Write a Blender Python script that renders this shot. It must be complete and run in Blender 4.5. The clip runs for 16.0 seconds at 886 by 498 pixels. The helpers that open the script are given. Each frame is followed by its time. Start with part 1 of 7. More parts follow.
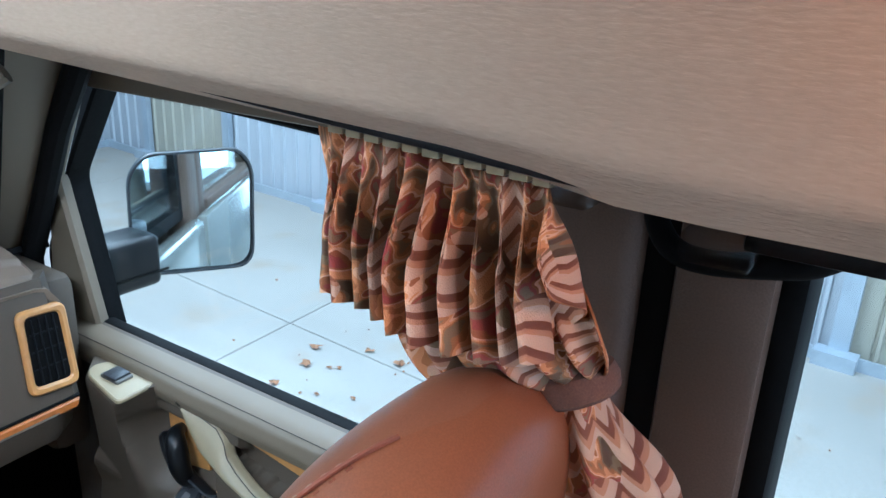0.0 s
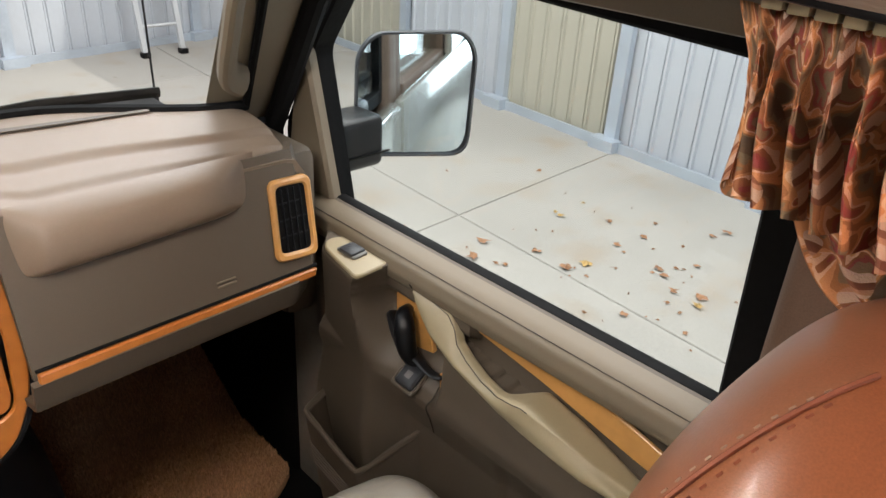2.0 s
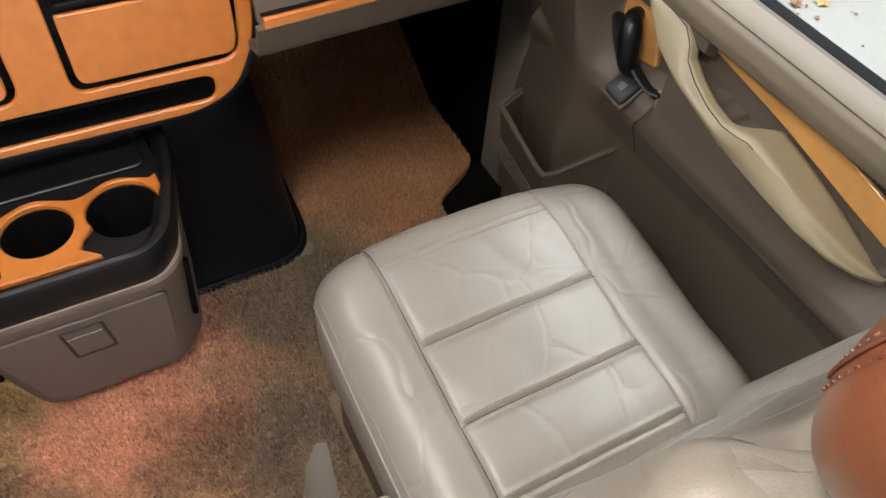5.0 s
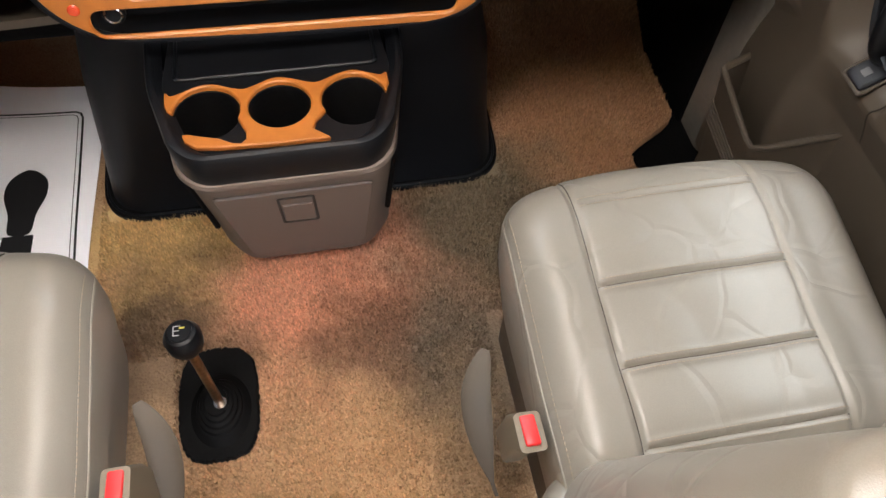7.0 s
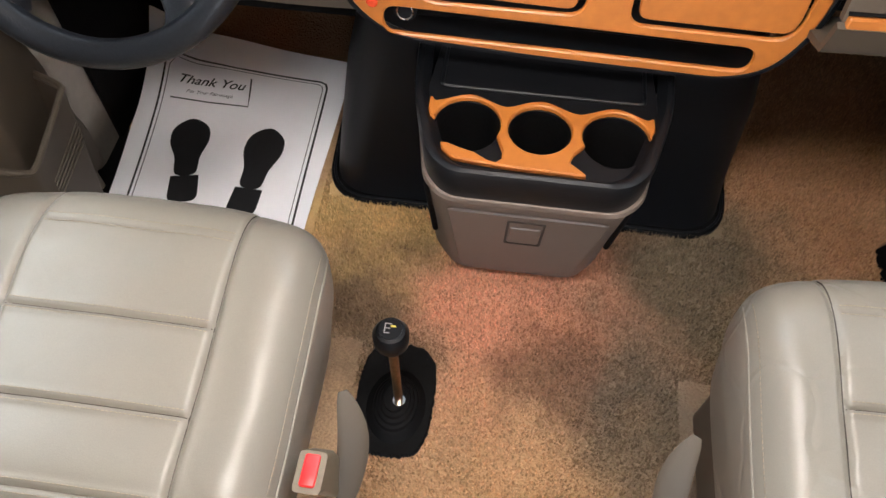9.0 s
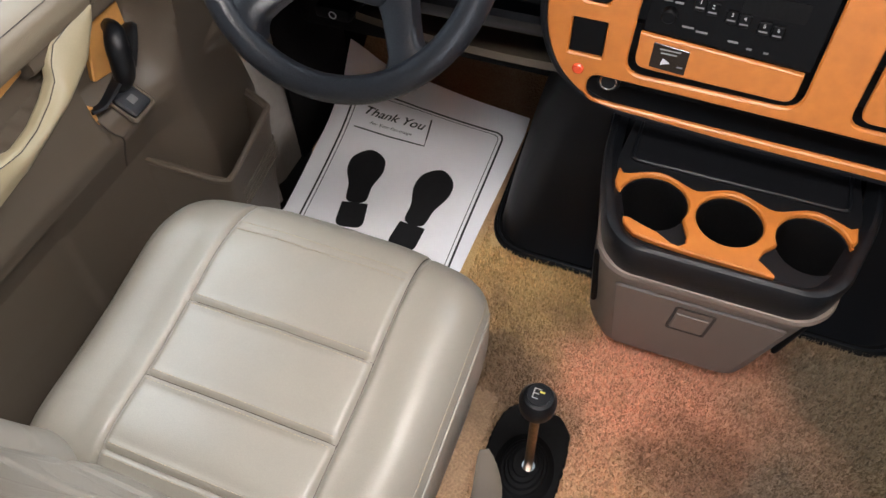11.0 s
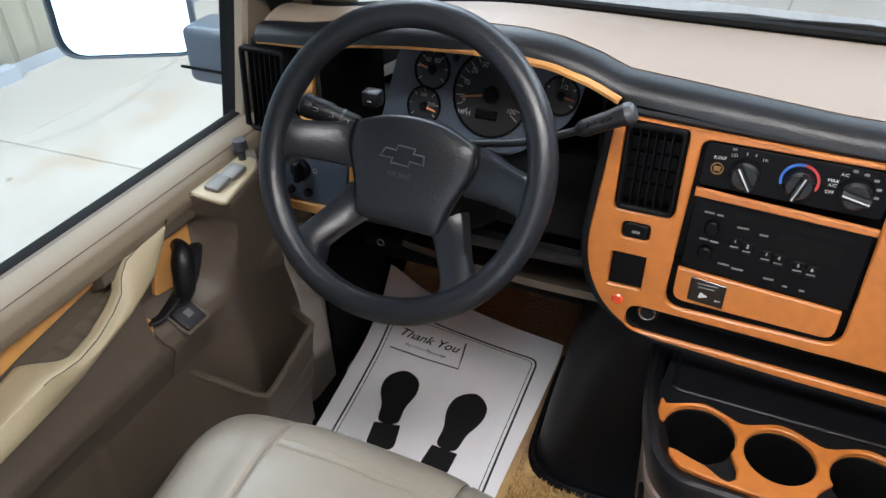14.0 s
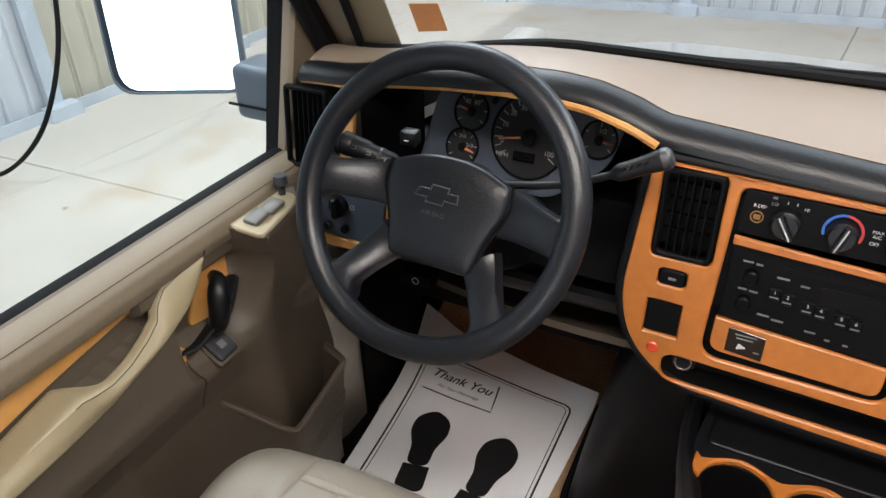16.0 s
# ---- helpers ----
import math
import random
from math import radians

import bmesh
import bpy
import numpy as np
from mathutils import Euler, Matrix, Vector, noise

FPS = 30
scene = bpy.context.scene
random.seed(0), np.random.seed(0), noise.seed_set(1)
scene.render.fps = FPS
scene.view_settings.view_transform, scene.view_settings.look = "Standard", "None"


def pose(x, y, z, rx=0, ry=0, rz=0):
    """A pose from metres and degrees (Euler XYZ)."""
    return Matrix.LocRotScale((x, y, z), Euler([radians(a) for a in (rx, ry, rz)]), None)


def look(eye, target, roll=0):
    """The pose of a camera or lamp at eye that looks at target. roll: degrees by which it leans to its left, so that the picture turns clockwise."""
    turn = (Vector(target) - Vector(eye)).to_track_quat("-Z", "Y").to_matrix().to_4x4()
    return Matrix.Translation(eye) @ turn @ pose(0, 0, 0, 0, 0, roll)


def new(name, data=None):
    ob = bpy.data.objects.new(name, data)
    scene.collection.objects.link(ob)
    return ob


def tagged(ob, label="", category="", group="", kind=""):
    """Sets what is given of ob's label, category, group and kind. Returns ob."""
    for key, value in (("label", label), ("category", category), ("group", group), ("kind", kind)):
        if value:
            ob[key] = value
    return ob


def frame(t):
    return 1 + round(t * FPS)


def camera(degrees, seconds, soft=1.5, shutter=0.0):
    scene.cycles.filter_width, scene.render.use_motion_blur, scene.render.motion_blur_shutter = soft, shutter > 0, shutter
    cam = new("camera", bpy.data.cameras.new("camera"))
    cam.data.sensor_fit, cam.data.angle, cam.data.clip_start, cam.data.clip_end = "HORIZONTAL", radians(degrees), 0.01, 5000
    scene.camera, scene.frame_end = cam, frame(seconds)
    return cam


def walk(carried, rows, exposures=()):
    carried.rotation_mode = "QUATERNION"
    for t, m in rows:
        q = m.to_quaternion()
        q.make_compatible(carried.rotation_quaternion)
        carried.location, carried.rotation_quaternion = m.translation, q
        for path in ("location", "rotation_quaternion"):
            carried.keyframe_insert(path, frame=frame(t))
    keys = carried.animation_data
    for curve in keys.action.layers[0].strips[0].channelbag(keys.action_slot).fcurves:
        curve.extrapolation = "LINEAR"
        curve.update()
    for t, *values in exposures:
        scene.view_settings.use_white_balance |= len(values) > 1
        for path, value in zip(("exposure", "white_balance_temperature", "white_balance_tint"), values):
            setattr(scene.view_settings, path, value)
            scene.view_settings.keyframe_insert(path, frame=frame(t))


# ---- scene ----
cam = camera(61.7, 16.0)
PATH = [
    (0, (0.224, -0.808, 1.238), (1.813, 0.211, 0.577), 2.6),
    (0.5, (0.223, -0.775, 1.234), (1.706, 0.335, 0.481), 3.1),
    (1, (0.204, -0.738, 1.232), (1.618, 0.412, 0.41), 3.2),
    (1.5, (0.183, -0.712, 1.232), (1.531, 0.485, 0.365), 3.4),
    (2, (0.169, -0.679, 1.212), (1.434, 0.561, 0.283), 3.7),
    (2.5, (0.172, -0.646, 1.189), (1.306, 0.595, 0.104), 4.1),
    (3, (0.183, -0.628, 1.179), (1.175, 0.553, -0.095), 4.2),
    (3.5, (0.18, -0.613, 1.172), (1.083, 0.511, -0.214), 4.3),
    (4, (0.168, -0.609, 1.159), (1.004, 0.493, -0.286), 4.5),
    (4.2, (0.156, -0.613, 1.152), (0.971, 0.488, -0.305), 4.7),
    (6.3, (0.127, -0.639, 1.182), (0.513, 0.413, -0.474), 4.6),
    (6.5, (0.11, -0.643, 1.179), (0.465, 0.422, -0.477), 4.3),
    (7, (0.076, -0.638, 1.191), (0.334, 0.436, -0.477), 3.7),
    (7.5, (0.042, -0.632, 1.194), (0.207, 0.454, -0.478), 3.4),
    (8, (0.025, -0.62, 1.196), (0.096, 0.464, -0.483), 2.3),
    (8.5, (-0.006, -0.599, 1.192), (-0.021, 0.491, -0.485), 1.8),
    (9, (-0.035, -0.579, 1.19), (-0.161, 0.508, -0.484), 1.1),
    (9.5, (-0.07, -0.564, 1.185), (-0.316, 0.497, -0.492), 0.0),
    (9.7, (-0.08, -0.564, 1.186), (-0.374, 0.485, -0.49), -0.7),
    (11.8, (-0.097, -0.58, 1.204), (-0.622, 0.627, -0.301), -2.1),
    (12, (-0.098, -0.58, 1.206), (-0.634, 0.657, -0.271), -2.0),
    (12.5, (-0.097, -0.579, 1.212), (-0.669, 0.723, -0.194), -2.0),
    (13, (-0.103, -0.582, 1.208), (-0.702, 0.786, -0.122), -1.8),
    (13.5, (-0.109, -0.588, 1.208), (-0.743, 0.836, -0.045), -1.7),
    (14, (-0.115, -0.599, 1.208), (-0.794, 0.871, 0.034), -1.5),
    (14.5, (-0.123, -0.603, 1.201), (-0.856, 0.889, 0.09), -1.5),
    (15, (-0.12, -0.604, 1.2), (-0.894, 0.886, 0.113), -1.5),
    (15.5, (-0.112, -0.6, 1.207), (-0.907, 0.883, 0.126), -1.6),
    (16, (-0.104, -0.593, 1.205), (-0.911, 0.885, 0.125), -1.7),
]
walk(cam, [(t, look(eye, target, roll)) for t, eye, target, roll in PATH],
     [(0, 0.0, 4600, 0), (0.25, 0.08, 5250, 5), (0.5, 0.08, 5800, 8), (1.1, 0.02, 5800, 9), (1.8, -0.12, 6250, 11), (2.5, -0.36, 6750, 13), (3.0, -0.3, 7050, 17), (3.5, -0.14, 6350, 13), (4.2, 0.02, 6000, 10), (6.3, 0.22, 6150, 10), (8.5, 0.28, 6000, 10), (9.6, 0.33, 6050, 10), (12, 0.2, 5650, 9), (13.2, 0.12, 5500, 8), (14, 0.06, 5700, 8), (16, -0.06, 6100, 9)])


# ---- world and light ----
world = bpy.data.worlds.new("world")
scene.world = world
world.use_nodes = True
wn = world.node_tree
sky = wn.nodes.new("ShaderNodeTexSky")
sky.sky_type = "NISHITA"
sky.sun_disc = False
sky.sun_elevation, sky.sun_rotation = radians(50), radians(160)
wn.links.new(sky.outputs[0], wn.nodes["Background"].inputs[0])
wn.nodes["Background"].inputs[1].default_value = 0.12


def lamp(name, kind, m, energy, color, size=(1, 1), angle=0.5):
    data = bpy.data.lights.new(name, kind)
    data.energy, data.color = energy, color
    if kind == "AREA":
        data.shape, data.size, data.size_y = "RECTANGLE", size[0], size[1]
    if kind == "SUN":
        data.angle = radians(angle)
    ob = new(name, data)
    ob.matrix_world = m
    return ob


lamp("sun", "SUN", look((2, -8, 9), (0, 0, 0)), 2.5, (1.0, 0.95, 0.88))
# lamps in two added, unseen roof openings; daylight through the shed's open end
lamp("added_skylight_east", "AREA", look((2.6, 1.5, 3.7), (2.6, 1.5, 0)), 590, (1.0, 0.975, 0.955), (1.6, 8.0))
lamp("added_skylight_west", "AREA", look((-2.6, 1.5, 3.7), (-2.6, 1.5, 0)), 460, (0.98, 0.98, 0.98), (1.6, 8.0))
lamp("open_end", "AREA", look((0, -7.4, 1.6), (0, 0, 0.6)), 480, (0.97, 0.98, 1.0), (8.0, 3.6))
# added fill lamp under the roof, out of view, aimed through the windscreen
lamp("added_windscreen_fill", "AREA", look((-0.3, 2.6, 3.2), (-0.15, 0.1, 0.6)), 80, (0.90, 0.96, 1.0), (3.0, 1.2))
# unseen warm ceiling lamp added to fill the cabin; amber lamp behind right
lamp("added_cabin_fill", "AREA", look((-0.04, -0.34, 1.53), (-0.30, 0.20, 0.0)), 36, (1.0, 0.90, 0.80), (0.7, 0.3))
lamp("reading_light", "AREA", look((0.425, -1.02, 1.27), (0.50, -0.84, 1.235)), 1.4, (1.0, 0.36, 0.13), (0.12, 0.06))
# fill lamp added at the van's unseen rear, which is left open for it
lamp("added_rear_fill", "AREA", look((0, -2.55, 0.95), (0, 0, 0.7)), 9.0, (0.95, 0.97, 1.0), (1.5, 1.1))


# ---- materials ----
def surface(name, base, rough=0.5, metal=0.0, vary=0.12, scale=6.0, grain=0.0, bump=0.15, second=None, spec=0.5, coat=0.0, worn=0.1):
    """A material with a slow and a fine change of tone, a fine relief and uneven gloss."""
    m = bpy.data.materials.new(name)
    m.use_nodes = True
    nt = m.node_tree
    p = nt.nodes["Principled BSDF"]
    co = nt.nodes.new("ShaderNodeTexCoord")
    n1 = nt.nodes.new("ShaderNodeTexNoise")
    n1.inputs["Scale"].default_value, n1.inputs["Detail"].default_value = scale, 5
    n2 = nt.nodes.new("ShaderNodeTexNoise")
    n2.inputs["Scale"].default_value, n2.inputs["Detail"].default_value = grain or scale * 25, 3
    for n in (n1, n2):
        nt.links.new(co.outputs["Object"], n.inputs["Vector"])
    ramp = nt.nodes.new("ShaderNodeValToRGB")
    ramp.color_ramp.elements[0].position, ramp.color_ramp.elements[1].position = 0.3, 0.7
    lo = second or [c * (1 - vary) for c in base]
    hi = base if second else [min(1, c * (1 + vary)) for c in base]
    ramp.color_ramp.elements[0].color = (*lo, 1)
    ramp.color_ramp.elements[1].color = (*hi, 1)
    nt.links.new(n1.outputs["Fac"], ramp.inputs["Fac"])
    mix = nt.nodes.new("ShaderNodeMix")
    mix.data_type, mix.blend_type = "RGBA", "OVERLAY"
    mix.inputs["Factor"].default_value = min(1, vary * 2.5)
    nt.links.new(ramp.outputs["Color"], mix.inputs["A"])
    nt.links.new(n2.outputs["Fac"], mix.inputs["B"])
    nt.links.new(mix.outputs["Result"], p.inputs["Base Color"])
    rr = nt.nodes.new("ShaderNodeMapRange")
    rr.inputs["To Min"].default_value, rr.inputs["To Max"].default_value = max(0.02, rough - worn), min(1, rough + worn)
    nt.links.new(n1.outputs["Fac"], rr.inputs["Value"])
    nt.links.new(rr.outputs["Result"], p.inputs["Roughness"])
    p.inputs["Metallic"].default_value = metal
    p.inputs["Specular IOR Level"].default_value = spec
    p.inputs["Coat Weight"].default_value = coat
    p.inputs["Coat Roughness"].default_value = 0.08
    if bump:
        b = nt.nodes.new("ShaderNodeBump")
        b.inputs["Strength"].default_value, b.inputs["Distance"].default_value = bump, 0.002
        nt.links.new(n2.outputs["Fac"], b.inputs["Height"])
        nt.links.new(b.outputs["Normal"], p.inputs["Normal"])
    return m


def glass(name, tint=(1, 1, 1), rough=0.0):
    m = bpy.data.materials.new(name)
    m.use_nodes = True
    nt = m.node_tree
    nt.nodes.remove(nt.nodes["Principled BSDF"])
    out = nt.nodes["Material Output"]
    tr = nt.nodes.new("ShaderNodeBsdfTransparent")
    tr.inputs[0].default_value = (*tint, 1)
    gl = nt.nodes.new("ShaderNodeBsdfGlossy")
    gl.inputs["Roughness"].default_value = rough
    lw = nt.nodes.new("ShaderNodeLayerWeight")
    lw.inputs["Blend"].default_value = 0.5
    pw = nt.nodes.new("ShaderNodeMath")
    pw.operation = "POWER"
    pw.inputs[1].default_value = 4.0
    fr = nt.nodes.new("ShaderNodeMath")
    fr.operation = "MULTIPLY_ADD"
    fr.inputs[1].default_value, fr.inputs[2].default_value = 0.35, 0.02
    nt.links.new(lw.outputs["Facing"], pw.inputs[0])
    nt.links.new(pw.outputs[0], fr.inputs[0])
    mx = nt.nodes.new("ShaderNodeMixShader")
    nt.links.new(fr.outputs[0], mx.inputs[0])
    nt.links.new(tr.outputs[0], mx.inputs[1])
    nt.links.new(gl.outputs[0], mx.inputs[2])
    nt.links.new(mx.outputs[0], out.inputs[0])
    return m


TRIM = surface("beige_plastic", (0.150, 0.122, 0.083), 0.5, vary=0.05, scale=3, grain=900, bump=0.25)
TRIM_DARK = surface("taupe_plastic", (0.078, 0.0615, 0.0435), 0.55, vary=0.05, scale=3, grain=900, bump=0.25)
TRIM_LIGHT = surface("light_beige_armrest", (0.28, 0.235, 0.145), 0.42, vary=0.05, scale=4, grain=700, bump=0.2)
DASHTOP = surface("dash_top_plastic", (0.178, 0.135, 0.098), 0.42, vary=0.05, scale=3, grain=800, bump=0.25)
LEATHER = surface("beige_leather", (0.215, 0.195, 0.162), 0.34, vary=0.05, scale=7, grain=800, bump=0.12, worn=0.05)
def crease(m, scale, depth):
    """Adds fine crease lines to a leather's relief."""
    nt = m.node_tree
    p = nt.nodes["Principled BSDF"]
    co = nt.nodes.new("ShaderNodeTexCoord")
    warp = nt.nodes.new("ShaderNodeTexNoise")
    warp.inputs["Scale"].default_value = 6
    add = nt.nodes.new("ShaderNodeVectorMath")
    add.operation = "MULTIPLY_ADD"
    add.inputs[1].default_value = (0.12, 0.12, 0.12)
    v = nt.nodes.new("ShaderNodeTexVoronoi")
    v.feature = "DISTANCE_TO_EDGE"
    v.inputs["Scale"].default_value = scale
    r = nt.nodes.new("ShaderNodeMapRange")
    r.inputs["From Max"].default_value = 0.05
    b = nt.nodes.new("ShaderNodeBump")
    b.inputs["Strength"].default_value, b.inputs["Distance"].default_value = depth, 0.003
    nt.links.new(co.outputs["Object"], warp.inputs["Vector"])
    nt.links.new(warp.outputs["Color"], add.inputs[0])
    nt.links.new(co.outputs["Object"], add.inputs[2])
    nt.links.new(add.outputs[0], v.inputs["Vector"])
    nt.links.new(v.outputs["Distance"], r.inputs["Value"])
    nt.links.new(r.outputs["Result"], b.inputs["Height"])
    old = p.inputs["Normal"].links[0].from_socket
    nt.links.new(old, b.inputs["Normal"])
    nt.links.new(b.outputs["Normal"], p.inputs["Normal"])


LEATHER_SMOOTH = LEATHER.copy()
LEATHER_SMOOTH.name = "smooth_beige_leather"
crease(LEATHER, 8.0, 0.24)
crease(LEATHER_SMOOTH, 5.0, 0.05)
LEATHER_BACK = surface("brown_leather", (0.18, 0.064, 0.028), 0.34, vary=0.12, scale=7, grain=900, bump=0.10, worn=0.06, coat=0.15)
LEATHER_FRONT = surface("greyer_brown_leather", (0.18, 0.072, 0.037), 0.36, vary=0.10, scale=7, grain=900, bump=0.10, worn=0.06)
STITCH = surface("thread", (0.30, 0.25, 0.18), 0.8, bump=0)
CONSOLE_TAUPE = surface("console_plastic", (0.140, 0.108, 0.086), 0.5, vary=0.05, scale=3, grain=900, bump=0.25)
SEAM = surface("dark_seam", (0.035, 0.027, 0.02), 0.8, bump=0)
SWITCH = surface("grey_switch", (0.10, 0.097, 0.088), 0.4, 0.1, vary=0.05, bump=0)
STITCH_TAN = surface("tan_thread", (0.26, 0.17, 0.12), 0.8, bump=0)
STITCH_RED = surface("brown_thread", (0.16, 0.05, 0.025), 0.8, bump=0)
WOOD = surface("orange_wood_lacquer", (0.35, 0.117, 0.017), 0.42, vary=0.08, scale=5, grain=60, bump=0.02, coat=0.0, worn=0.05)
# pale wood, lightened further to stand for window light falling on it
WOOD_LIGHT = surface("pale_lit_wood_lacquer", (0.48, 0.245, 0.07), 0.38, vary=0.08, scale=5, grain=60, bump=0.02, coat=0.1, worn=0.05)
BLACK = surface("black_plastic", (0.0045, 0.005, 0.0062), 0.45, vary=0.15, scale=4, grain=700, bump=0.12, spec=0.20)
PANEL = surface("satin_black_panel", (0.0022, 0.0023, 0.0027), 0.5, vary=0.15, scale=4, grain=700, bump=0.10, spec=0.09)
WHEEL_VINYL = surface("wheel_vinyl", (0.0085, 0.010, 0.013), 0.33, vary=0.2, scale=5, grain=300, bump=0.22, spec=0.34, worn=0.06)
BLACK_SOFT = surface("black_vinyl", (0.0038, 0.0044, 0.0056), 0.38, vary=0.2, scale=5, grain=420, bump=0.22, spec=0.32, worn=0.06)
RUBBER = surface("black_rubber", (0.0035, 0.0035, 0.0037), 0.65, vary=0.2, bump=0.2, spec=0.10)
CHARCOAL = surface("charcoal_plastic", (0.022, 0.024, 0.028), 0.4, vary=0.1, scale=4, grain=600, bump=0.25)
MIRROR_GREY = surface("blue_grey_mirror_shell", (0.07, 0.085, 0.11), 0.4, vary=0.1, scale=4, grain=500, bump=0.15)
GREY_BLUE = surface("dark_blue_grey_plastic", (0.058, 0.072, 0.098), 0.42, vary=0.12, scale=4, grain=500, bump=0.2)
CHROME = surface("chrome", (0.7, 0.7, 0.7), 0.15, 1.0, vary=0.04, bump=0)
BRASS = surface("worn_steel_rod", (0.30, 0.22, 0.14), 0.35, 1.0, vary=0.2, bump=0.1)
RED = surface("red_plastic", (0.75, 0.02, 0.02), 0.35, vary=0.04, bump=0)
RED_INK = surface("red_ink", (0.34, 0.02, 0.02), 0.5, vary=0.02, bump=0)
BLUE = surface("blue_ink", (0.02, 0.09, 0.34), 0.5, vary=0.02, bump=0)
WHITE_INK = surface("white_ink", (0.42, 0.42, 0.41), 0.6, vary=0.02, bump=0)
GREY_INK = surface("grey_ink", (0.13, 0.13, 0.13), 0.6, vary=0.02, bump=0)
AMBER = surface("amber_ink", (0.17, 0.085, 0.02), 0.6, vary=0.02, bump=0)
YELLOW = surface("yellow_ink", (0.6, 0.5, 0.08), 0.6, vary=0.02, bump=0)
RED_LENS = surface("red_lens", (0.55, 0.06, 0.02), 0.25, vary=0.1, bump=0)
NEEDLE = surface("orange_needle", (0.8, 0.28, 0.12), 0.5, vary=0.02, bump=0)
PAPER = surface("white_paper", (0.93, 0.92, 0.95), 0.38, vary=0.04, scale=4, grain=200, bump=0.05)
INK = surface("black_ink", (0.006, 0.006, 0.007), 0.65, vary=0.1, bump=0)
HEADLINER = surface("woven_headliner", (0.37, 0.297, 0.228), 0.9, vary=0.055, scale=3, grain=1400, bump=0.35, spec=0.2)
mp = HEADLINER.node_tree.nodes.new("ShaderNodeMapping")
mp.inputs["Scale"].default_value = (1.0, 0.22, 1.0)
for nd in list(HEADLINER.node_tree.nodes):
    if nd.type == "TEX_COORD":
        HEADLINER.node_tree.links.new(nd.outputs["Object"], mp.inputs["Vector"])
for nd in list(HEADLINER.node_tree.nodes):
    if nd.type == "TEX_NOISE" and nd.inputs["Scale"].default_value > 100:
        nd.inputs["Scale"].default_value = 600
        HEADLINER.node_tree.links.new(mp.outputs["Vector"], nd.inputs["Vector"])
PILLAR_BROWN = surface("brown_pillar_vinyl", (0.11, 0.065, 0.042), 0.6, vary=0.1, scale=5, grain=500, bump=0.3)
STEEL = surface("galvanised_steel", (0.40, 0.44, 0.49), 0.35, 0.35, vary=0.1, scale=5, grain=80, bump=0.1)
SHED_WHITE = surface("white_metal_sheet", (0.40, 0.415, 0.44), 0.45, 0.0, vary=0.04, scale=2, grain=30, bump=0.05)
SHED_CREAM = surface("cream_metal_sheet", (0.36, 0.335, 0.27), 0.45, 0.0, vary=0.04, scale=2, grain=30, bump=0.05)
HOOD = surface("pewter_paint", (0.36, 0.33, 0.28), 0.22, 0.5, vary=0.05, scale=3, bump=0, coat=0.8)
ALU = surface("aluminium", (0.7, 0.7, 0.7), 0.35, 0.8, vary=0.06, bump=0.05)
LEAF_A = surface("dry_leaf", (0.26, 0.13, 0.065), 0.8, vary=0.3, scale=30, bump=0.2)
LEAF_B = surface("yellow_leaf", (0.36, 0.23, 0.08), 0.8, vary=0.3, scale=30, bump=0.2)
GLOSS_DARK = surface("tinted_glass", (0.22, 0.34, 0.40), 0.06, 0.7, vary=0.05, bump=0, worn=0.02)
GLASS = glass("clear_glass", (0.93, 0.96, 0.95))
CLEAR = glass("clear_plastic", (0.8, 0.8, 0.8), 0.1)
MIRROR = surface("mirror_silver", (0.74, 0.86, 0.92), 0.02, 1.0, vary=0.0, bump=0, worn=0.0)


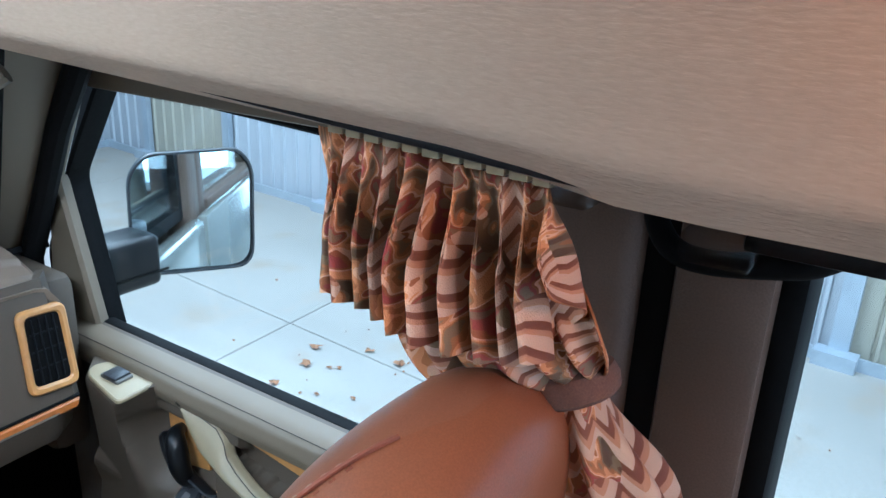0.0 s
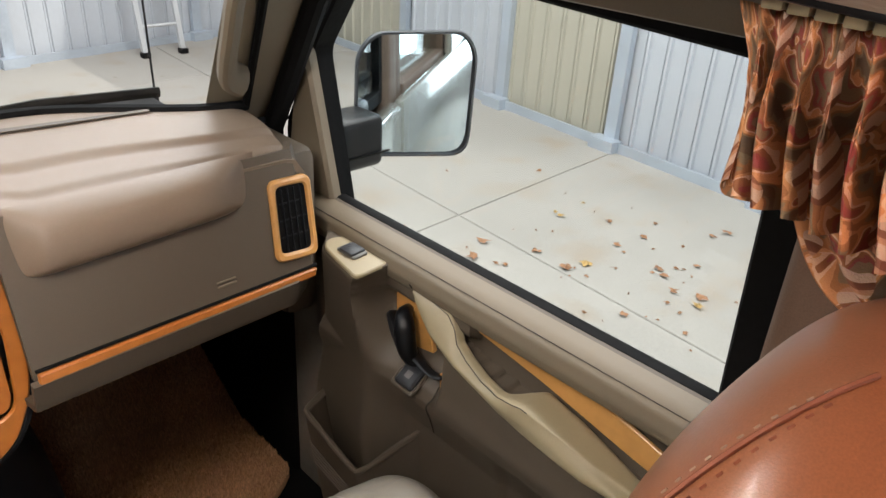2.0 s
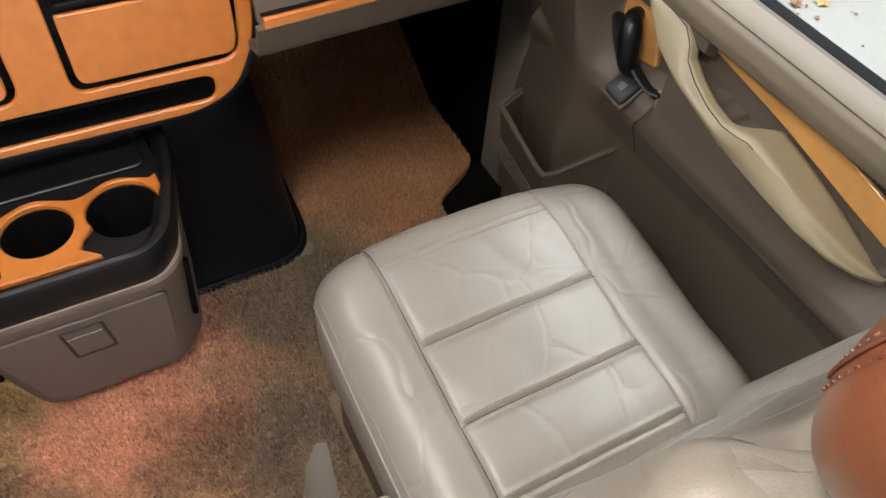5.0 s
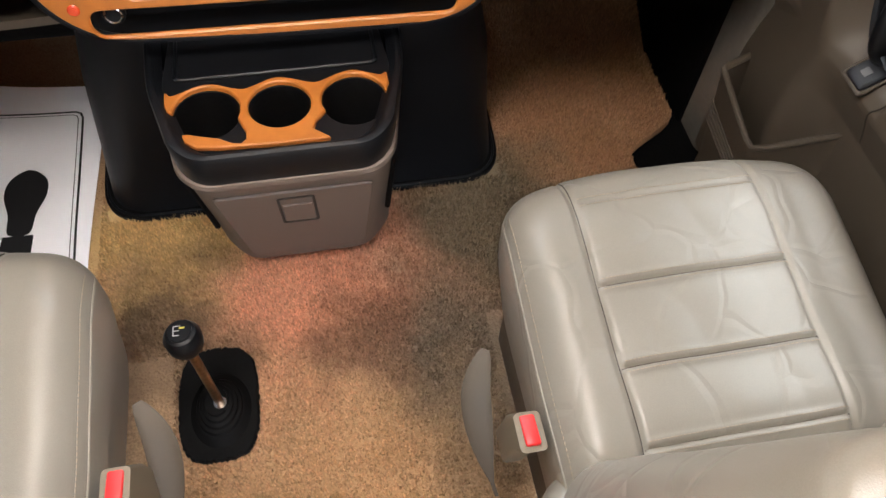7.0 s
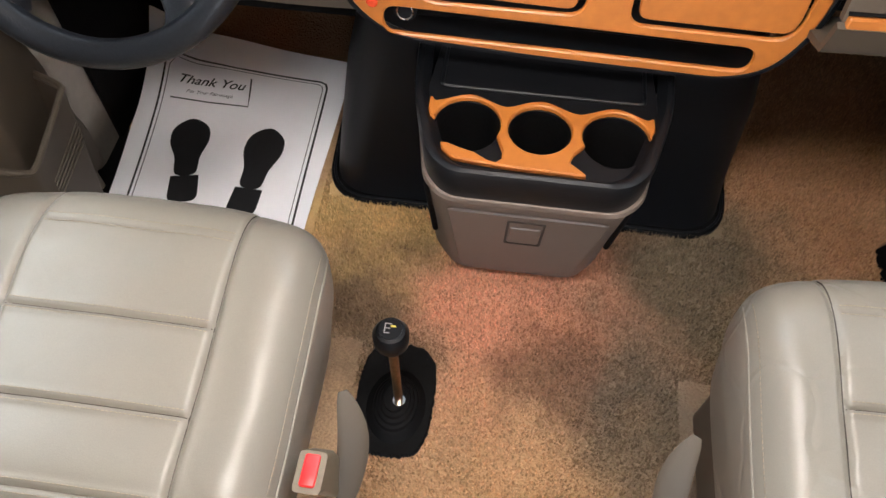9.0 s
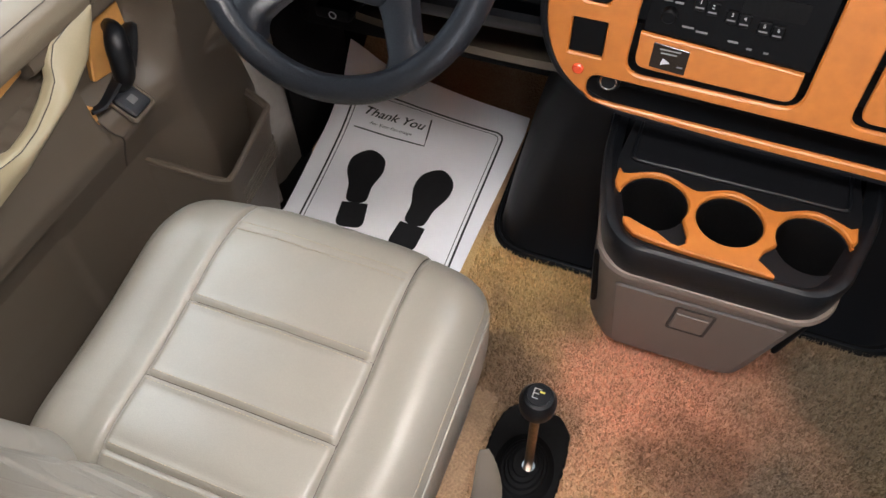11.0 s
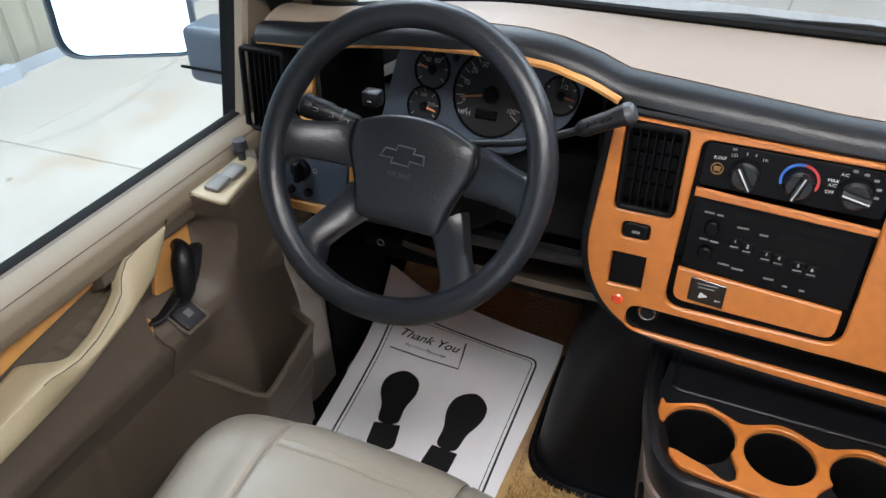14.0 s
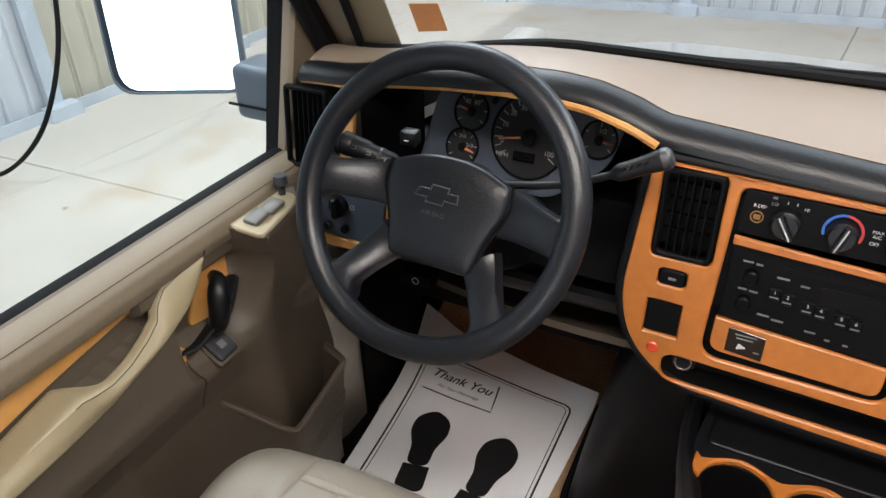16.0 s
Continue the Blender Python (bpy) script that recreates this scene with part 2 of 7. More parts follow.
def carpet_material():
    """Deep cut pile, faded and stained; tinted light is painted into its large soft patches."""
    m = surface("cut_pile_carpet", (0.55, 0.37, 0.22), 0.95, vary=0.25, scale=3.4, grain=230, bump=1.0, spec=0.1)
    nt = m.node_tree
    p = nt.nodes["Principled BSDF"]
    src = p.inputs["Base Color"].links[0].from_socket
    co = nt.nodes.new("ShaderNodeTexCoord")
    warp = nt.nodes.new("ShaderNodeTexNoise")
    warp.inputs["Scale"].default_value, warp.inputs["Detail"].default_value = 7, 4
    bend = nt.nodes.new("ShaderNodeVectorMath")
    bend.operation = "MULTIPLY_ADD"
    bend.inputs[1].default_value = (0.34, 0.34, 0.0)
    nt.links.new(co.outputs["Object"], warp.inputs["Vector"])
    nt.links.new(warp.outputs["Color"], bend.inputs[0])
    nt.links.new(co.outputs["Object"], bend.inputs[2])
    # first patch is raised for footwell daylight; others carry warm and tinted light
    light_and_stains = (((0.62, 0.55), 0.42, (0.45, 0.235, 0.12), 0.8), ((0.06, 0.12), 0.28, (0.80, 0.40, 0.25), 0.85), ((-0.27, 0.24), 0.20, (0.66, 0.46, 0.19), 0.85),
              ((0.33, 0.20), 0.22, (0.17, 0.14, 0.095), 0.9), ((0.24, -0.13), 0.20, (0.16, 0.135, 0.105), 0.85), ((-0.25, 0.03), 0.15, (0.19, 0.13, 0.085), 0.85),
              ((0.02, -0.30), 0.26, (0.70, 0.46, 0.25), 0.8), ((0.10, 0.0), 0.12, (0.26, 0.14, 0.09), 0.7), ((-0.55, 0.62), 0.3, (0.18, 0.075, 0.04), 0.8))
    for (px, py), rad, color, amount in light_and_stains:
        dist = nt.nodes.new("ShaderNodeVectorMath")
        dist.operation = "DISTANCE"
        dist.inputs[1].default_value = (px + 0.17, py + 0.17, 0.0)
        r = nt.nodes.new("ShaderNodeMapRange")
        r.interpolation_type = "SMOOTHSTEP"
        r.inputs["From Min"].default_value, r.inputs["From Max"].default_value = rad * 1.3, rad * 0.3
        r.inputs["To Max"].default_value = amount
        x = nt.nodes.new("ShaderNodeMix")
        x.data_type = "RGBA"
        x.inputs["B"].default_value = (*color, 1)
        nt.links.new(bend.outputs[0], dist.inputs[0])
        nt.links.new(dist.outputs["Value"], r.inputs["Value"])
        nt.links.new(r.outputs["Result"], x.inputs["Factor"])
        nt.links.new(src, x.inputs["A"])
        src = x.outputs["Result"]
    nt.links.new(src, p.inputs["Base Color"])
    for n in nt.nodes:
        if n.type == "BUMP":
            n.inputs["Distance"].default_value = 0.006
    return m


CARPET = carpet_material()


def concrete_material():
    m = surface("pale_concrete", (0.305, 0.285, 0.255), 0.75, vary=0.1, scale=0.9, grain=55, bump=0.15, spec=0.3)
    nt = m.node_tree
    p = nt.nodes["Principled BSDF"]
    src = p.inputs["Base Color"].links[0].from_socket
    co = nt.nodes.new("ShaderNodeTexCoord")
    n = nt.nodes.new("ShaderNodeTexNoise")
    n.inputs["Scale"].default_value, n.inputs["Detail"].default_value = 2.6, 8
    r = nt.nodes.new("ShaderNodeMapRange")
    r.inputs["From Min"].default_value, r.inputs["From Max"].default_value, r.inputs["To Max"].default_value = 0.54, 0.74, 0.62
    x = nt.nodes.new("ShaderNodeMix")
    x.data_type = "RGBA"
    x.inputs["B"].default_value = (0.27, 0.21, 0.15, 1)
    nt.links.new(co.outputs["Object"], n.inputs["Vector"])
    nt.links.new(n.outputs["Fac"], r.inputs["Value"])
    nt.links.new(r.outputs["Result"], x.inputs["Factor"])
    nt.links.new(src, x.inputs["A"])
    spot = nt.nodes.new("ShaderNodeTexVoronoi")
    spot.inputs["Scale"].default_value = 3.0
    sr = nt.nodes.new("ShaderNodeMapRange")
    sr.inputs["From Min"].default_value, sr.inputs["From Max"].default_value, sr.inputs["To Max"].default_value = 0.07, 0.03, 0.7
    mottle = nt.nodes.new("ShaderNodeTexNoise")
    mottle.inputs["Scale"].default_value, mottle.inputs["Detail"].default_value = 11, 6
    warp = nt.nodes.new("ShaderNodeVectorMath")
    warp.operation = "MULTIPLY_ADD"
    warp.inputs[1].default_value = (0.12, 0.12, 0)
    y = nt.nodes.new("ShaderNodeMix")
    y.data_type = "RGBA"
    y.inputs["B"].default_value = (0.16, 0.11, 0.075, 1)
    nt.links.new(co.outputs["Object"], mottle.inputs["Vector"])
    nt.links.new(mottle.outputs["Color"], warp.inputs[0])
    nt.links.new(co.outputs["Object"], warp.inputs[2])
    nt.links.new(warp.outputs[0], spot.inputs["Vector"])
    nt.links.new(spot.outputs["Distance"], sr.inputs["Value"])
    nt.links.new(sr.outputs["Result"], y.inputs["Factor"])
    nt.links.new(x.outputs["Result"], y.inputs["A"])
    nt.links.new(y.outputs["Result"], p.inputs["Base Color"])
    return m


CONCRETE = concrete_material()


def curtain_material():
    """Printed cloth: wavy bands of rust, brown, olive, cream and wine."""
    m = surface("printed_curtain", (0.5, 0.3, 0.15), 0.8, bump=0.4, grain=900)
    nt = m.node_tree
    p = nt.nodes["Principled BSDF"]
    uv = nt.nodes.new("ShaderNodeTexCoord")
    n = nt.nodes.new("ShaderNodeTexNoise")
    n.inputs["Scale"].default_value, n.inputs["Detail"].default_value, n.inputs["Distortion"].default_value = 46, 1.5, 0.8
    r = nt.nodes.new("ShaderNodeValToRGB")
    r.color_ramp.interpolation = "CONSTANT"
    e = r.color_ramp.elements
    e[0].position, e[0].color = 0.0, (0.06, 0.045, 0.028, 1)
    e[1].position, e[1].color = 0.38, (0.15, 0.115, 0.065, 1)
    for pos, col in ((0.425, (0.30, 0.12, 0.045)), (0.465, (0.55, 0.25, 0.10)), (0.515, (0.66, 0.42, 0.26)), (0.545, (0.24, 0.085, 0.035)), (0.58, (0.22, 0.035, 0.04)), (0.625, (0.16, 0.12, 0.07))):
        k = e.new(pos)
        k.color = (*col, 1)
    nt.links.new(uv.outputs["UV"], n.inputs["Vector"])
    nt.links.new(n.outputs["Fac"], r.inputs["Fac"])

    def calc(op, a, b=None):
        node = nt.nodes.new("ShaderNodeMath")
        node.operation = op
        for i, value in enumerate((a, b)):
            if value is None:
                continue
            if isinstance(value, (int, float)):
                node.inputs[i].default_value = value
            else:
                nt.links.new(value, node.inputs[i])
        return node.outputs[0]
    # chevrons: zigzag rows of cream, wine and brown
    axes = nt.nodes.new("ShaderNodeSeparateXYZ")
    nt.links.new(uv.outputs["UV"], axes.inputs[0])
    zig = calc("MULTIPLY", calc("ABSOLUTE", calc("SUBTRACT", calc("FRACT", calc("MULTIPLY", axes.outputs[0], 34.0)), 0.5)), 1.1)
    wob = nt.nodes.new("ShaderNodeTexNoise")
    wob.inputs["Scale"].default_value = 30
    nt.links.new(uv.outputs["UV"], wob.inputs["Vector"])
    rows = calc("FRACT", calc("ADD", calc("ADD", calc("MULTIPLY", axes.outputs[1], 58.0), zig), calc("MULTIPLY", wob.outputs["Fac"], 0.5)))
    wr = nt.nodes.new("ShaderNodeValToRGB")
    wr.color_ramp.interpolation = "CONSTANT"
    w0 = wr.color_ramp.elements
    w0[0].position, w0[0].color = 0.0, (0.50, 0.35, 0.25, 1)
    w0[1].position, w0[1].color = 0.48, (0.13, 0.045, 0.028, 1)
    mid = w0.new(0.78)
    mid.color = (0.40, 0.20, 0.11, 1)
    nt.links.new(rows, wr.inputs["Fac"])
    n3 = nt.nodes.new("ShaderNodeTexNoise")
    n3.inputs["Scale"].default_value, n3.inputs["Detail"].default_value = 16, 2
    nt.links.new(uv.outputs["UV"], n3.inputs["Vector"])
    mx = nt.nodes.new("ShaderNodeMix")
    mx.data_type = "RGBA"
    nt.links.new(calc("GREATER_THAN", n3.outputs["Fac"], 0.54), mx.inputs["Factor"])
    nt.links.new(r.outputs["Color"], mx.inputs["A"])
    nt.links.new(wr.outputs["Color"], mx.inputs["B"])
    nt.links.new(mx.outputs["Result"], p.inputs["Base Color"])
    p.inputs["Roughness"].default_value = 0.55
    # thin glazed cotton lets some daylight through
    through_cloth = nt.nodes.new("ShaderNodeBsdfTranslucent")
    through_cloth.inputs["Color"].default_value = (0.80, 0.30, 0.05, 1)
    both = nt.nodes.new("ShaderNodeMixShader")
    both.inputs[0].default_value = 0.22
    nt.links.new(p.outputs[0], both.inputs[1])
    nt.links.new(through_cloth.outputs[0], both.inputs[2])
    nt.links.new(both.outputs[0], nt.nodes["Material Output"].inputs[0])
    return m


CURTAIN = curtain_material()
# the same cloth where the zigzag rows of the print run
CURTAIN_ROWS = CURTAIN.copy()
for nd in CURTAIN_ROWS.node_tree.nodes:
    if nd.type == "MATH" and nd.operation == "GREATER_THAN":
        nd.inputs[1].default_value = 0.42


from mathutils.geometry import delaunay_2d_cdt


# ---- mesh helpers ----
ORIGIN = {}


def thing(name, at, label, category, group="", kind=""):
    ob = new(name)
    ob.empty_display_size = 0.05
    ob.location = at
    ORIGIN[ob] = Vector(at)
    return tagged(ob, label, category, group, kind)


def finish(bm, material, side=1, sharp=35, smooth=True):
    if side < 0:
        for v in bm.verts:
            v.co.x = -v.co.x
    bmesh.ops.recalc_face_normals(bm, faces=bm.faces)
    me = bpy.data.meshes.new("mesh")
    bm.to_mesh(me)
    bm.free()
    if smooth:
        me.polygons.foreach_set("use_smooth", [True] * len(me.polygons))
        me.set_sharp_from_angle(angle=radians(sharp))
    for one in (material if isinstance(material, (list, tuple)) else [material]):
        me.materials.append(one)
    return me


def part(name, bm, material, parent, label="", side=1, sharp=35, smooth=True):
    """Links a bmesh, built in the place's own metres, as one mesh under a thing or a part."""
    me = finish(bm, material, side, sharp, smooth)
    at = ORIGIN[parent]
    me.transform(Matrix.Translation(-at))
    ob = new(name, me)
    ob.parent = parent
    ORIGIN[ob] = at
    return tagged(ob, label)


def solid(name, bm, material, label, category="", kind="", group="", side=1, sharp=35, smooth=True):
    """A thing or a piece of the setting that is one mesh."""
    ob = new(name, finish(bm, material, side, sharp, smooth))
    ORIGIN[ob] = Vector((0, 0, 0))
    return tagged(ob, label, category, group, kind)


def rbox(x0, x1, y0, y1, z0, z1, r=0.005, seg=2, bm=None, m=None):
    """A box with rounded edges."""
    one = bmesh.new()
    bmesh.ops.create_cube(one, size=1)
    for v in one.verts:
        v.co = Vector(((x0 + x1) / 2 + v.co.x * (x1 - x0), (y0 + y1) / 2 + v.co.y * (y1 - y0), (z0 + z1) / 2 + v.co.z * (z1 - z0)))
    if r:
        r = min(r, 0.49 * min(x1 - x0, y1 - y0, z1 - z0))
        bmesh.ops.bevel(one, geom=one.edges[:], offset=r, segments=seg, profile=0.5, affect="EDGES")
    if m:
        bmesh.ops.transform(one, matrix=m, verts=one.verts)
    return merge(bm, one)


def merge(bm, one):
    if bm is None:
        return one
    me = bpy.data.meshes.new("tmp")
    one.to_mesh(me)
    one.free()
    bm.from_mesh(me)
    bpy.data.meshes.remove(me)
    return bm


def loft(rings, caps=True, closed=True, bm=None):
    """Joins rings of equal count into a skin."""
    bm = bm or bmesh.new()
    rows = [[bm.verts.new(p) for p in ring] for ring in rings]
    n = len(rows[0])
    for a, b in zip(rows, rows[1:]):
        for i in range(n if closed else n - 1):
            j = (i + 1) % n
            bm.faces.new((a[i], a[j], b[j], b[i]))
    if caps and closed:
        bm.faces.new(rows[0][::-1])
        bm.faces.new(rows[-1])
    return bm


def tube(path, radius, segs=10, closed=False, bm=None, flat=1.0, caps=True):
    """Sweeps a round (or flattened) section along a path."""
    pts = [Vector(p) for p in path]
    n = len(pts)
    rings, up = [], None
    for i, p in enumerate(pts):
        d = (pts[(i + 1) % n] - pts[i - 1]) if closed else (pts[min(i + 1, n - 1)] - pts[max(i - 1, 0)])
        d.normalize()
        if up is None:
            up = d.orthogonal().normalized() if abs(d.z) > 0.9 else Vector((0, 0, 1))
        a = d.cross(up).normalized()
        b = a.cross(d).normalized()
        up = b
        r = radius(i / max(1, n - 1)) if callable(radius) else radius
        rings.append([p + a * (r * math.cos(2 * math.pi * k / segs)) + b * (r * flat * math.sin(2 * math.pi * k / segs)) for k in range(segs)])
    if closed:
        rings.append(rings[0])
        bm = loft(rings, caps=False, bm=bm)
        bmesh.ops.remove_doubles(bm, verts=bm.verts, dist=1e-6)
        return bm
    return loft(rings, caps=caps, bm=bm)


def curve_through(pts, n=8, closed=False):
    """Catmull-Rom points through the given points."""
    pts = [Vector(p) for p in pts]
    out, m = [], len(pts)
    for i in range(m if closed else m - 1):
        if closed:
            a, b, c, d = pts[i - 1], pts[i], pts[(i + 1) % m], pts[(i + 2) % m]
        else:
            a, b, c, d = pts[max(i - 1, 0)], pts[i], pts[i + 1], pts[min(i + 2, m - 1)]
        for k in range(n):
            t = k / n
            out.append(0.5 * (2 * b + (c - a) * t + (2 * a - 5 * b + 4 * c - d) * t * t + (3 * b - a - 3 * c + d) * t ** 3))
    if not closed:
        out.append(pts[-1])
    return out


def rounded(corners, r, n=5):
    """A polygon with its corners rounded; r is one radius or one for each corner."""
    out, m = [], len(corners)
    for i in range(m):
        a, b, c = (Vector(corners[(i + k) % m]).to_2d() for k in (-1, 0, 1))
        rad = r[i] if isinstance(r, (list, tuple)) else r
        u, v = (a - b), (c - b)
        rad = min(rad, 0.49 * u.length, 0.49 * v.length)
        if rad <= 0:
            out.append(b)
            continue
        u.normalize(), v.normalize()
        for k in range(n + 1):
            t = k / n
            out.append(b + u * rad * (1 - t) ** 2 + v * rad * t ** 2)
    return out


def rect(x0, x1, z0, z1, r=0.005):
    return rounded([(x0, z0), (x1, z0), (x1, z1), (x0, z1)], r)


def circle(cx, cz, r, n=28):
    return [Vector((cx + r * math.cos(2 * math.pi * k / n), cz + r * math.sin(2 * math.pi * k / n))) for k in range(n)]


def inset(loop, d):
    m, out = len(loop), []
    area = sum(loop[i - 1].x * loop[i].y - loop[i].x * loop[i - 1].y for i in range(m))
    s = 1 if area > 0 else -1
    for i in range(m):
        t = loop[(i + 1) % m] - loop[i - 1]
        t = t.normalized() if t.length > 1e-9 else Vector((1, 0))
        out.append(loop[i] + Vector((-t.y, t.x)) * d * s)
    return out


def within(p, loop):
    hit = False
    for a, b in zip(loop, loop[1:] + loop[:1]):
        if (a.y > p.y) != (b.y > p.y) and p.x < (b.x - a.x) * (p.y - a.y) / (b.y - a.y) + a.x:
            hit = not hit
    return hit


def plate(to, outline, holes=(), thick=0.004, edge=0.0015, bm=None):
    """A flat piece with holes; to(u, v, d) gives the place of a point d metres in front of its back."""
    bm = bm or bmesh.new()
    loops = [[Vector(p).to_2d() for p in outline]] + [[Vector(p).to_2d() for p in h] for h in holes]
    front = [inset(l, edge if i == 0 else -edge) for i, l in enumerate(loops)]
    top = [[bm.verts.new(to(p.x, p.y, thick)) for p in l] for l in front]
    mid = [[bm.verts.new(to(p.x, p.y, thick - edge)) for p in l] for l in loops]
    back = [[bm.verts.new(to(p.x, p.y, 0)) for p in l] for l in loops]
    flat_top, flat_back = sum(top, []), sum(back, [])
    pts, edges = [], []
    for l in loops:
        k, n = len(pts), len(l)
        pts += l
        edges += [(k + i, k + (i + 1) % n) for i in range(n)]
    got = delaunay_2d_cdt(pts, edges, [], 0, 1e-7)
    names = [o[0] if o else -1 for o in got[3]]
    for tri in got[2]:
        ids = [names[i] for i in tri]
        if min(ids) < 0:
            continue
        c = (pts[ids[0]] + pts[ids[1]] + pts[ids[2]]) / 3
        if not within(c, loops[0]) or any(within(c, h) for h in loops[1:]):
            continue
        for flat in (flat_top, flat_back):
            try:
                bm.faces.new([flat[i] for i in ids])
            except ValueError:
                pass
    for t, m, b in zip(top, mid, back):
        n = len(t)
        for i in range(n):
            j = (i + 1) % n
            bm.faces.new((t[i], t[j], m[j], m[i]))
            bm.faces.new((m[i], m[j], b[j], b[i]))
    return bm


def sheet(f, nu, nv, thick=0.0, bm=None, uv=False, seen=(0, 0, 1)):
    """A skin from f(u, v), u and v from 0 to 1; its thickness lies behind the side that is seen."""
    bm = bm or bmesh.new()
    g = [[bm.verts.new(f(i / nu, j / nv)) for j in range(nv + 1)] for i in range(nu + 1)]
    lay = bm.loops.layers.uv.new("UVMap") if uv else None
    for i in range(nu):
        for j in range(nv):
            face = bm.faces.new((g[i][j], g[i + 1][j], g[i + 1][j + 1], g[i][j + 1]))
            if lay:
                for l, (a, b) in zip(face.loops, ((i, j), (i + 1, j), (i + 1, j + 1), (i, j + 1))):
                    l[lay].uv = (a / nu * uv[0], b / nv * uv[1])
    if thick:
        bm.normal_update()
        face_to = Vector(seen)
        mean = sum((f_.normal * f_.calc_area() for f_ in bm.faces), Vector())
        sign = -1 if mean.dot(face_to) > 0 else 1
        far = [[bm.verts.new(v.co + v.normal * thick * sign) for v in row] for row in g]
        for i in range(nu):
            for j in range(nv):
                face = bm.faces.new((far[i][j], far[i][j + 1], far[i + 1][j + 1], far[i + 1][j]))
                if lay:
                    for l, (a, b) in zip(face.loops, ((i, j), (i, j + 1), (i + 1, j + 1), (i + 1, j))):
                        l[lay].uv = (a / nu * uv[0], b / nv * uv[1])
        edge = [(i, 0) for i in range(nu + 1)] + [(nu, j) for j in range(1, nv + 1)] + [(i, nv) for i in range(nu - 1, -1, -1)] + [(0, j) for j in range(nv - 1, 0, -1)]
        for (a, b), (c, d) in zip(edge, edge[1:] + edge[:1]):
            bm.faces.new((g[a][b], g[c][d], far[c][d], far[a][b]))
    return bm


def letters(text, size, to, material, parent, name="lettering", bold=0.0, shear=0.0, align="CENTER"):
    """Raised print in the built-in font, laid by to(u, v, d)."""
    cu = bpy.data.curves.new("text", "FONT")
    cu.body, cu.size, cu.align_x, cu.align_y, cu.offset, cu.shear = text, size, align, "CENTER", bold, shear
    tmp = new("text", cu)
    bpy.context.view_layer.update()
    me = bpy.data.meshes.new_from_object(tmp.evaluated_get(bpy.context.evaluated_depsgraph_get()))
    bpy.data.objects.remove(tmp)
    for v in me.vertices:
        v.co = Vector(to(v.co.x, v.co.y, 0.0006)) - ORIGIN[parent]
    me.materials.clear()
    me.materials.append(material)
    ob = new(name, me)
    ob.parent = parent
    ORIGIN[ob] = ORIGIN[parent]
    return ob


def smoothstep(a, b, x):
    t = max(0.0, min(1.0, (x - a) / (b - a)))
    return t * t * (3 - 2 * t)


def bell(x, w):
    return math.exp(-(x / w) ** 2)


def poly(pts, x):
    """Straight-line interpolation in a list of (x, y)."""
    if x <= pts[0][0]:
        return pts[0][1]
    for (a, b), (c, d) in zip(pts, pts[1:]):
        if x <= c:
            return b + (d - b) * (x - a) / (c - a)
    return pts[-1][1]


# ---- the shed ----
GZ = -0.62


def slab_floor():
    """Concrete slabs with sawn joints; the joints run as the shed does."""
    base = thing("ground", (0, 0, GZ), "pale dusty concrete slab floor with sawn joints and fallen leaves", "floor", kind="structure")
    bm = rbox(-60, 60, -60, 60, GZ - 0.3, GZ - 0.012, 0)
    part("sub_base", bm, CONCRETE, base, smooth=False)
    # the saw cuts are not quite square to one another
    turn = Matrix(((1, 0.076, 0, 0), (0.047, 1, 0, 0), (0, 0, 1, 0), (0, 0, 0, 1)))
    xs = [-13.0, -9.6, -6.7, -3.88, -0.45, 2.892, 6.3, 9.6]
    ys = [-16.5, -12.8, -9.2, -5.5, -1.8, 1.885, 5.4, 9.2]
    for x0, x1 in zip(xs, xs[1:]):
        for y0, y1 in zip(ys, ys[1:]):
            g = 0.0035
            m = turn
            part("slab", rbox(x0 + g, x1 - g, y0 + g, y1 - g, GZ - 0.012, GZ, 0.005, 1, m=m), CONCRETE, base, smooth=False)
    return base


slab_floor()


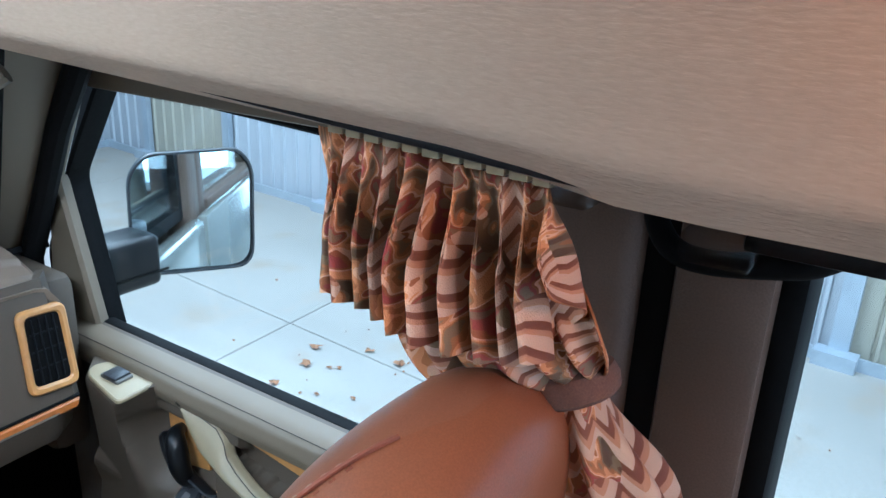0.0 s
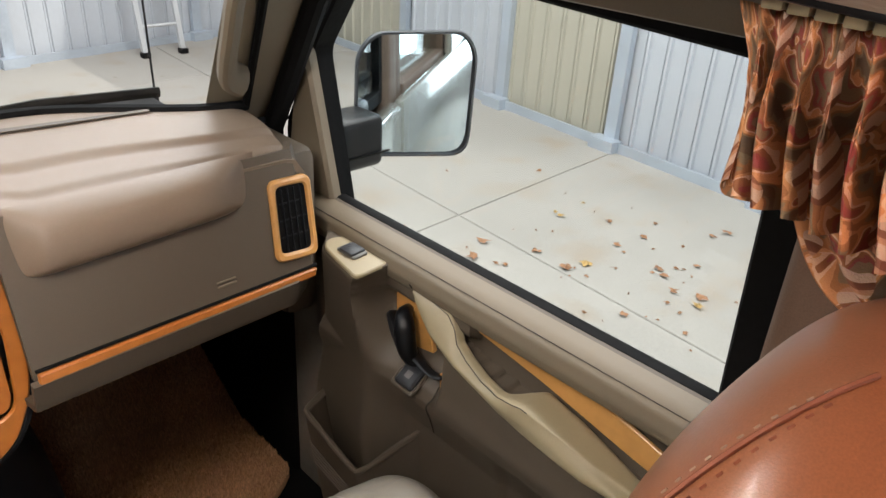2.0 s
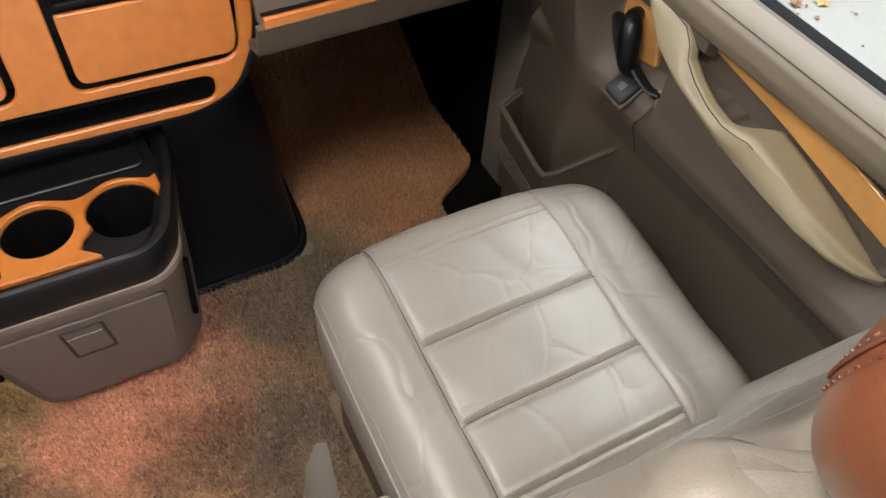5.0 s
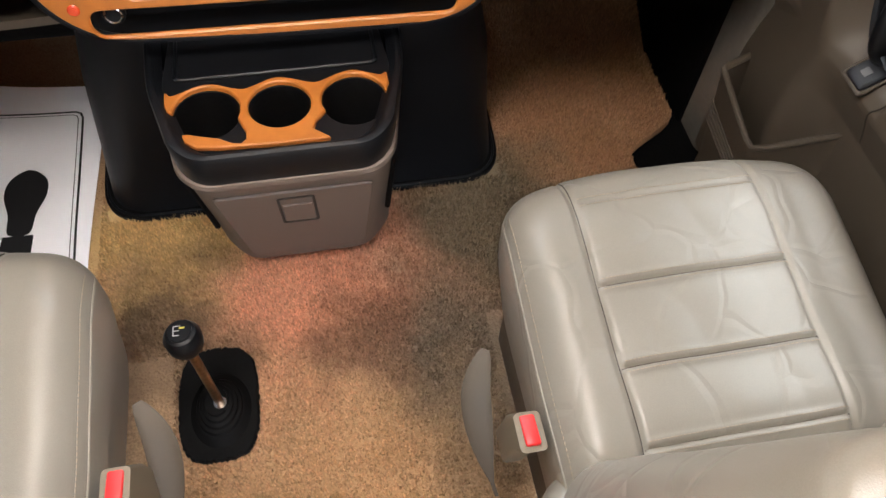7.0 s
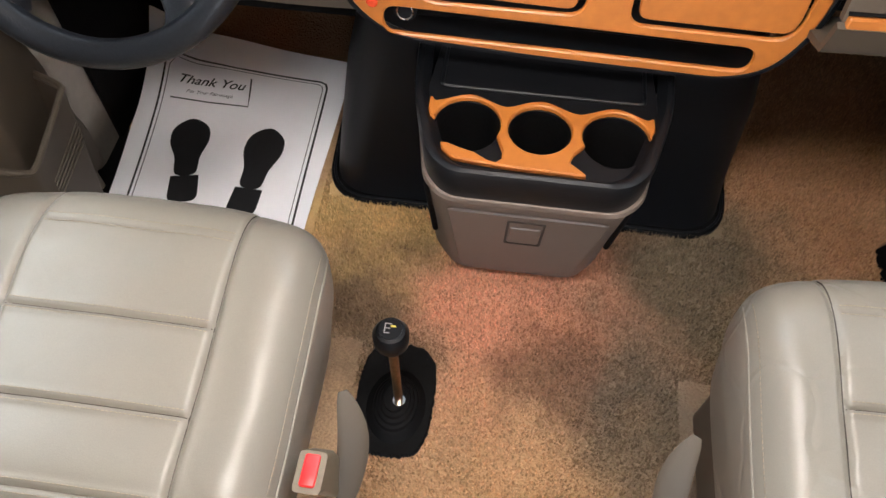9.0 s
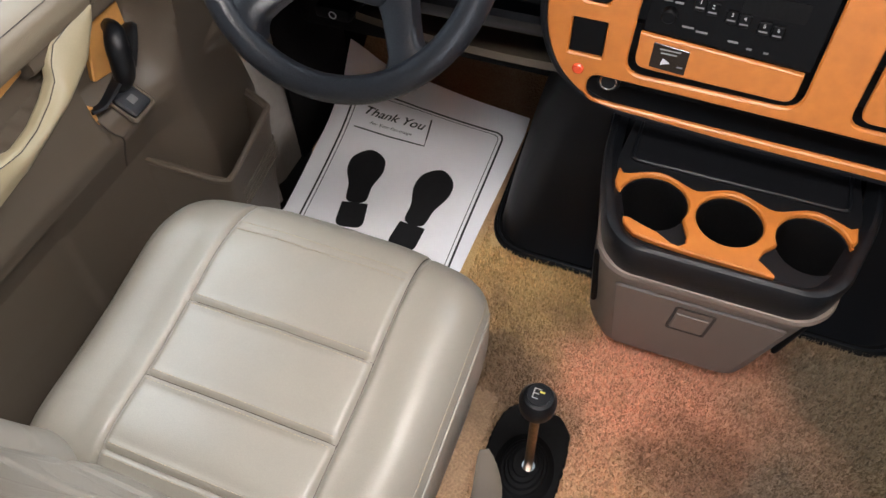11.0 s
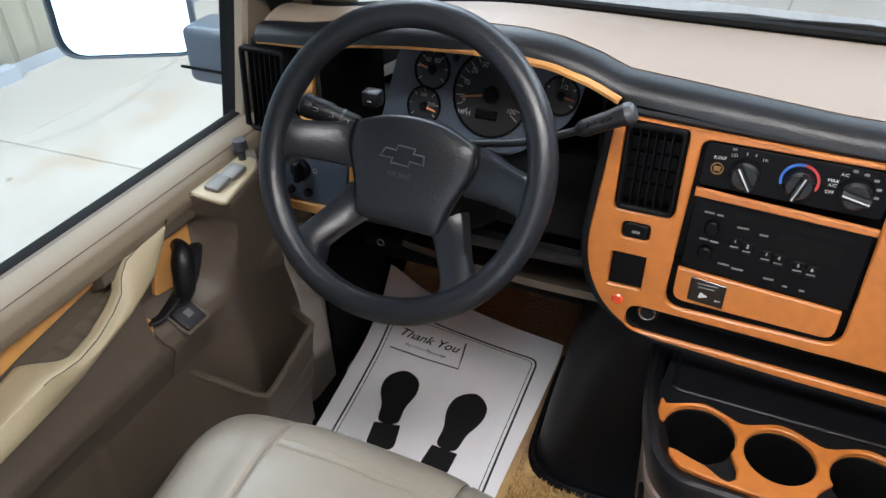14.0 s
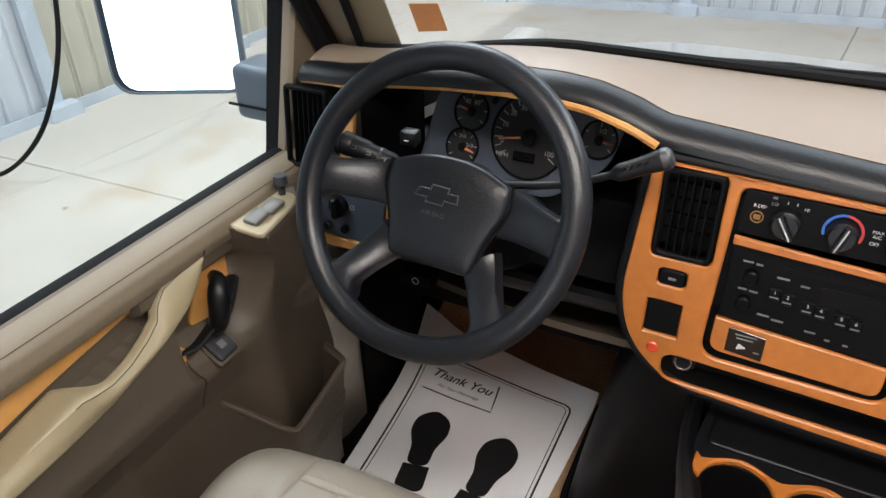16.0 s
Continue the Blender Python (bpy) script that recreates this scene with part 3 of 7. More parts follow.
def ribbed_wall(name, a, b, height, label, posts, creams=()):
    """A metal-clad wall from a to b: ribbed sheets between posts, with a steel base rail."""
    a, b = Vector((*a, GZ)), Vector((*b, GZ))
    d = (b - a).normalized()
    inn = Vector((-d.y, d.x, 0))
    length = (b - a).length
    wall = thing(name, a, label, "wall", kind="structure")

    def at(s, n, z):
        p = a + d * s + inn * n
        return Vector((p.x, p.y, GZ + z))

    stops = [0] + posts + [length]
    for k, (s0, s1) in enumerate(zip(stops, stops[1:])):
        prof, s, pitch = [], s0, 0.17
        while s < s1 - 0.02:
            for off, h in ((0, 0), (pitch * 0.62, 0), (pitch * 0.66, 0.022), (pitch * 0.76, 0.022), (pitch * 0.80, 0), (pitch * 0.86, 0), (pitch * 0.88, 0.009), (pitch * 0.92, 0)):
                if s + off < s1:
                    prof.append((s + off, h))
            s += pitch
        prof.append((s1, 0))
        bm = bmesh.new()
        lo = [bm.verts.new(at(s, h, 0.0)) for s, h in prof]
        hi = [bm.verts.new(at(s, h, height)) for s, h in prof]
        bk = [(bm.verts.new(at(s, -0.04, 0.0)), bm.verts.new(at(s, -0.04, height))) for s in (s0, s1)]
        for i in range(len(prof) - 1):
            bm.faces.new((lo[i], lo[i + 1], hi[i + 1], hi[i]))
        bm.faces.new((bk[0][0], bk[0][1], bk[1][1], bk[1][0]))
        part("panel", bm, SHED_CREAM if k in creams else SHED_WHITE, wall, smooth=False)
    for s in posts:
        bm = bmesh.new()
        loft([[at(s + i, j, z) for i, j in ((-0.05, 0.02), (0.05, 0.02), (0.05, 0.075), (-0.05, 0.075))] for z in (0.0, height)], bm=bm)
        part("post", bm, STEEL, wall, "galvanised steel post", smooth=False)
        bm = bmesh.new()
        loft([[at(s + i, j, z) for i, j in ((-0.11, 0.06), (0.11, 0.06), (0.11, 0.17), (-0.11, 0.17))] for z in (0.0, 0.085)], bm=bm)
        part("post_foot", bm, STEEL, wall, smooth=False)
    bm = bmesh.new()
    loft([[at(s, j, z) for j, z in ((0.025, 0.0), (0.10, 0.0), (0.10, 0.075), (0.085, 0.075), (0.085, 0.02), (0.025, 0.02))] for s in (0, length)], bm=bm)
    part("base_rail", bm, STEEL, wall, "galvanised steel base rail", smooth=False)
    return wall


# east wall's rear stretch is added, unseen, for the van's panes to reflect
ribbed_wall("wall_east", (3.534, -13.01), (5.35, 8.2), 4.2, "white and cream ribbed metal shed wall with steel posts", [1.6, 3.2, 4.8, 6.4, 8.04, 11.24, 12.39, 13.94, 15.24, 16.44, 17.84, 19.24], (6, 9, 11))
ribbed_wall("wall_north", (5.6, 7.1), (-5.6, 5.75), 4.2, "white ribbed metal end wall of the shed", [1.7, 3.6, 5.3, 7.0, 8.7], ())
ribbed_wall("wall_west", (-4.2, 8.0), (-5.0, -5.0), 4.2, "cream ribbed metal shed wall with blue-grey posts", [2.6, 4.2, 5.75, 7.4, 9.2], (1, 2))
# roof is out of view, gapped for the two added lamps
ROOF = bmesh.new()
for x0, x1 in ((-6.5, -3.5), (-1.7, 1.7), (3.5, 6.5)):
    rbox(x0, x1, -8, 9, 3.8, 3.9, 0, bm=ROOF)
solid("shed_roof", ROOF, SHED_WHITE, "unseen white metal shed roof with two added light openings", "roof", "structure", smooth=False)


def ladder():
    """An aluminium step ladder that leans at the end wall."""
    lad = thing("ladder", (3.4, 6.3, GZ), "white aluminium ladder leaning against the shed wall", "ladder")
    for x in (3.10, 3.48):
        part("rail", tube([(x + 0.02, 6.33, GZ), (x - 0.03, 6.75, GZ + 2.6)], 0.032, 4), ALU, lad, smooth=False)
    for k in range(7):
        z = 0.28 + 0.3 * k
        part("rung", tube([(3.10, 6.33 + z * 0.16, GZ + z), (3.48, 6.33 + z * 0.16, GZ + z)], 0.016, 8), ALU, lad)
    for x in (3.12, 3.50):
        part("foot", rbox(x - 0.04, x + 0.04, 6.29, 6.37, GZ, GZ + 0.05, 0.008), RUBBER, lad)


ladder()


def hose():
    p = curve_through([(-3.45, 1.75, 2.3), (-3.42, 1.72, 1.2), (-3.32, 1.66, 0.4), (-3.42, 1.5, -0.15), (-3.8, 1.42, -0.5), (-4.3, 1.45, GZ + 0.012), (-4.7, 1.5, GZ + 0.012)], 10)
    solid("air_hose", tube(p, 0.012, 8), RUBBER, "black rubber air hose hanging down to the concrete", "hose")


hose()


def leaf_litter():
    rng = random.Random(4)
    for name, material, spots, label in (
            ("brown_leaves", LEAF_A, 95, "brown and rust fallen leaves scattered on concrete"),
            ("yellow_leaves", LEAF_B, 10, "yellow fallen leaves scattered on concrete")):
        bm = bmesh.new()
        for k in range(spots):
            if rng.random() < 0.75:
                x, y = rng.gauss(3.15, 0.42), rng.uniform(-0.3, 1.7)
            else:
                x, y = rng.uniform(1.6, 4.2), rng.uniform(-1.6, 3.4)
            r, a0 = rng.choice((0.008, 0.012, 0.018, 0.028, 0.042)) * rng.uniform(0.8, 1.2), rng.uniform(0, 6.28)
            n = 10
            mid = bm.verts.new((x, y, GZ + 0.012 + r * 0.3))
            rim = []
            for i in range(n):
                q = r * (1.0 if i % 2 else 0.62) * rng.uniform(0.5, 1.25)
                a = a0 + 6.283 * i / n
                rim.append(bm.verts.new((x + q * math.cos(a) * 0.8, y + q * math.sin(a), GZ + 0.004 + rng.uniform(0, 0.5) * r)))
            for i in range(n):
                bm.faces.new((mid, rim[i], rim[(i + 1) % n]))
        solid(name, bm, material, label, "leaves", "stuff", smooth=False)


leaf_litter()


# ---- the van's shell ----
def van_floor():
    """Carpet with a toe board that rises under the dash and a door well cut at each side."""
    def f(u, v):
        y = -2.6 + 3.6 * v
        half = 0.70 + 0.13 * smoothstep(0.30, 0.41, y)
        if y < -0.4:
            half = 0.72
        x = -half + 2 * half * u
        z = -0.001 + 0.62 * max(0.0, y - 0.60)
        z += 0.004 * noise.noise(Vector((x * 6, y * 6, 1)))
        return Vector((x, y, z))
    carpet = solid("floor", sheet(f, 90, 190, 0.02), CARPET, "brown cut-pile carpet, faded and stained, with tinted light painted in", "carpet", "structure")
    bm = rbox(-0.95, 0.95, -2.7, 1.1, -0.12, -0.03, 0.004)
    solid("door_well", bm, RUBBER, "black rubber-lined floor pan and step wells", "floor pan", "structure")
    return carpet


van_floor()


def carpet_pile():
    """Loose tufts that stand out of the carpet between and before the seats."""
    rng = random.Random(9)
    verts, faces = [], []
    for _ in range(260000):
        x, y = rng.uniform(-0.4, 0.83), rng.uniform(-0.85, 0.98)
        if y < -0.02 and not -0.24 < x < 0.31:
            continue
        if y > 0.29 and -0.37 < x < 0.41 or y > 0.15 and x < -0.38 or x > 0.70 + 0.13 * smoothstep(0.30, 0.41, y):
            continue
        z = 0.004 * noise.noise(Vector((x * 6, y * 6, 1))) + 0.62 * max(0.0, y - 0.60)
        a, h, w = rng.uniform(0, 6.28), rng.uniform(0.006, 0.013), rng.uniform(0.0012, 0.0028)
        dx, dy = math.cos(a) * w, math.sin(a) * w
        lx, ly = rng.uniform(-0.004, 0.004), rng.uniform(-0.004, 0.004)
        k = len(verts)
        verts += [(x - dx, y - dy, z - 0.001), (x + dx, y + dy, z - 0.001), (x + lx, y + ly, z + h)]
        faces.append((k, k + 1, k + 2))
    me = bpy.data.meshes.new("mesh")
    me.from_pydata(verts, [], faces)
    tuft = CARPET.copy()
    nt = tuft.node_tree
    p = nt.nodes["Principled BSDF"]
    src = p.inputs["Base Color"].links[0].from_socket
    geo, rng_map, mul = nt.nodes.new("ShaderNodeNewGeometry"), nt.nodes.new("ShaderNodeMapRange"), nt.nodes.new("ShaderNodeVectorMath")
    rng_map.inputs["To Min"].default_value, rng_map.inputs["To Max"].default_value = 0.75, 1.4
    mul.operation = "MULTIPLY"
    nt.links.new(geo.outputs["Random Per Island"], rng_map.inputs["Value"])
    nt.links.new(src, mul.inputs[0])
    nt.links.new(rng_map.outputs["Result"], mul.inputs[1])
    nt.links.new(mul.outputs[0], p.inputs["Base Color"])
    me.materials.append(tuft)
    tagged(new("carpet_pile", me), "brown carpet tufts", "carpet", kind="stuff")


carpet_pile()


def toe_wall():
    bm = rbox(-0.93, 0.93, 0.98, 1.02, -0.1, 0.62, 0.004)
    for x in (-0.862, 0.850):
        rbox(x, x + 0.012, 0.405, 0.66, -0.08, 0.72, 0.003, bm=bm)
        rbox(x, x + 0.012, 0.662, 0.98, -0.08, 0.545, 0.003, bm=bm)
    # cross panel added behind the instruments only to block a light leak
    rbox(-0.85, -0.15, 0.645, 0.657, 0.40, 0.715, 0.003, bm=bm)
    solid("firewall", bm, RUBBER, "black firewall under the dash with an added light-blocking panel", "firewall", "structure")


toe_wall()


def soffit(side, name):
    """The padded overhead that drops along the side of the roof."""
    prof = [(0.75, 1.20), (0.63, 1.178), (0.575, 1.160), (0.545, 1.160), (0.525, 1.178), (0.51, 1.22), (0.495, 1.28), (0.48, 1.36), (0.44, 1.46), (0.38, 1.53), (0.2, 1.555), (0.0, 1.56)]

    def f(u, v):
        y = 0.25 - 2.7 * u
        i = v * (len(prof) - 1)
        x = poly([(k, p[0]) for k, p in enumerate(prof)], i)
        z = poly([(k, p[1]) for k, p in enumerate(prof)], i)
        drop = 0.061 * (y + 0.55)
        dip = -0.018 * smoothstep(-0.62, -0.70, y) * (1 - 0.7 * smoothstep(-0.70, -0.85, y)) * (1 - v) ** 3
        return Vector((x, y, z + drop * (1 - v) + dip))
    solid(name, sheet(f, 60, 55, 0.02, seen=(-0.5, 0, -1)), HEADLINER, "tan woven headliner that drops along the roof's side", "headliner", "structure", side=side)


soffit(1, "ceiling_east")
soffit(-1, "ceiling_west")


def header():
    def f(u, v):
        x = -0.8 + 1.6 * u
        return Vector((x, 0.14 - 0.5 * v + 0.0 * x, 1.165 + 0.4 * smoothstep(0, 1, v)))
    solid("windscreen_header", sheet(f, 20, 12, 0.02, seen=(0, -1, -1)), HEADLINER, "tan woven header over the windscreen", "header", "structure")
    bm = rbox(-0.97, 0.97, -2.7, 0.15, 1.58, 1.62, 0.01)
    solid("van_roof", bm, HOOD, "pewter van roof", "roof", "structure")
    for s in (-1, 1):
        b = rbox(0.80, 0.95, -0.52, 0.2, 1.13, 1.6, 0.01)
        solid("roof_side", b, PILLAR_BROWN, "brown side of the roof over the door", "roof side", "structure", side=s)


header()


def rear_side(side, name):
    """The body side behind the front door: pillar, belt, brown panel and the first side window's opening."""
    wall = thing(name, (side * 0.85, -1.2, 0), "brown vinyl-covered van side with a large side window", "wall", kind="structure")
    part("pillar_trim", rbox(0.80, 0.92, -0.635, -0.482, 0.0, 1.2, 0.025, 3), PILLAR_BROWN, wall, side=side)
    part("belt_slot", rbox(0.815, 0.90, -0.668, -0.630, 0.0, 1.2, 0.004), RUBBER, wall, "black gap", side=side)
    part("inner_panel", rbox(0.79, 0.91, -0.742, -0.662, 0.0, 1.2, 0.012, 2), PILLAR_BROWN, wall, side=side)
    part("window_seal", rbox(0.80, 0.905, -0.762, -0.740, 0.62, 1.2, 0.006), RUBBER, wall, side=side)
    part("lower_panel", rbox(0.79, 0.92, -2.6, -0.742, -0.05, 0.62, 0.01), PILLAR_BROWN, wall, side=side)
    part("rear_pillar", rbox(0.79, 0.92, -2.6, -1.75, 0.6, 1.6, 0.01), PILLAR_BROWN, wall, side=side)
    part("upper_panel", rbox(0.80, 0.92, -2.6, -0.50, 1.19, 1.6, 0.01), PILLAR_BROWN, wall, side=side)
    part("outer_skin", rbox(0.925, 0.965, -3.3, -0.53, -0.28, 0.60, 0.015), HOOD, wall, "pewter outer skin", side=side)
    part("roof_rail", rbox(0.925, 0.960, -3.3, -0.53, 1.22, 1.62, 0.015), HOOD, wall, "pewter outer skin", side=side)
    part("running_board", rbox(0.93, 1.03, -3.2, -0.60, -0.40, -0.33, 0.012), CHARCOAL, wall, "dark running board", side=side)
    for y in (-3.30, -2.58, -1.86):
        part("body_pillar", rbox(0.925, 0.958, y, y + 0.10, 0.60, 1.22, 0.006), HOOD, wall, side=side)
        part("dark_pane", rbox(0.926, 0.945, y + 0.10, y + (0.72 if y < -2 else 0.10), 0.60, 1.22, 0), GLOSS_DARK, wall, "dark tinted window", side=side) if y < -2 else None
    pane = part("pane", rbox(0.885, 0.890, -1.78, -0.745, 0.6, 1.25, 0), GLASS, wall, side=side)
    pane.visible_shadow = False


rear_side(1, "wall_van_east")
rear_side(-1, "wall_van_west")
# rear frame is out of view; its opening only admits the added lamp
REAR = bmesh.new()
for bx in ((-0.95, -0.78, 0.0, 1.6), (0.78, 0.95, 0.0, 1.6), (-0.95, 0.95, -0.1, 0.35), (-0.95, 0.95, 1.52, 1.62)):
    rbox(bx[0], bx[1], -2.72, -2.62, bx[2], bx[3], 0.01, bm=REAR)
solid("wall_van_rear", REAR, PILLAR_BROWN, "unseen brown vinyl rear frame of the van, open for an added lamp", "wall", "structure")


def windscreen():
    def f(u, v):
        x = -0.76 + 1.52 * u
        base = 0.505 - 0.14 * smoothstep(0.45, 0.76, abs(x))
        return Vector((x * (1 - 0.08 * v), base - (base - 0.13) * v, 0.842 + 0.35 * v))
    ob = solid("windscreen", sheet(f, 30, 12), GLASS, "clear raked windscreen", "windscreen", "structure")
    ob.visible_shadow = False
    bm = bmesh.new()
    pts = [f(u / 40, 0) + Vector((0, -0.004, 0.004)) for u in range(41)]
    tube(pts, 0.009, 8, bm=bm)
    for u in (0, 1):
        tube([f(u, v / 10) for v in range(11)], 0.007, 8, bm=bm)
    solid("windscreen_seal", bm, RUBBER, "black rubber windscreen seal", "seal", "structure")
    bm = plate(lambda a, b, d: f((a + 0.76) / 1.52, b) + Vector((0, -d, -d)), rect(-0.664, -0.626, 0.115, 0.26, 0.001), thick=0.001, edge=0.0002)
    solid("inspection_sticker", bm, AMBER_PAPER, "small orange-brown sticker on the windscreen", "sticker")


AMBER_PAPER = surface("amber_paper", (0.42, 0.19, 0.07), 0.7, vary=0.05, bump=0)
windscreen()


def a_pillar(side, name):
    """The trim between windscreen and door."""
    def f(u, v):
        a = Vector((0.715, 0.43, 0.80)).lerp(Vector((0.665, 0.16, 1.18)), v)
        b = Vector((0.87, 0.44, 0.76)).lerp(Vector((0.84, 0.16, 1.16)), v)
        p = a.lerp(b, u)
        bulge = math.sin(math.pi * u) * 0.022
        return p + Vector((-0.7, -0.7, 0)) * bulge
    pil = thing(name, (side * 0.76, 0.4, 0.8), "beige plastic windscreen pillar trim", "pillar trim", kind="structure")
    part("pillar_trim", sheet(f, 10, 14, 0.006, seen=(-1, -1, 0)), TRIM, pil, side=side)
    part("door_seal", tube([Vector((0.826, 0.392, 0.66)), Vector((0.826, 0.392, 0.79)), Vector((0.812, 0.235, 1.03)), Vector((0.80, 0.12, 1.16))], 0.018, 10), RUBBER, pil, "black rubber door seal", side=side)
    if side > 0:
        p = curve_through([(0.72, 0.30, 0.905), (0.685, 0.275, 0.93), (0.665, 0.22, 1.0), (0.66, 0.17, 1.08), (0.70, 0.14, 1.12)], 6)
        part("grab_handle", tube(p, 0.013, 12, flat=1.9), TRIM, pil, "beige moulded grab handle", side=side)


a_pillar(1, "pillar_east")
a_pillar(-1, "pillar_west")


# ---- hood, wipers, aerial ----
def hood():
    def f(u, v):
        x = -0.88 + 1.76 * u
        y = 0.60 + 0.62 * v
        return Vector((x, y, 0.765 - 0.10 * v - 0.17 * (x / 0.88) ** 4 + 0.008 * bell(abs(x) - 0.45, 0.2) - 0.35 * smoothstep(0.85, 1, v) * v))
    body = thing("hood", (0, 0.9, 0.7), "pewter painted hood beyond the windscreen", "hood", kind="structure")
    part("panel", sheet(f, 30, 24, 0.02), HOOD, body)
    part("cowl", sheet(lambda u, v: Vector((-0.85 + 1.7 * u, 0.50 - 0.12 * smoothstep(0.5, 0.85, abs(-0.85 + 1.7 * u)) + 0.13 * v, 0.812 - 0.065 * v)), 30, 5, 0.01), BLACK, body, "black cowl grille")
    for s in (-1, 1):
        part("fender", rbox(0.86, 0.97, 0.30, 1.5, -0.1, 0.565, 0.03, 3), HOOD, body, side=s)


hood()


def wiper(x0, x1, lift):
    w = thing("wiper", (x0, 0.52, 0.84), "black wiper arm and blade on the windscreen", "wiper", "wipers")
    y = 0.53
    part("arm", tube([(x0, y + 0.02, 0.833), (x0 + (x1 - x0) * 0.3, y, 0.848), (x1 - (x1 - x0) * 0.35, y - 0.01, 0.864 + lift)], 0.006, 6, flat=0.6), BLACK, w)
    part("blade", tube([(x0 + (x1 - x0) * 0.2, y - 0.015, 0.842), (x0 + (x1 - x0) * 0.6, y - 0.02, 0.862 + lift * 0.6), (x1, y - 0.03, 0.862 + lift)], 0.006, 6, flat=1.5), RUBBER, w)
    part("bridge", tube([(x0 + (x1 - x0) * 0.42, y - 0.015, 0.858 + lift * 0.4), (x1 - (x1 - x0) * 0.12, y - 0.025, 0.869 + lift)], 0.005, 6, flat=0.5), BLACK, w)
    part("pivot", tube([(x0, y + 0.03, 0.80), (x0, y + 0.03, 0.832)], 0.014, 12), BLACK, w)


wiper(-0.30, 0.20, -0.016)
wiper(0.22, 0.68, -0.016)


def aerial():
    a = thing("aerial", (0.887, 1.0, 0.56), "thin black radio aerial on the fender", "aerial")
    part("mast", tube([(0.887, 1.0, 0.60), (0.872, 0.985, 1.45)], 0.0028, 6), BLACK, a)
    part("base", tube([(0.887, 1.0, 0.57), (0.887, 1.0, 0.70)], lambda t: 0.016 - 0.011 * t, 10), BLACK, a)


aerial()


# ---- doors ----
def front_door(side, name):
    s = side
    where = "passenger" if s > 0 else "driver"
    door = thing(name, (s * 0.85, -0.05, 0.05), "beige front door with wood inlays, armrest and map pocket", "door", kind="structure")

    rail = [(0.02, 0.835), (0.30, 0.822), (0.42, 0.808), (0.474, 0.790), (0.486, 0.789), (0.505, 0.797), (0.530, 0.824), (0.545, 0.834), (0.626, 0.838), (0.636, 0.832), (0.646, 0.814), (0.664, 0.808), (0.682, 0.813), (0.693, 0.826), (0.700, 0.854)]
    # the swept armrest: place along the door, inner lower edge and inner upper edge
    low_edge = [(0.004, 0.809, 0.642), (-0.010, 0.804, 0.630), (-0.046, 0.795, 0.607), (-0.106, 0.785, 0.589), (-0.203, 0.772, 0.576), (-0.291, 0.767, 0.570), (-0.343, 0.770, 0.562), (-0.388, 0.780, 0.555), (-0.418, 0.798, 0.549), (-0.436, 0.820, 0.546)]
    low_x = sorted((a, b) for a, b, c in low_edge)
    low_z = sorted((a, c) for a, b, c in low_edge)

    def skin(u, v):
        z = 0.02 + 0.68 * v
        lead = 0.300 + 0.10 * smoothstep(0.50, 0.56, z)
        y = lead - (lead + 0.50) * u
        x = poly(rail, z)
        if y < -0.06 and 0.44 < z < poly(low_z, y) + 0.004:
            # the support that carries the armrest, behind the seam
            t = smoothstep(-0.066, -0.082, y) * (1 - smoothstep(-0.36, -0.47, y))
            zl, xl = poly(low_z, y), poly(low_x, y) + 0.006
            k = min(1.0, max(0.0, (z - 0.482) / (zl - 0.482)))
            face = poly(rail, min(z, 0.482)) * (1 - k) + xl * k - 0.004 * bell(z - 0.50, 0.02)
            x = x + (min(x, face) - x) * t
        if y < -0.10 and z < 0.472:
            x += 0.007 * smoothstep(0.472, 0.464, z) * smoothstep(-0.19, -0.21, y)
        if -0.112 < y < 0.08 and 0.612 < z < 0.650:
            x = min(x, 0.814 + 0.02 * smoothstep(0.628, 0.612, z))
        front = 0.172 + 0.22 * max(0.0, 0.66 - z)
        back = 0.066 + 0.02 * bell(z - 0.60, 0.05)
        soft = 0.012 + 0.05 * smoothstep(0.60, 0.48, z)
        pod = smoothstep(back - soft, back + soft * 0.35, y) * (1 - smoothstep(front, front + 0.05, y))
        if z < 0.668 and pod > 0:
            inner = 0.7475 + 0.18 * max(0.0, y - 0.063) + 0.155 * (0.66 - z) - 0.03 * smoothstep(0.5, 0.3, z) + 0.01 * smoothstep(0.650, 0.668, z) ** 2
            x = x + (min(x, inner) - x) * pod
        x += 0.085 * (1 - 0.7 * smoothstep(0.50, 0.56, z)) * smoothstep(front + 0.005, front + 0.05, y) * (z < 0.640)
        return Vector((x, y, z))
    part("door_panel", sheet(skin, 200, 190, 0.012, seen=(-1, 0, 0)), TRIM_DARK, door, side=s, sharp=50)

    def yz(x):
        return lambda u, v, d: Vector((x - d, u, v))
    # frame with the window's opening
    outer = [(0.405, 0.60), (0.405, 0.79), (0.21, 1.135), (-0.478, 1.135), (-0.478, 0.60)]
    hole = rounded([(0.250, 0.640), (0.322, 0.928), (0.207, 1.090), (-0.425, 1.062), (-0.442, 0.640)], [0.01, 0.02, 0.02, 0.03, 0.01])
    part("window_frame", plate(yz(0.90), rounded(outer, 0.02), [hole], 0.04, 0.004), RUBBER, door, "black window frame", side=s)
    part("header_trim", rbox(0.835, 0.868, -0.52, 0.20, 1.085, 1.145, 0.008), TRIM, door, side=s)
    sail = rounded([(0.385, 0.685), (0.244, 0.685), (0.314, 0.932), (0.338, 0.945)], [0.01, 0.008, 0.01, 0.01])
    part("sail_trim", plate(yz(0.862), sail, (), 0.02, 0.006), TRIM, door, "beige triangular mirror trim", side=s)
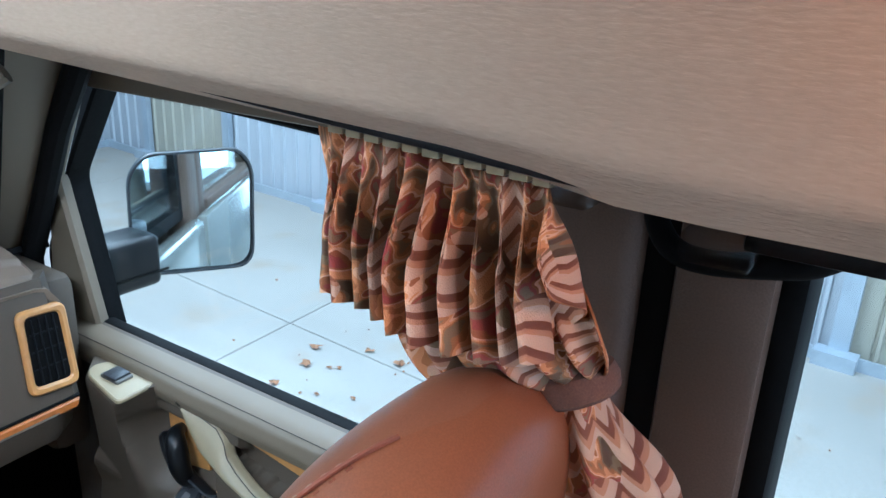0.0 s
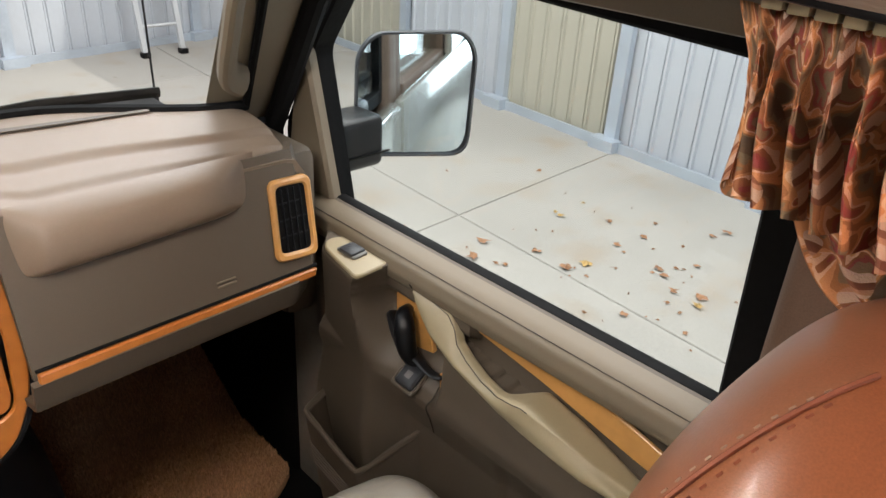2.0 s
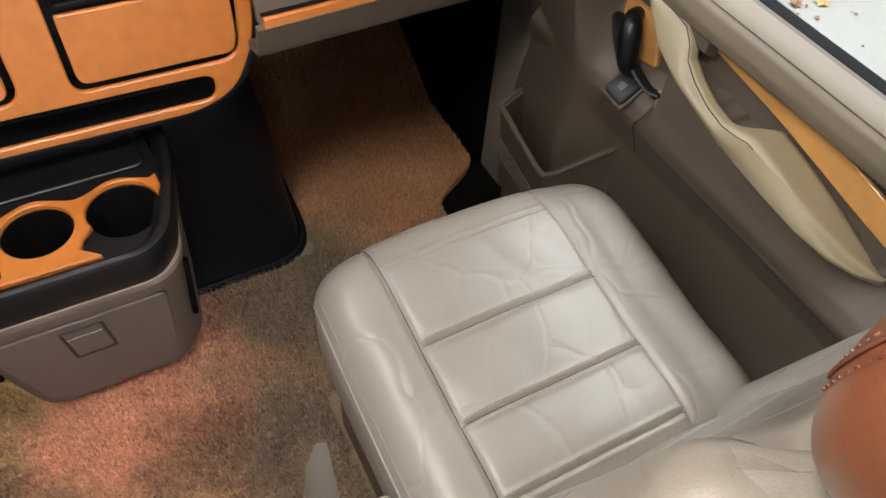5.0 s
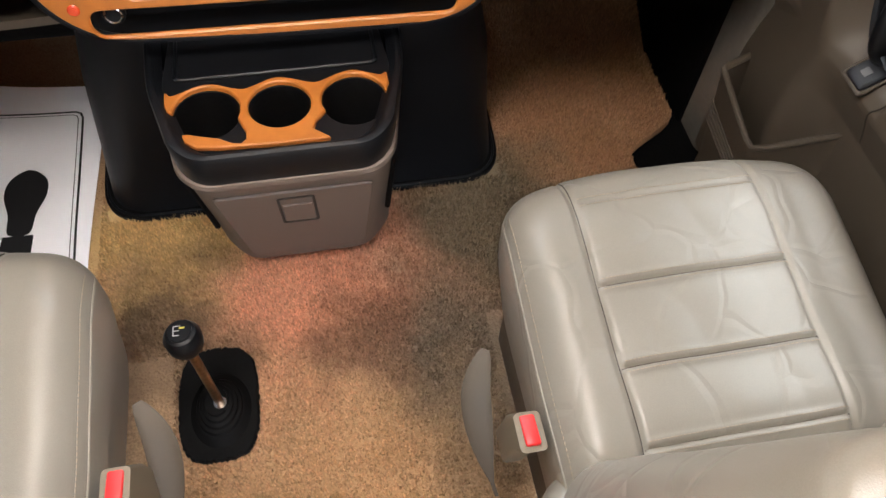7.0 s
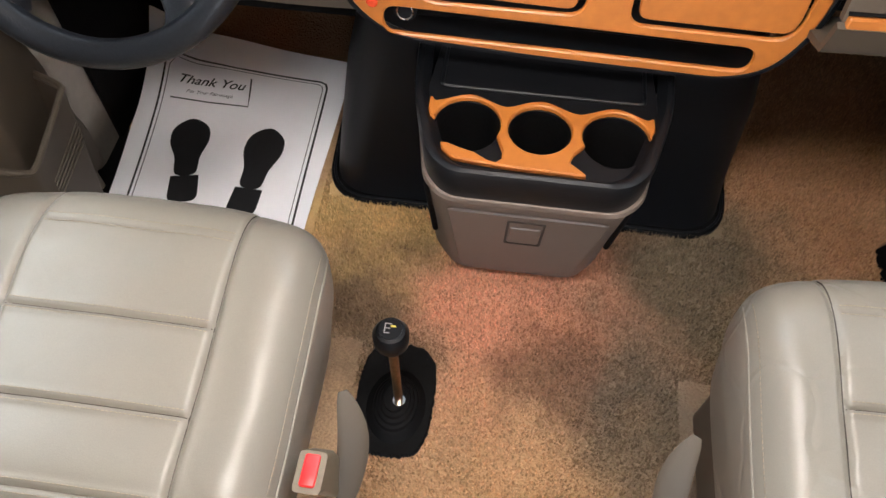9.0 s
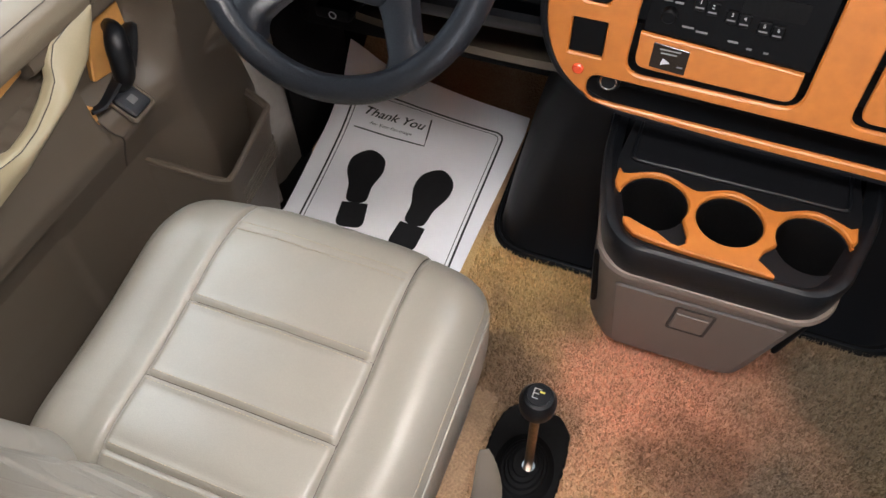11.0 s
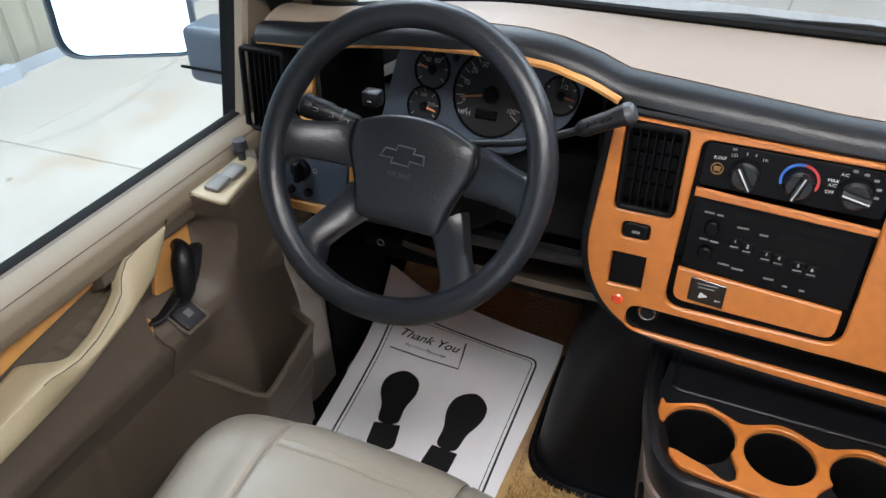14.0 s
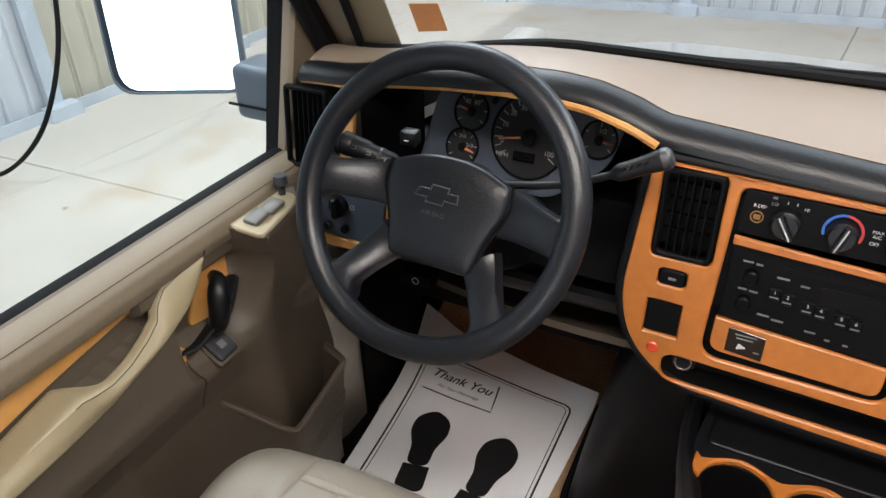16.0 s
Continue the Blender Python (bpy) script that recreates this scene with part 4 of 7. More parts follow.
    part("belt_trim", sheet(lambda u, v: Vector((poly(rail, 0.640 + 0.059 * v) - 0.003, 0.39 - 0.87 * u, 0.640 + 0.059 * v)), 30, 16, 0.003, seen=(-1, 0, 0)), TRIM, door, "beige padded belt rail", side=s)
    part("belt_seal", rbox(0.852, 0.874, -0.455, 0.255, 0.688, 0.702, 0.005), RUBBER, door, "black rubber seal", side=s)
    part("rail_seam", tube([Vector((poly(rail, 0.688) - 0.0035, 0.30 - 0.76 * k / 20, 0.688)) for k in range(21)], 0.0007, 5), SEAM, door, side=s)
    pane = part("pane", rbox(0.884, 0.888, -0.45, 0.33, 0.63, 1.11, 0), GLASS, door, side=s)
    pane.visible_shadow = False
    part("outer_skin", rbox(0.905, 0.96, -0.52, 0.375, -0.15, 0.595, 0.02), HOOD, door, "pewter outer skin", side=s)

    high_edge = [(0.004, 0.813, 0.656), (-0.030, 0.811, 0.652), (-0.070, 0.810, 0.645), (-0.088, 0.806, 0.632), (-0.100, 0.800, 0.615), (-0.125, 0.794, 0.604), (-0.163, 0.785, 0.5965), (-0.200, 0.775, 0.599), (-0.228, 0.768, 0.608), (-0.245, 0.768, 0.612), (-0.300, 0.774, 0.600), (-0.350, 0.782, 0.584), (-0.395, 0.796, 0.566), (-0.422, 0.812, 0.555), (-0.436, 0.824, 0.550)]
    high_x = sorted((a, b) for a, b, c in high_edge)
    high_z = sorted((a, c) for a, b, c in high_edge)

    def arm_ring(k):
        y = 0.004 - 0.440 * k
        xl, zl, xh, zh = poly(low_x, y), poly(low_z, y), poly(high_x, y), poly(high_z, y)
        wide = smoothstep(-0.205, -0.250, y)
        xo = (xh + 0.016) * (1 - wide) + 0.826 * wide
        zo = zh - 0.001 - 0.004 * wide
        zb = zl - 0.004
        mx, mz = (xl + xh) / 2 - 0.0035, (zl + zh) / 2
        pts = [(xl + 0.004, zb), (xl, zl + 0.003), (mx, mz), (xh - 0.001, zh - 0.004), (xh + 0.003, zh - 0.0005), ((xh + xo) / 2, (zh + zo) / 2 + 0.0005), (xo, zo), (xo + 0.002, (zo + zb) / 2), (xo, zb - 0.002), ((xl + xo) / 2, zb - 0.004)]
        fine = curve_through([(a, 0, b) for a, b in pts], 3, closed=True)
        return [Vector((p.x, y, p.z)) for p in fine]
    part("armrest", loft([arm_ring(k / 110) for k in range(111)]), TRIM_LIGHT, door, "pale beige swept armrest and pull handle", side=s, sharp=80)
    part("armrest_seam", tube([Vector((poly(high_x, y) - 0.0008, y, poly(high_z, y) - 0.0012)) for y in [-0.005 - 0.25 * k / 50 for k in range(51)]], 0.0007, 5), SEAM, door, side=s)
    w = rounded([(-0.111, 0.653), (-0.255, 0.646), (-0.375, 0.624), (-0.440, 0.606), (-0.456, 0.596), (-0.459, 0.576), (-0.446, 0.570), (-0.351, 0.587), (-0.233, 0.611), (-0.112, 0.628)], [0.002, 0.05, 0.05, 0.02, 0.008, 0.006, 0.004, 0.03, 0.03, 0.002])
    part("wood_strip", plate(yz(0.834), w, (), 0.005, 0.0015), WOOD_LIGHT, door, "orange lacquered wood inlay", side=s)
    part("handle_cup", plate(yz(0.835), rounded([(0.062, 0.620), (-0.002, 0.622), (-0.03, 0.545), (0.058, 0.528)], 0.008), (), 0.008, 0.002), WOOD_LIGHT, door, "orange lacquered wood inlay behind the lever", side=s)
    part("inlay_foot", plate(yz(0.812), rounded([(-0.066, 0.542), (-0.082, 0.556), (-0.088, 0.530), (-0.070, 0.512)], 0.004), (), 0.010, 0.002), WOOD_LIGHT, door, side=s)
    lev = part("release_lever", tube(curve_through([(0.826, 0.030, 0.600), (0.806, 0.018, 0.602), (0.797, 0.006, 0.590), (0.794, -0.002, 0.563), (0.800, -0.006, 0.540), (0.812, -0.010, 0.528)], 5), lambda t: 0.009 + 0.007 * math.sin(math.pi * t), 12, flat=0.85), BLACK_SOFT, door, "black door release lever", side=s)
    part("strap", tube(curve_through([(0.806, -0.004, 0.545), (0.802, -0.030, 0.540), (0.800, -0.055, 0.536), (0.803, -0.074, 0.540)], 5), lambda t: 0.010 - 0.003 * t, 8, flat=0.45), BLACK_SOFT, lev, side=s)
    part("strap_upper", tube(curve_through([(0.824, 0.056, 0.575), (0.812, 0.048, 0.583), (0.802, 0.028, 0.570), (0.800, 0.012, 0.552)], 5), 0.012, 8, flat=0.6), BLACK_SOFT, lev, side=s)

    def ledge(u, v, d):
        # the sloping ledge under the lever
        return Vector((0.7975 + 0.028 * (v / 0.02), u, 0.507 + v)) + Vector((-0.58, 0, 0.81)) * d
    lock = part("lock_switch", plate(ledge, rect(-0.032, 0.006, -0.011, 0.011, 0.005), (), 0.010, 0.003), CHARCOAL, door, "black lock switch in a taupe bezel", side=s)
    part("bezel", plate(ledge, rect(-0.038, 0.012, -0.0145, 0.0145, 0.006), [rect(-0.033, 0.007, -0.0115, 0.0115, 0.005)], 0.006, 0.002), TRIM_DARK, lock, side=s)
    part("icon", plate(lambda u, v, d: ledge(u, v, 0.0100 + d), rect(-0.019, -0.007, -0.0035, 0.0035, 0.001), (), 0.0008, 0.0002), GREY_INK, lock, side=s)
    # switch plate on the pod
    def pod(u, v, d):
        return Vector((0.752 + v, u, 0.6625 + 0.06 * v + d))
    o = rounded([(0.062, 0.060), (0.062, -0.004), (0.110, 0.004), (0.168, 0.016), (0.184, 0.034), (0.172, 0.058)], [0.004, 0.012, 0.03, 0.014, 0.012, 0.006])
    sp = part("switch_plate", plate(pod, o, (), 0.006, 0.002), TRIM_LIGHT, door, "pale beige switch plate", side=s)
    if s > 0:
        part("window_switch", plate(lambda u, v, d: pod(u, v, 0.006 + d), rect(0.100, 0.144, 0.022, 0.050, 0.004), (), 0.004, 0.001), SWITCH, sp, "grey-edged window switch", side=s)
        part("switch_rocker", rbox(-0.014, 0.014, -0.016, 0.016, 0, 0.008, 0.003, m=pose(0.788, 0.122, 0.6705, 0, -4, 0)), CHARCOAL, sp, side=s)
    else:
        for k in (0.094, 0.129):
            part("window_switch", rbox(-0.012, 0.014, -0.017, 0.017, 0, 0.010, 0.004, m=pose(0.782, k, 0.669, 8, -4, 0)), SWITCH, sp, "silver window switch", side=s)
        part("mirror_knob", tube([(0.797, 0.170, 0.668), (0.797, 0.170, 0.686), (0.797, 0.170, 0.690), (0.797, 0.170, 0.703)], lambda t: (0.006, 0.006, 0.012, 0.010)[round(t * 3)], 14), CHARCOAL, sp, "small dark mirror knob", side=s)
    gap = [(0.800, 0.003, 0.664), (0.806, 0.004, 0.655)]
    part("panel_gap", tube(gap, 0.0010, 5), SEAM, door, side=s)
    gap = curve_through([(0.792, -0.079, 0.532), (0.789, -0.070, 0.505), (0.786, -0.060, 0.484), (0.795, -0.062, 0.455), (0.801, -0.065, 0.43)], 6)
    part("panel_gap", tube(gap, 0.0011, 5), SEAM, door, side=s)

    rim_z = [(-0.030, 0.408), (0.0, 0.365), (0.035, 0.312), (0.055, 0.293), (0.075, 0.292), (0.15, 0.312), (0.222, 0.334), (0.24, 0.336)]

    def pocket(u, v):
        y = -0.030 + 0.262 * u
        z = 0.03 + (poly(rim_z, y) - 0.03) * v
        return Vector((0.742 + 0.045 * (1 - v) + 0.07 * smoothstep(0.88, 1.0, u) + 0.07 * smoothstep(0.34, 0.0, u), y, z))
    mp_ = part("map_pocket", sheet(pocket, 48, 16, 0.010, seen=(-1, 0, 0)), TRIM_DARK, door, "taupe map pocket with ribbed side", side=s)
    part("lip", tube([pocket(k / 60, 1.0) + Vector((0.004, 0, 0)) for k in range(61)], 0.0055, 8), TRIM_DARK, mp_, side=s)
    part("end_wall", loft([[Vector((x, y, z)) for y, z in ((0.222, 0.03), (0.232, 0.03), (0.232, 0.336), (0.192, 0.408), (0.182, 0.404), (0.222, 0.332))] for x in (0.800, 0.840)]), TRIM_DARK, mp_, side=s, smooth=False)
    for k in range(5):
        z = 0.24 - 0.012 * k
        part("rib", tube([pocket(0.45 + 0.01 * j, (z - 0.03) / 0.28) + Vector((-0.001, 0, 0)) for j in range(50)], 0.0016, 5), TRIM_DARK, mp_, side=s)
    return door


front_door(1, "door_1")
front_door(-1, "door_2")


# ---- side mirrors ----
def side_mirror(side):
    m = thing("side_mirror", (side * 0.95, 0.36, 0.72), "black-housed folding door mirror, glass reflecting the shed" if side > 0 else "dark blue-grey housed door mirror with a bright glass", "mirror", "door mirrors")
    tilt = pose(0, 0, 0, -3 if side > 0 else -8, 0, -26 if side > 0 else -19)

    def face(u, v, d):
        return Vector((1.160 if side > 0 else 1.215, 0.40, 0.780 if side > 0 else 0.808)) + tilt @ Vector((u * (0.85 if side > 0 else 0.95), -d, v * 0.96))
    o = rounded([(-0.150, -0.115), (0.140, -0.128), (0.152, 0.10), (0.120, 0.142), (-0.10, 0.142), (-0.142, 0.10)], [0.04, 0.05, 0.03, 0.05, 0.05, 0.03])
    rings = []
    for d, k in ((0.012, 0.985), (0.004, 1.0), (-0.012, 0.98), (-0.055, 0.78), (-0.085, 0.4)):
        rings.append([face(p.x * k, p.y * k, d) for p in o])
    inner = [face(p.x * 0.955, p.y * 0.955, 0.012) for p in o]
    deep = [face(p.x * 0.955, p.y * 0.955, -0.004) for p in o]
    part("housing", loft([deep, inner] + rings), MIRROR_GREY if side < 0 else CHARCOAL, m, side=side)
    part("mirror_glass", plate(face, [p * 0.945 for p in o], (), 0.002, 0.0005), MIRROR, m, "silvered mirror glass", side=side)
    arm = part("arm", rbox(0.90, 1.06, 0.37, 0.46, 0.672, 0.775, 0.015, 3), MIRROR_GREY if side < 0 else BLACK_SOFT, m, side=side)
    part("arm_foot", rbox(0.895, 0.935, 0.335, 0.43, 0.675, 0.785, 0.012, 3), CHARCOAL, m, side=side)
    part("hinge_line", rbox(0.93, 1.07, 0.366, 0.372, 0.700, 0.704, 0.001), RUBBER, arm, side=side)


side_mirror(1)
side_mirror(-1)


# ---- dashboard ----
def bez(u, v, d):
    return Vector((u, 0.214 + 0.12 * (v - 0.53) - d, v))


def deep(off):
    return lambda u, v, d: bez(u, v, d - off)


def glv(u, v, d):
    return Vector((u, 0.203 + 0.28 * (v - 0.78) - d, v))


ARCH = [(-0.83, 0.815), (-0.797, 0.826), (-0.725, 0.829), (-0.635, 0.842), (-0.55, 0.852), (-0.464, 0.857), (-0.40, 0.857), (-0.35, 0.852), (-0.30, 0.838), (-0.264, 0.822), (-0.17, 0.815), (-0.015, 0.803), (0.15, 0.80), (0.34, 0.80), (0.40, 0.81), (0.83, 0.81)]


def vent(name, parent, to, x0, x1, z0, z1, across, down, label, skew=0.0):
    """A dark air vent: frame, upright fins and cross fins."""
    f = plate(to, rect(x0, x1, z0, z1, 0.008), [rect(x0 + 0.007, x1 - 0.007, z0 + 0.007, z1 - 0.007, 0.005)], 0.008, 0.002)
    v = part(name, f, PANEL, parent, label)
    part("backing", plate(lambda a, b, d: to(a, b, d - 0.03), rect(x0, x1, z0, z1, 0.004), (), 0.003, 0.0005), RUBBER, v)
    for k in range(across):
        x = x0 + 0.007 + (x1 - x0 - 0.014) * (k + 1) / (across + 1)
        part("fin", plate(lambda a, b, d: to(a, b, d * 8 - 0.014), rect(x - 0.001, x + 0.001, z0 + 0.006, z1 - 0.006, 0.0003), (), 0.0024, 0.0003), PANEL, v)
    for k in range(down):
        z = z0 + 0.007 + (z1 - z0 - 0.014) * (k + 1) / (down + 1)
        part("cross_fin", plate(lambda a, b, d: to(a, b, d * 4 - 0.022), rect(x0 + 0.006, x1 - 0.006, z - 0.001, z + 0.001, 0.0003), (), 0.002, 0.0003), PANEL, v)
    return v


def knob(parent, to, cx, cz, r, angle):
    k = part("knob", plate(to, circle(cx, cz, r), (), 0.016, 0.003), BLACK_SOFT, parent, "charcoal turning knob")
    c, s_ = math.cos(radians(angle)), math.sin(radians(angle))
    bar = [Vector((cx + c * a - s_ * b, cz + s_ * a + c * b)) for a, b in ((-r * 0.95, -0.0045), (r * 0.95, -0.0045), (r * 0.95, 0.0045), (-r * 0.95, 0.0045))]
    part("grip", plate(lambda u, v, d: to(u, v, 0.014 + d), bar, (), 0.008, 0.002), BLACK_SOFT, k)
    line = [Vector((cx + c * a - s_ * b, cz + s_ * a + c * b)) for a, b in ((-r * 0.9, -0.0008), (r * 0.9, -0.0008), (r * 0.9, 0.0008), (-r * 0.9, 0.0008))]
    part("pointer", plate(lambda u, v, d: to(u, v, 0.0222 + d), line, (), 0.0008, 0.0002), WHITE_INK, k)


def dashboard():
    dash = thing("dashboard", (0, 0.35, 0.5), "beige and black van dashboard with orange wood trim", "dashboard")

    def yr(x):
        return poly([(-0.83, 0.25), (0.30, 0.245), (0.37, 0.205), (0.83, 0.20)], x)

    def lip(x):
        return poly([(-0.83, 0.028), (-0.6, 0.033), (-0.25, 0.037), (0.2, 0.035), (0.34, 0.03), (0.40, 0.006), (0.83, 0.006)], x)

    def brow(u, v):
        x = -0.80 + 1.16 * u
        k = lip(x)
        y0, z0 = yr(x), poly(ARCH, x)
        a = v * math.pi / 2
        return Vector((x, y0 - 0.004 + k * (1 - math.cos(a)), z0 + k * 0.75 * math.sin(a)))
    part("brow", sheet(brow, 60, 8, 0.008, seen=(0, -1, 1)), BLACK_SOFT, dash, "black soft-touch brow over the instruments")

    def top(u, v):
        x = -0.80 + 1.565 * u
        k = lip(x)
        y0, z0 = yr(x) + k, poly(ARCH, x) + k * 0.75
        end = 0.515 - 0.13 * smoothstep(0.45, 0.76, abs(x))
        y = y0 + (end - y0) * v
        z = z0 + (0.838 - z0) * smoothstep(0, 1, v) + 0.012 * math.sin(math.pi * v)
        if x > 0.36:
            z += 0.007 * smoothstep(0.33, 0.40, v) + 0.004 * smoothstep(0.14, 0.20, v) - 0.007
        corner = smoothstep(0.735, 0.765, x)
        return Vector((x, y, z - 0.03 * corner ** 2))
    part("top_pad", sheet(top, 90, 100, 0.01), DASHTOP, dash, "tan grained dash top")
    part("defrost_grille", plate(lambda a, b, d: Vector((a, b, 0.8485 + d)), rounded([(0.30, 0.43), (0.62, 0.40), (0.62, 0.412), (0.30, 0.445)], 0.004), (), 0.002, 0.0005), TRIM_DARK, dash)

    # wood bezel of the centre stack
    out = rounded([(-0.264, 0.806), (-0.281, 0.614), (-0.258, 0.545), (-0.200, 0.500), (0.0, 0.490), (0.25, 0.484), (0.305, 0.505), (0.342, 0.575), (0.346, 0.66), (0.336, 0.785), (0.30, 0.792), (-0.015, 0.797)], [0.01, 0.05, 0.05, 0.05, 0.03, 0.05, 0.05, 0.05, 0.03, 0.03, 0.01, 0.01], 7)
    holes = [rect(-0.252, -0.175, 0.681, 0.806 - 0.004, 0.012), rect(-0.237, -0.200, 0.643, 0.667, 0.008), rect(-0.244, -0.199, 0.570, 0.620, 0.002),
             rounded([(-0.168, 0.556), (0.050, 0.556), (0.050, 0.790), (-0.160, 0.792)], [0.025, 0.025, 0.012, 0.012]),
             rounded([(-0.213, 0.506), (0.276, 0.497), (0.278, 0.533), (-0.213, 0.545)], 0.019),
             rounded([(0.108, 0.551), (0.318, 0.548), (0.326, 0.655), (0.318, 0.772), (0.108, 0.778)], [0.02, 0.03, 0.01, 0.014, 0.014])]
    part("wood_bezel", plate(bez, out, holes, 0.006, 0.002), WOOD, dash, "orange lacquered wood bezel")
    rim = [bez(p.x, p.y, -0.004) for p in inset(out, -0.005)]
    part("bezel_rim", tube(rim, 0.007, 8, closed=True), BLACK, dash)
    part("stack_box", plate(deep(0.06), inset(out, 0.006), (), 0.012, 0.002), BLACK, dash)

    vent("centre_vent", dash, bez, -0.250, -0.177, 0.683, 0.800, 5, 4, "black vertical air vent")
    vent("centre_vent", dash, deep(0.004), 0.115, 0.316, 0.656, 0.708, 11, 6, "black slatted air vent")
    b = part("airbag_switch", plate(deep(0.002), rect(-0.2355, -0.2015, 0.6445, 0.6655, 0.007), (), 0.008, 0.002), PANEL, dash, "small black rocker switch")
    part("icon", plate(deep(-0.0065), rect(-0.223, -0.213, 0.6530, 0.6565, 0.001), (), 0.0008, 0.0002), GREY_INK, b)
    part("blank_cover", plate(deep(0.006), rect(-0.243, -0.200, 0.571, 0.619, 0.002), (), 0.008, 0.001), PANEL, dash, "square black blanking cover")
    part("warning_lamp", plate(deep(-0.004), circle(-0.227, 0.5495, 0.0078), (), 0.005, 0.002), RED_LENS, dash, "small red lens")
    slot = part("coin_slot", plate(deep(0.05), rect(-0.213, 0.278, 0.497, 0.545, 0.018), (), 0.004, 0.001), RUBBER, dash, "long black storage slot")
    ring = [bez(p.x, p.y, -0.010) for p in circle(-0.186, 0.527, 0.011, 20)]
    part("lighter_socket", tube(ring, 0.0016, 6, closed=True), CHROME, slot, "chrome-ringed power socket")
    part("socket_well", plate(deep(0.016), circle(-0.186, 0.527, 0.016), (), 0.004, 0.001), BLACK, slot)

    # climate panel
    c = part("climate_panel", plate(deep(0.004), rounded([(-0.156, 0.734), (0.047, 0.730), (0.047, 0.786), (-0.156, 0.789)], 0.008), (), 0.006, 0.001), PANEL, dash, "black climate control panel")
    for x, ang in ((-0.106, -58), (-0.047, 72), (0.012, -12)):
        knob(c, deep(-0.002), x, 0.760, 0.0165, ang)
    for i, mat in ((0, BLUE), (1, RED_INK)):
        a0, a1 = (200, 85) if i == 0 else (85, -25)
        pts = [(-0.047 + 0.0215 * math.cos(radians(a0 + (a1 - a0) * k / 14)), 0.760 + 0.0215 * math.sin(radians(a0 + (a1 - a0) * k / 14))) for k in range(15)]
        inn = [(-0.047 + 0.0185 * math.cos(radians(a0 + (a1 - a0) * k / 14)), 0.760 + 0.0185 * math.sin(radians(a0 + (a1 - a0) * k / 14))) for k in range(15)]
        part("heat_scale", plate(deep(-0.002), pts + inn[::-1], (), 0.0008, 0.0001), mat, c, "blue cold arc" if i == 0 else "red hot arc")
    for txt, x, z, sz in (("LO", -0.122, 0.778, 0.0058), ("HI", -0.088, 0.778, 0.0058), ("R.DEF", -0.137, 0.772, 0.0056), ("MAX", -0.013, 0.768, 0.0056), ("A/C", -0.013, 0.7625, 0.0056), ("OFF", -0.014, 0.754, 0.0056), ("A/C", -0.003, 0.777, 0.0056)):
        letters(txt, sz, lambda u, v, d, x=x, z=z: bez(x + u, z + v, 0.0026 + d), WHITE_INK, c)
    for k in range(2):
        part("tick", plate(deep(-0.002), rect(-0.109 + 0.010 * k, -0.1082 + 0.010 * k, 0.780, 0.7835, 0.0003), (), 0.0008, 0.0001), WHITE_INK, c)
    for k, (x, z) in enumerate(((0.006, 0.783), (0.018, 0.781), (0.029, 0.776), (0.034, 0.766), (0.034, 0.756), (-0.123, 0.785))):
        part("icon", plate(deep(-0.002), rect(x - 0.0026, x + 0.0026, z - 0.0014, z + 0.0014, 0.0006), (), 0.0008, 0.0001), GREY_INK, c)
    part("defrost_button", plate(deep(-0.002), circle(-0.138, 0.758, 0.0075), [circle(-0.138, 0.758, 0.0062)], 0.001, 0.0001), AMBER, c)
    part("defrost_icon", plate(deep(-0.002), rect(-0.142, -0.134, 0.755, 0.761, 0.001), (), 0.001, 0.0001), AMBER, c)
    part("wood_bar", plate(deep(-0.002), rounded([(-0.157, 0.720), (0.049, 0.711), (0.049, 0.720), (-0.157, 0.731)], 0.001), (), 0.005, 0.0015), WOOD, dash, "orange wood bar")

    # radio
    r = part("radio", plate(deep(0.006), rounded([(-0.156, 0.618), (0.046, 0.606), (0.046, 0.710), (-0.156, 0.718)], 0.003), (), 0.006, 0.001), PANEL, dash, "black cassette and disc radio")
    f = deep(-0.0005)
    for x, z, rad in ((-0.128, 0.682, 0.009), (-0.130, 0.646, 0.009)):
        k = part("knob", plate(f, circle(x, z, rad), (), 0.010, 0.002), PANEL, r, "small black knob")
    part("display", plate(f, rect(-0.052, 0.020, 0.664, 0.688, 0.003), (), 0.0012, 0.0003), RUBBER, r, "dark glossy display")
    part("disc_slot", plate(f, rect(-0.105, 0.028, 0.698, 0.703, 0.002), (), 0.001, 0.0002), RUBBER, r)
    rows = [("1", "PREV", -0.098, 0.667), ("2", "NEXT", -0.083, 0.664), ("3", "REV", -0.060, 0.659), ("4", "FWD", -0.045, 0.657), ("5", "SIDE", -0.022, 0.653), ("6", "RPT", -0.006, 0.651)]
    for d_, word, x, z in rows:
        k = part("button", plate(f, rect(x - 0.007, x + 0.007, z - 0.010, z + 0.006, 0.003), (), 0.003, 0.001), PANEL, r)
        letters(d_, 0.0068, lambda u, v, d, x=x, z=z: bez(x + u, z + v + 0.002, 0.0037 + d), WHITE_INK, k)
        part("bar", plate(deep(-0.0034), rect(x - 0.005, x + 0.005, z - 0.0065, z - 0.0045, 0.0003), (), 0.0004, 0.0001), GREY_INK, k)
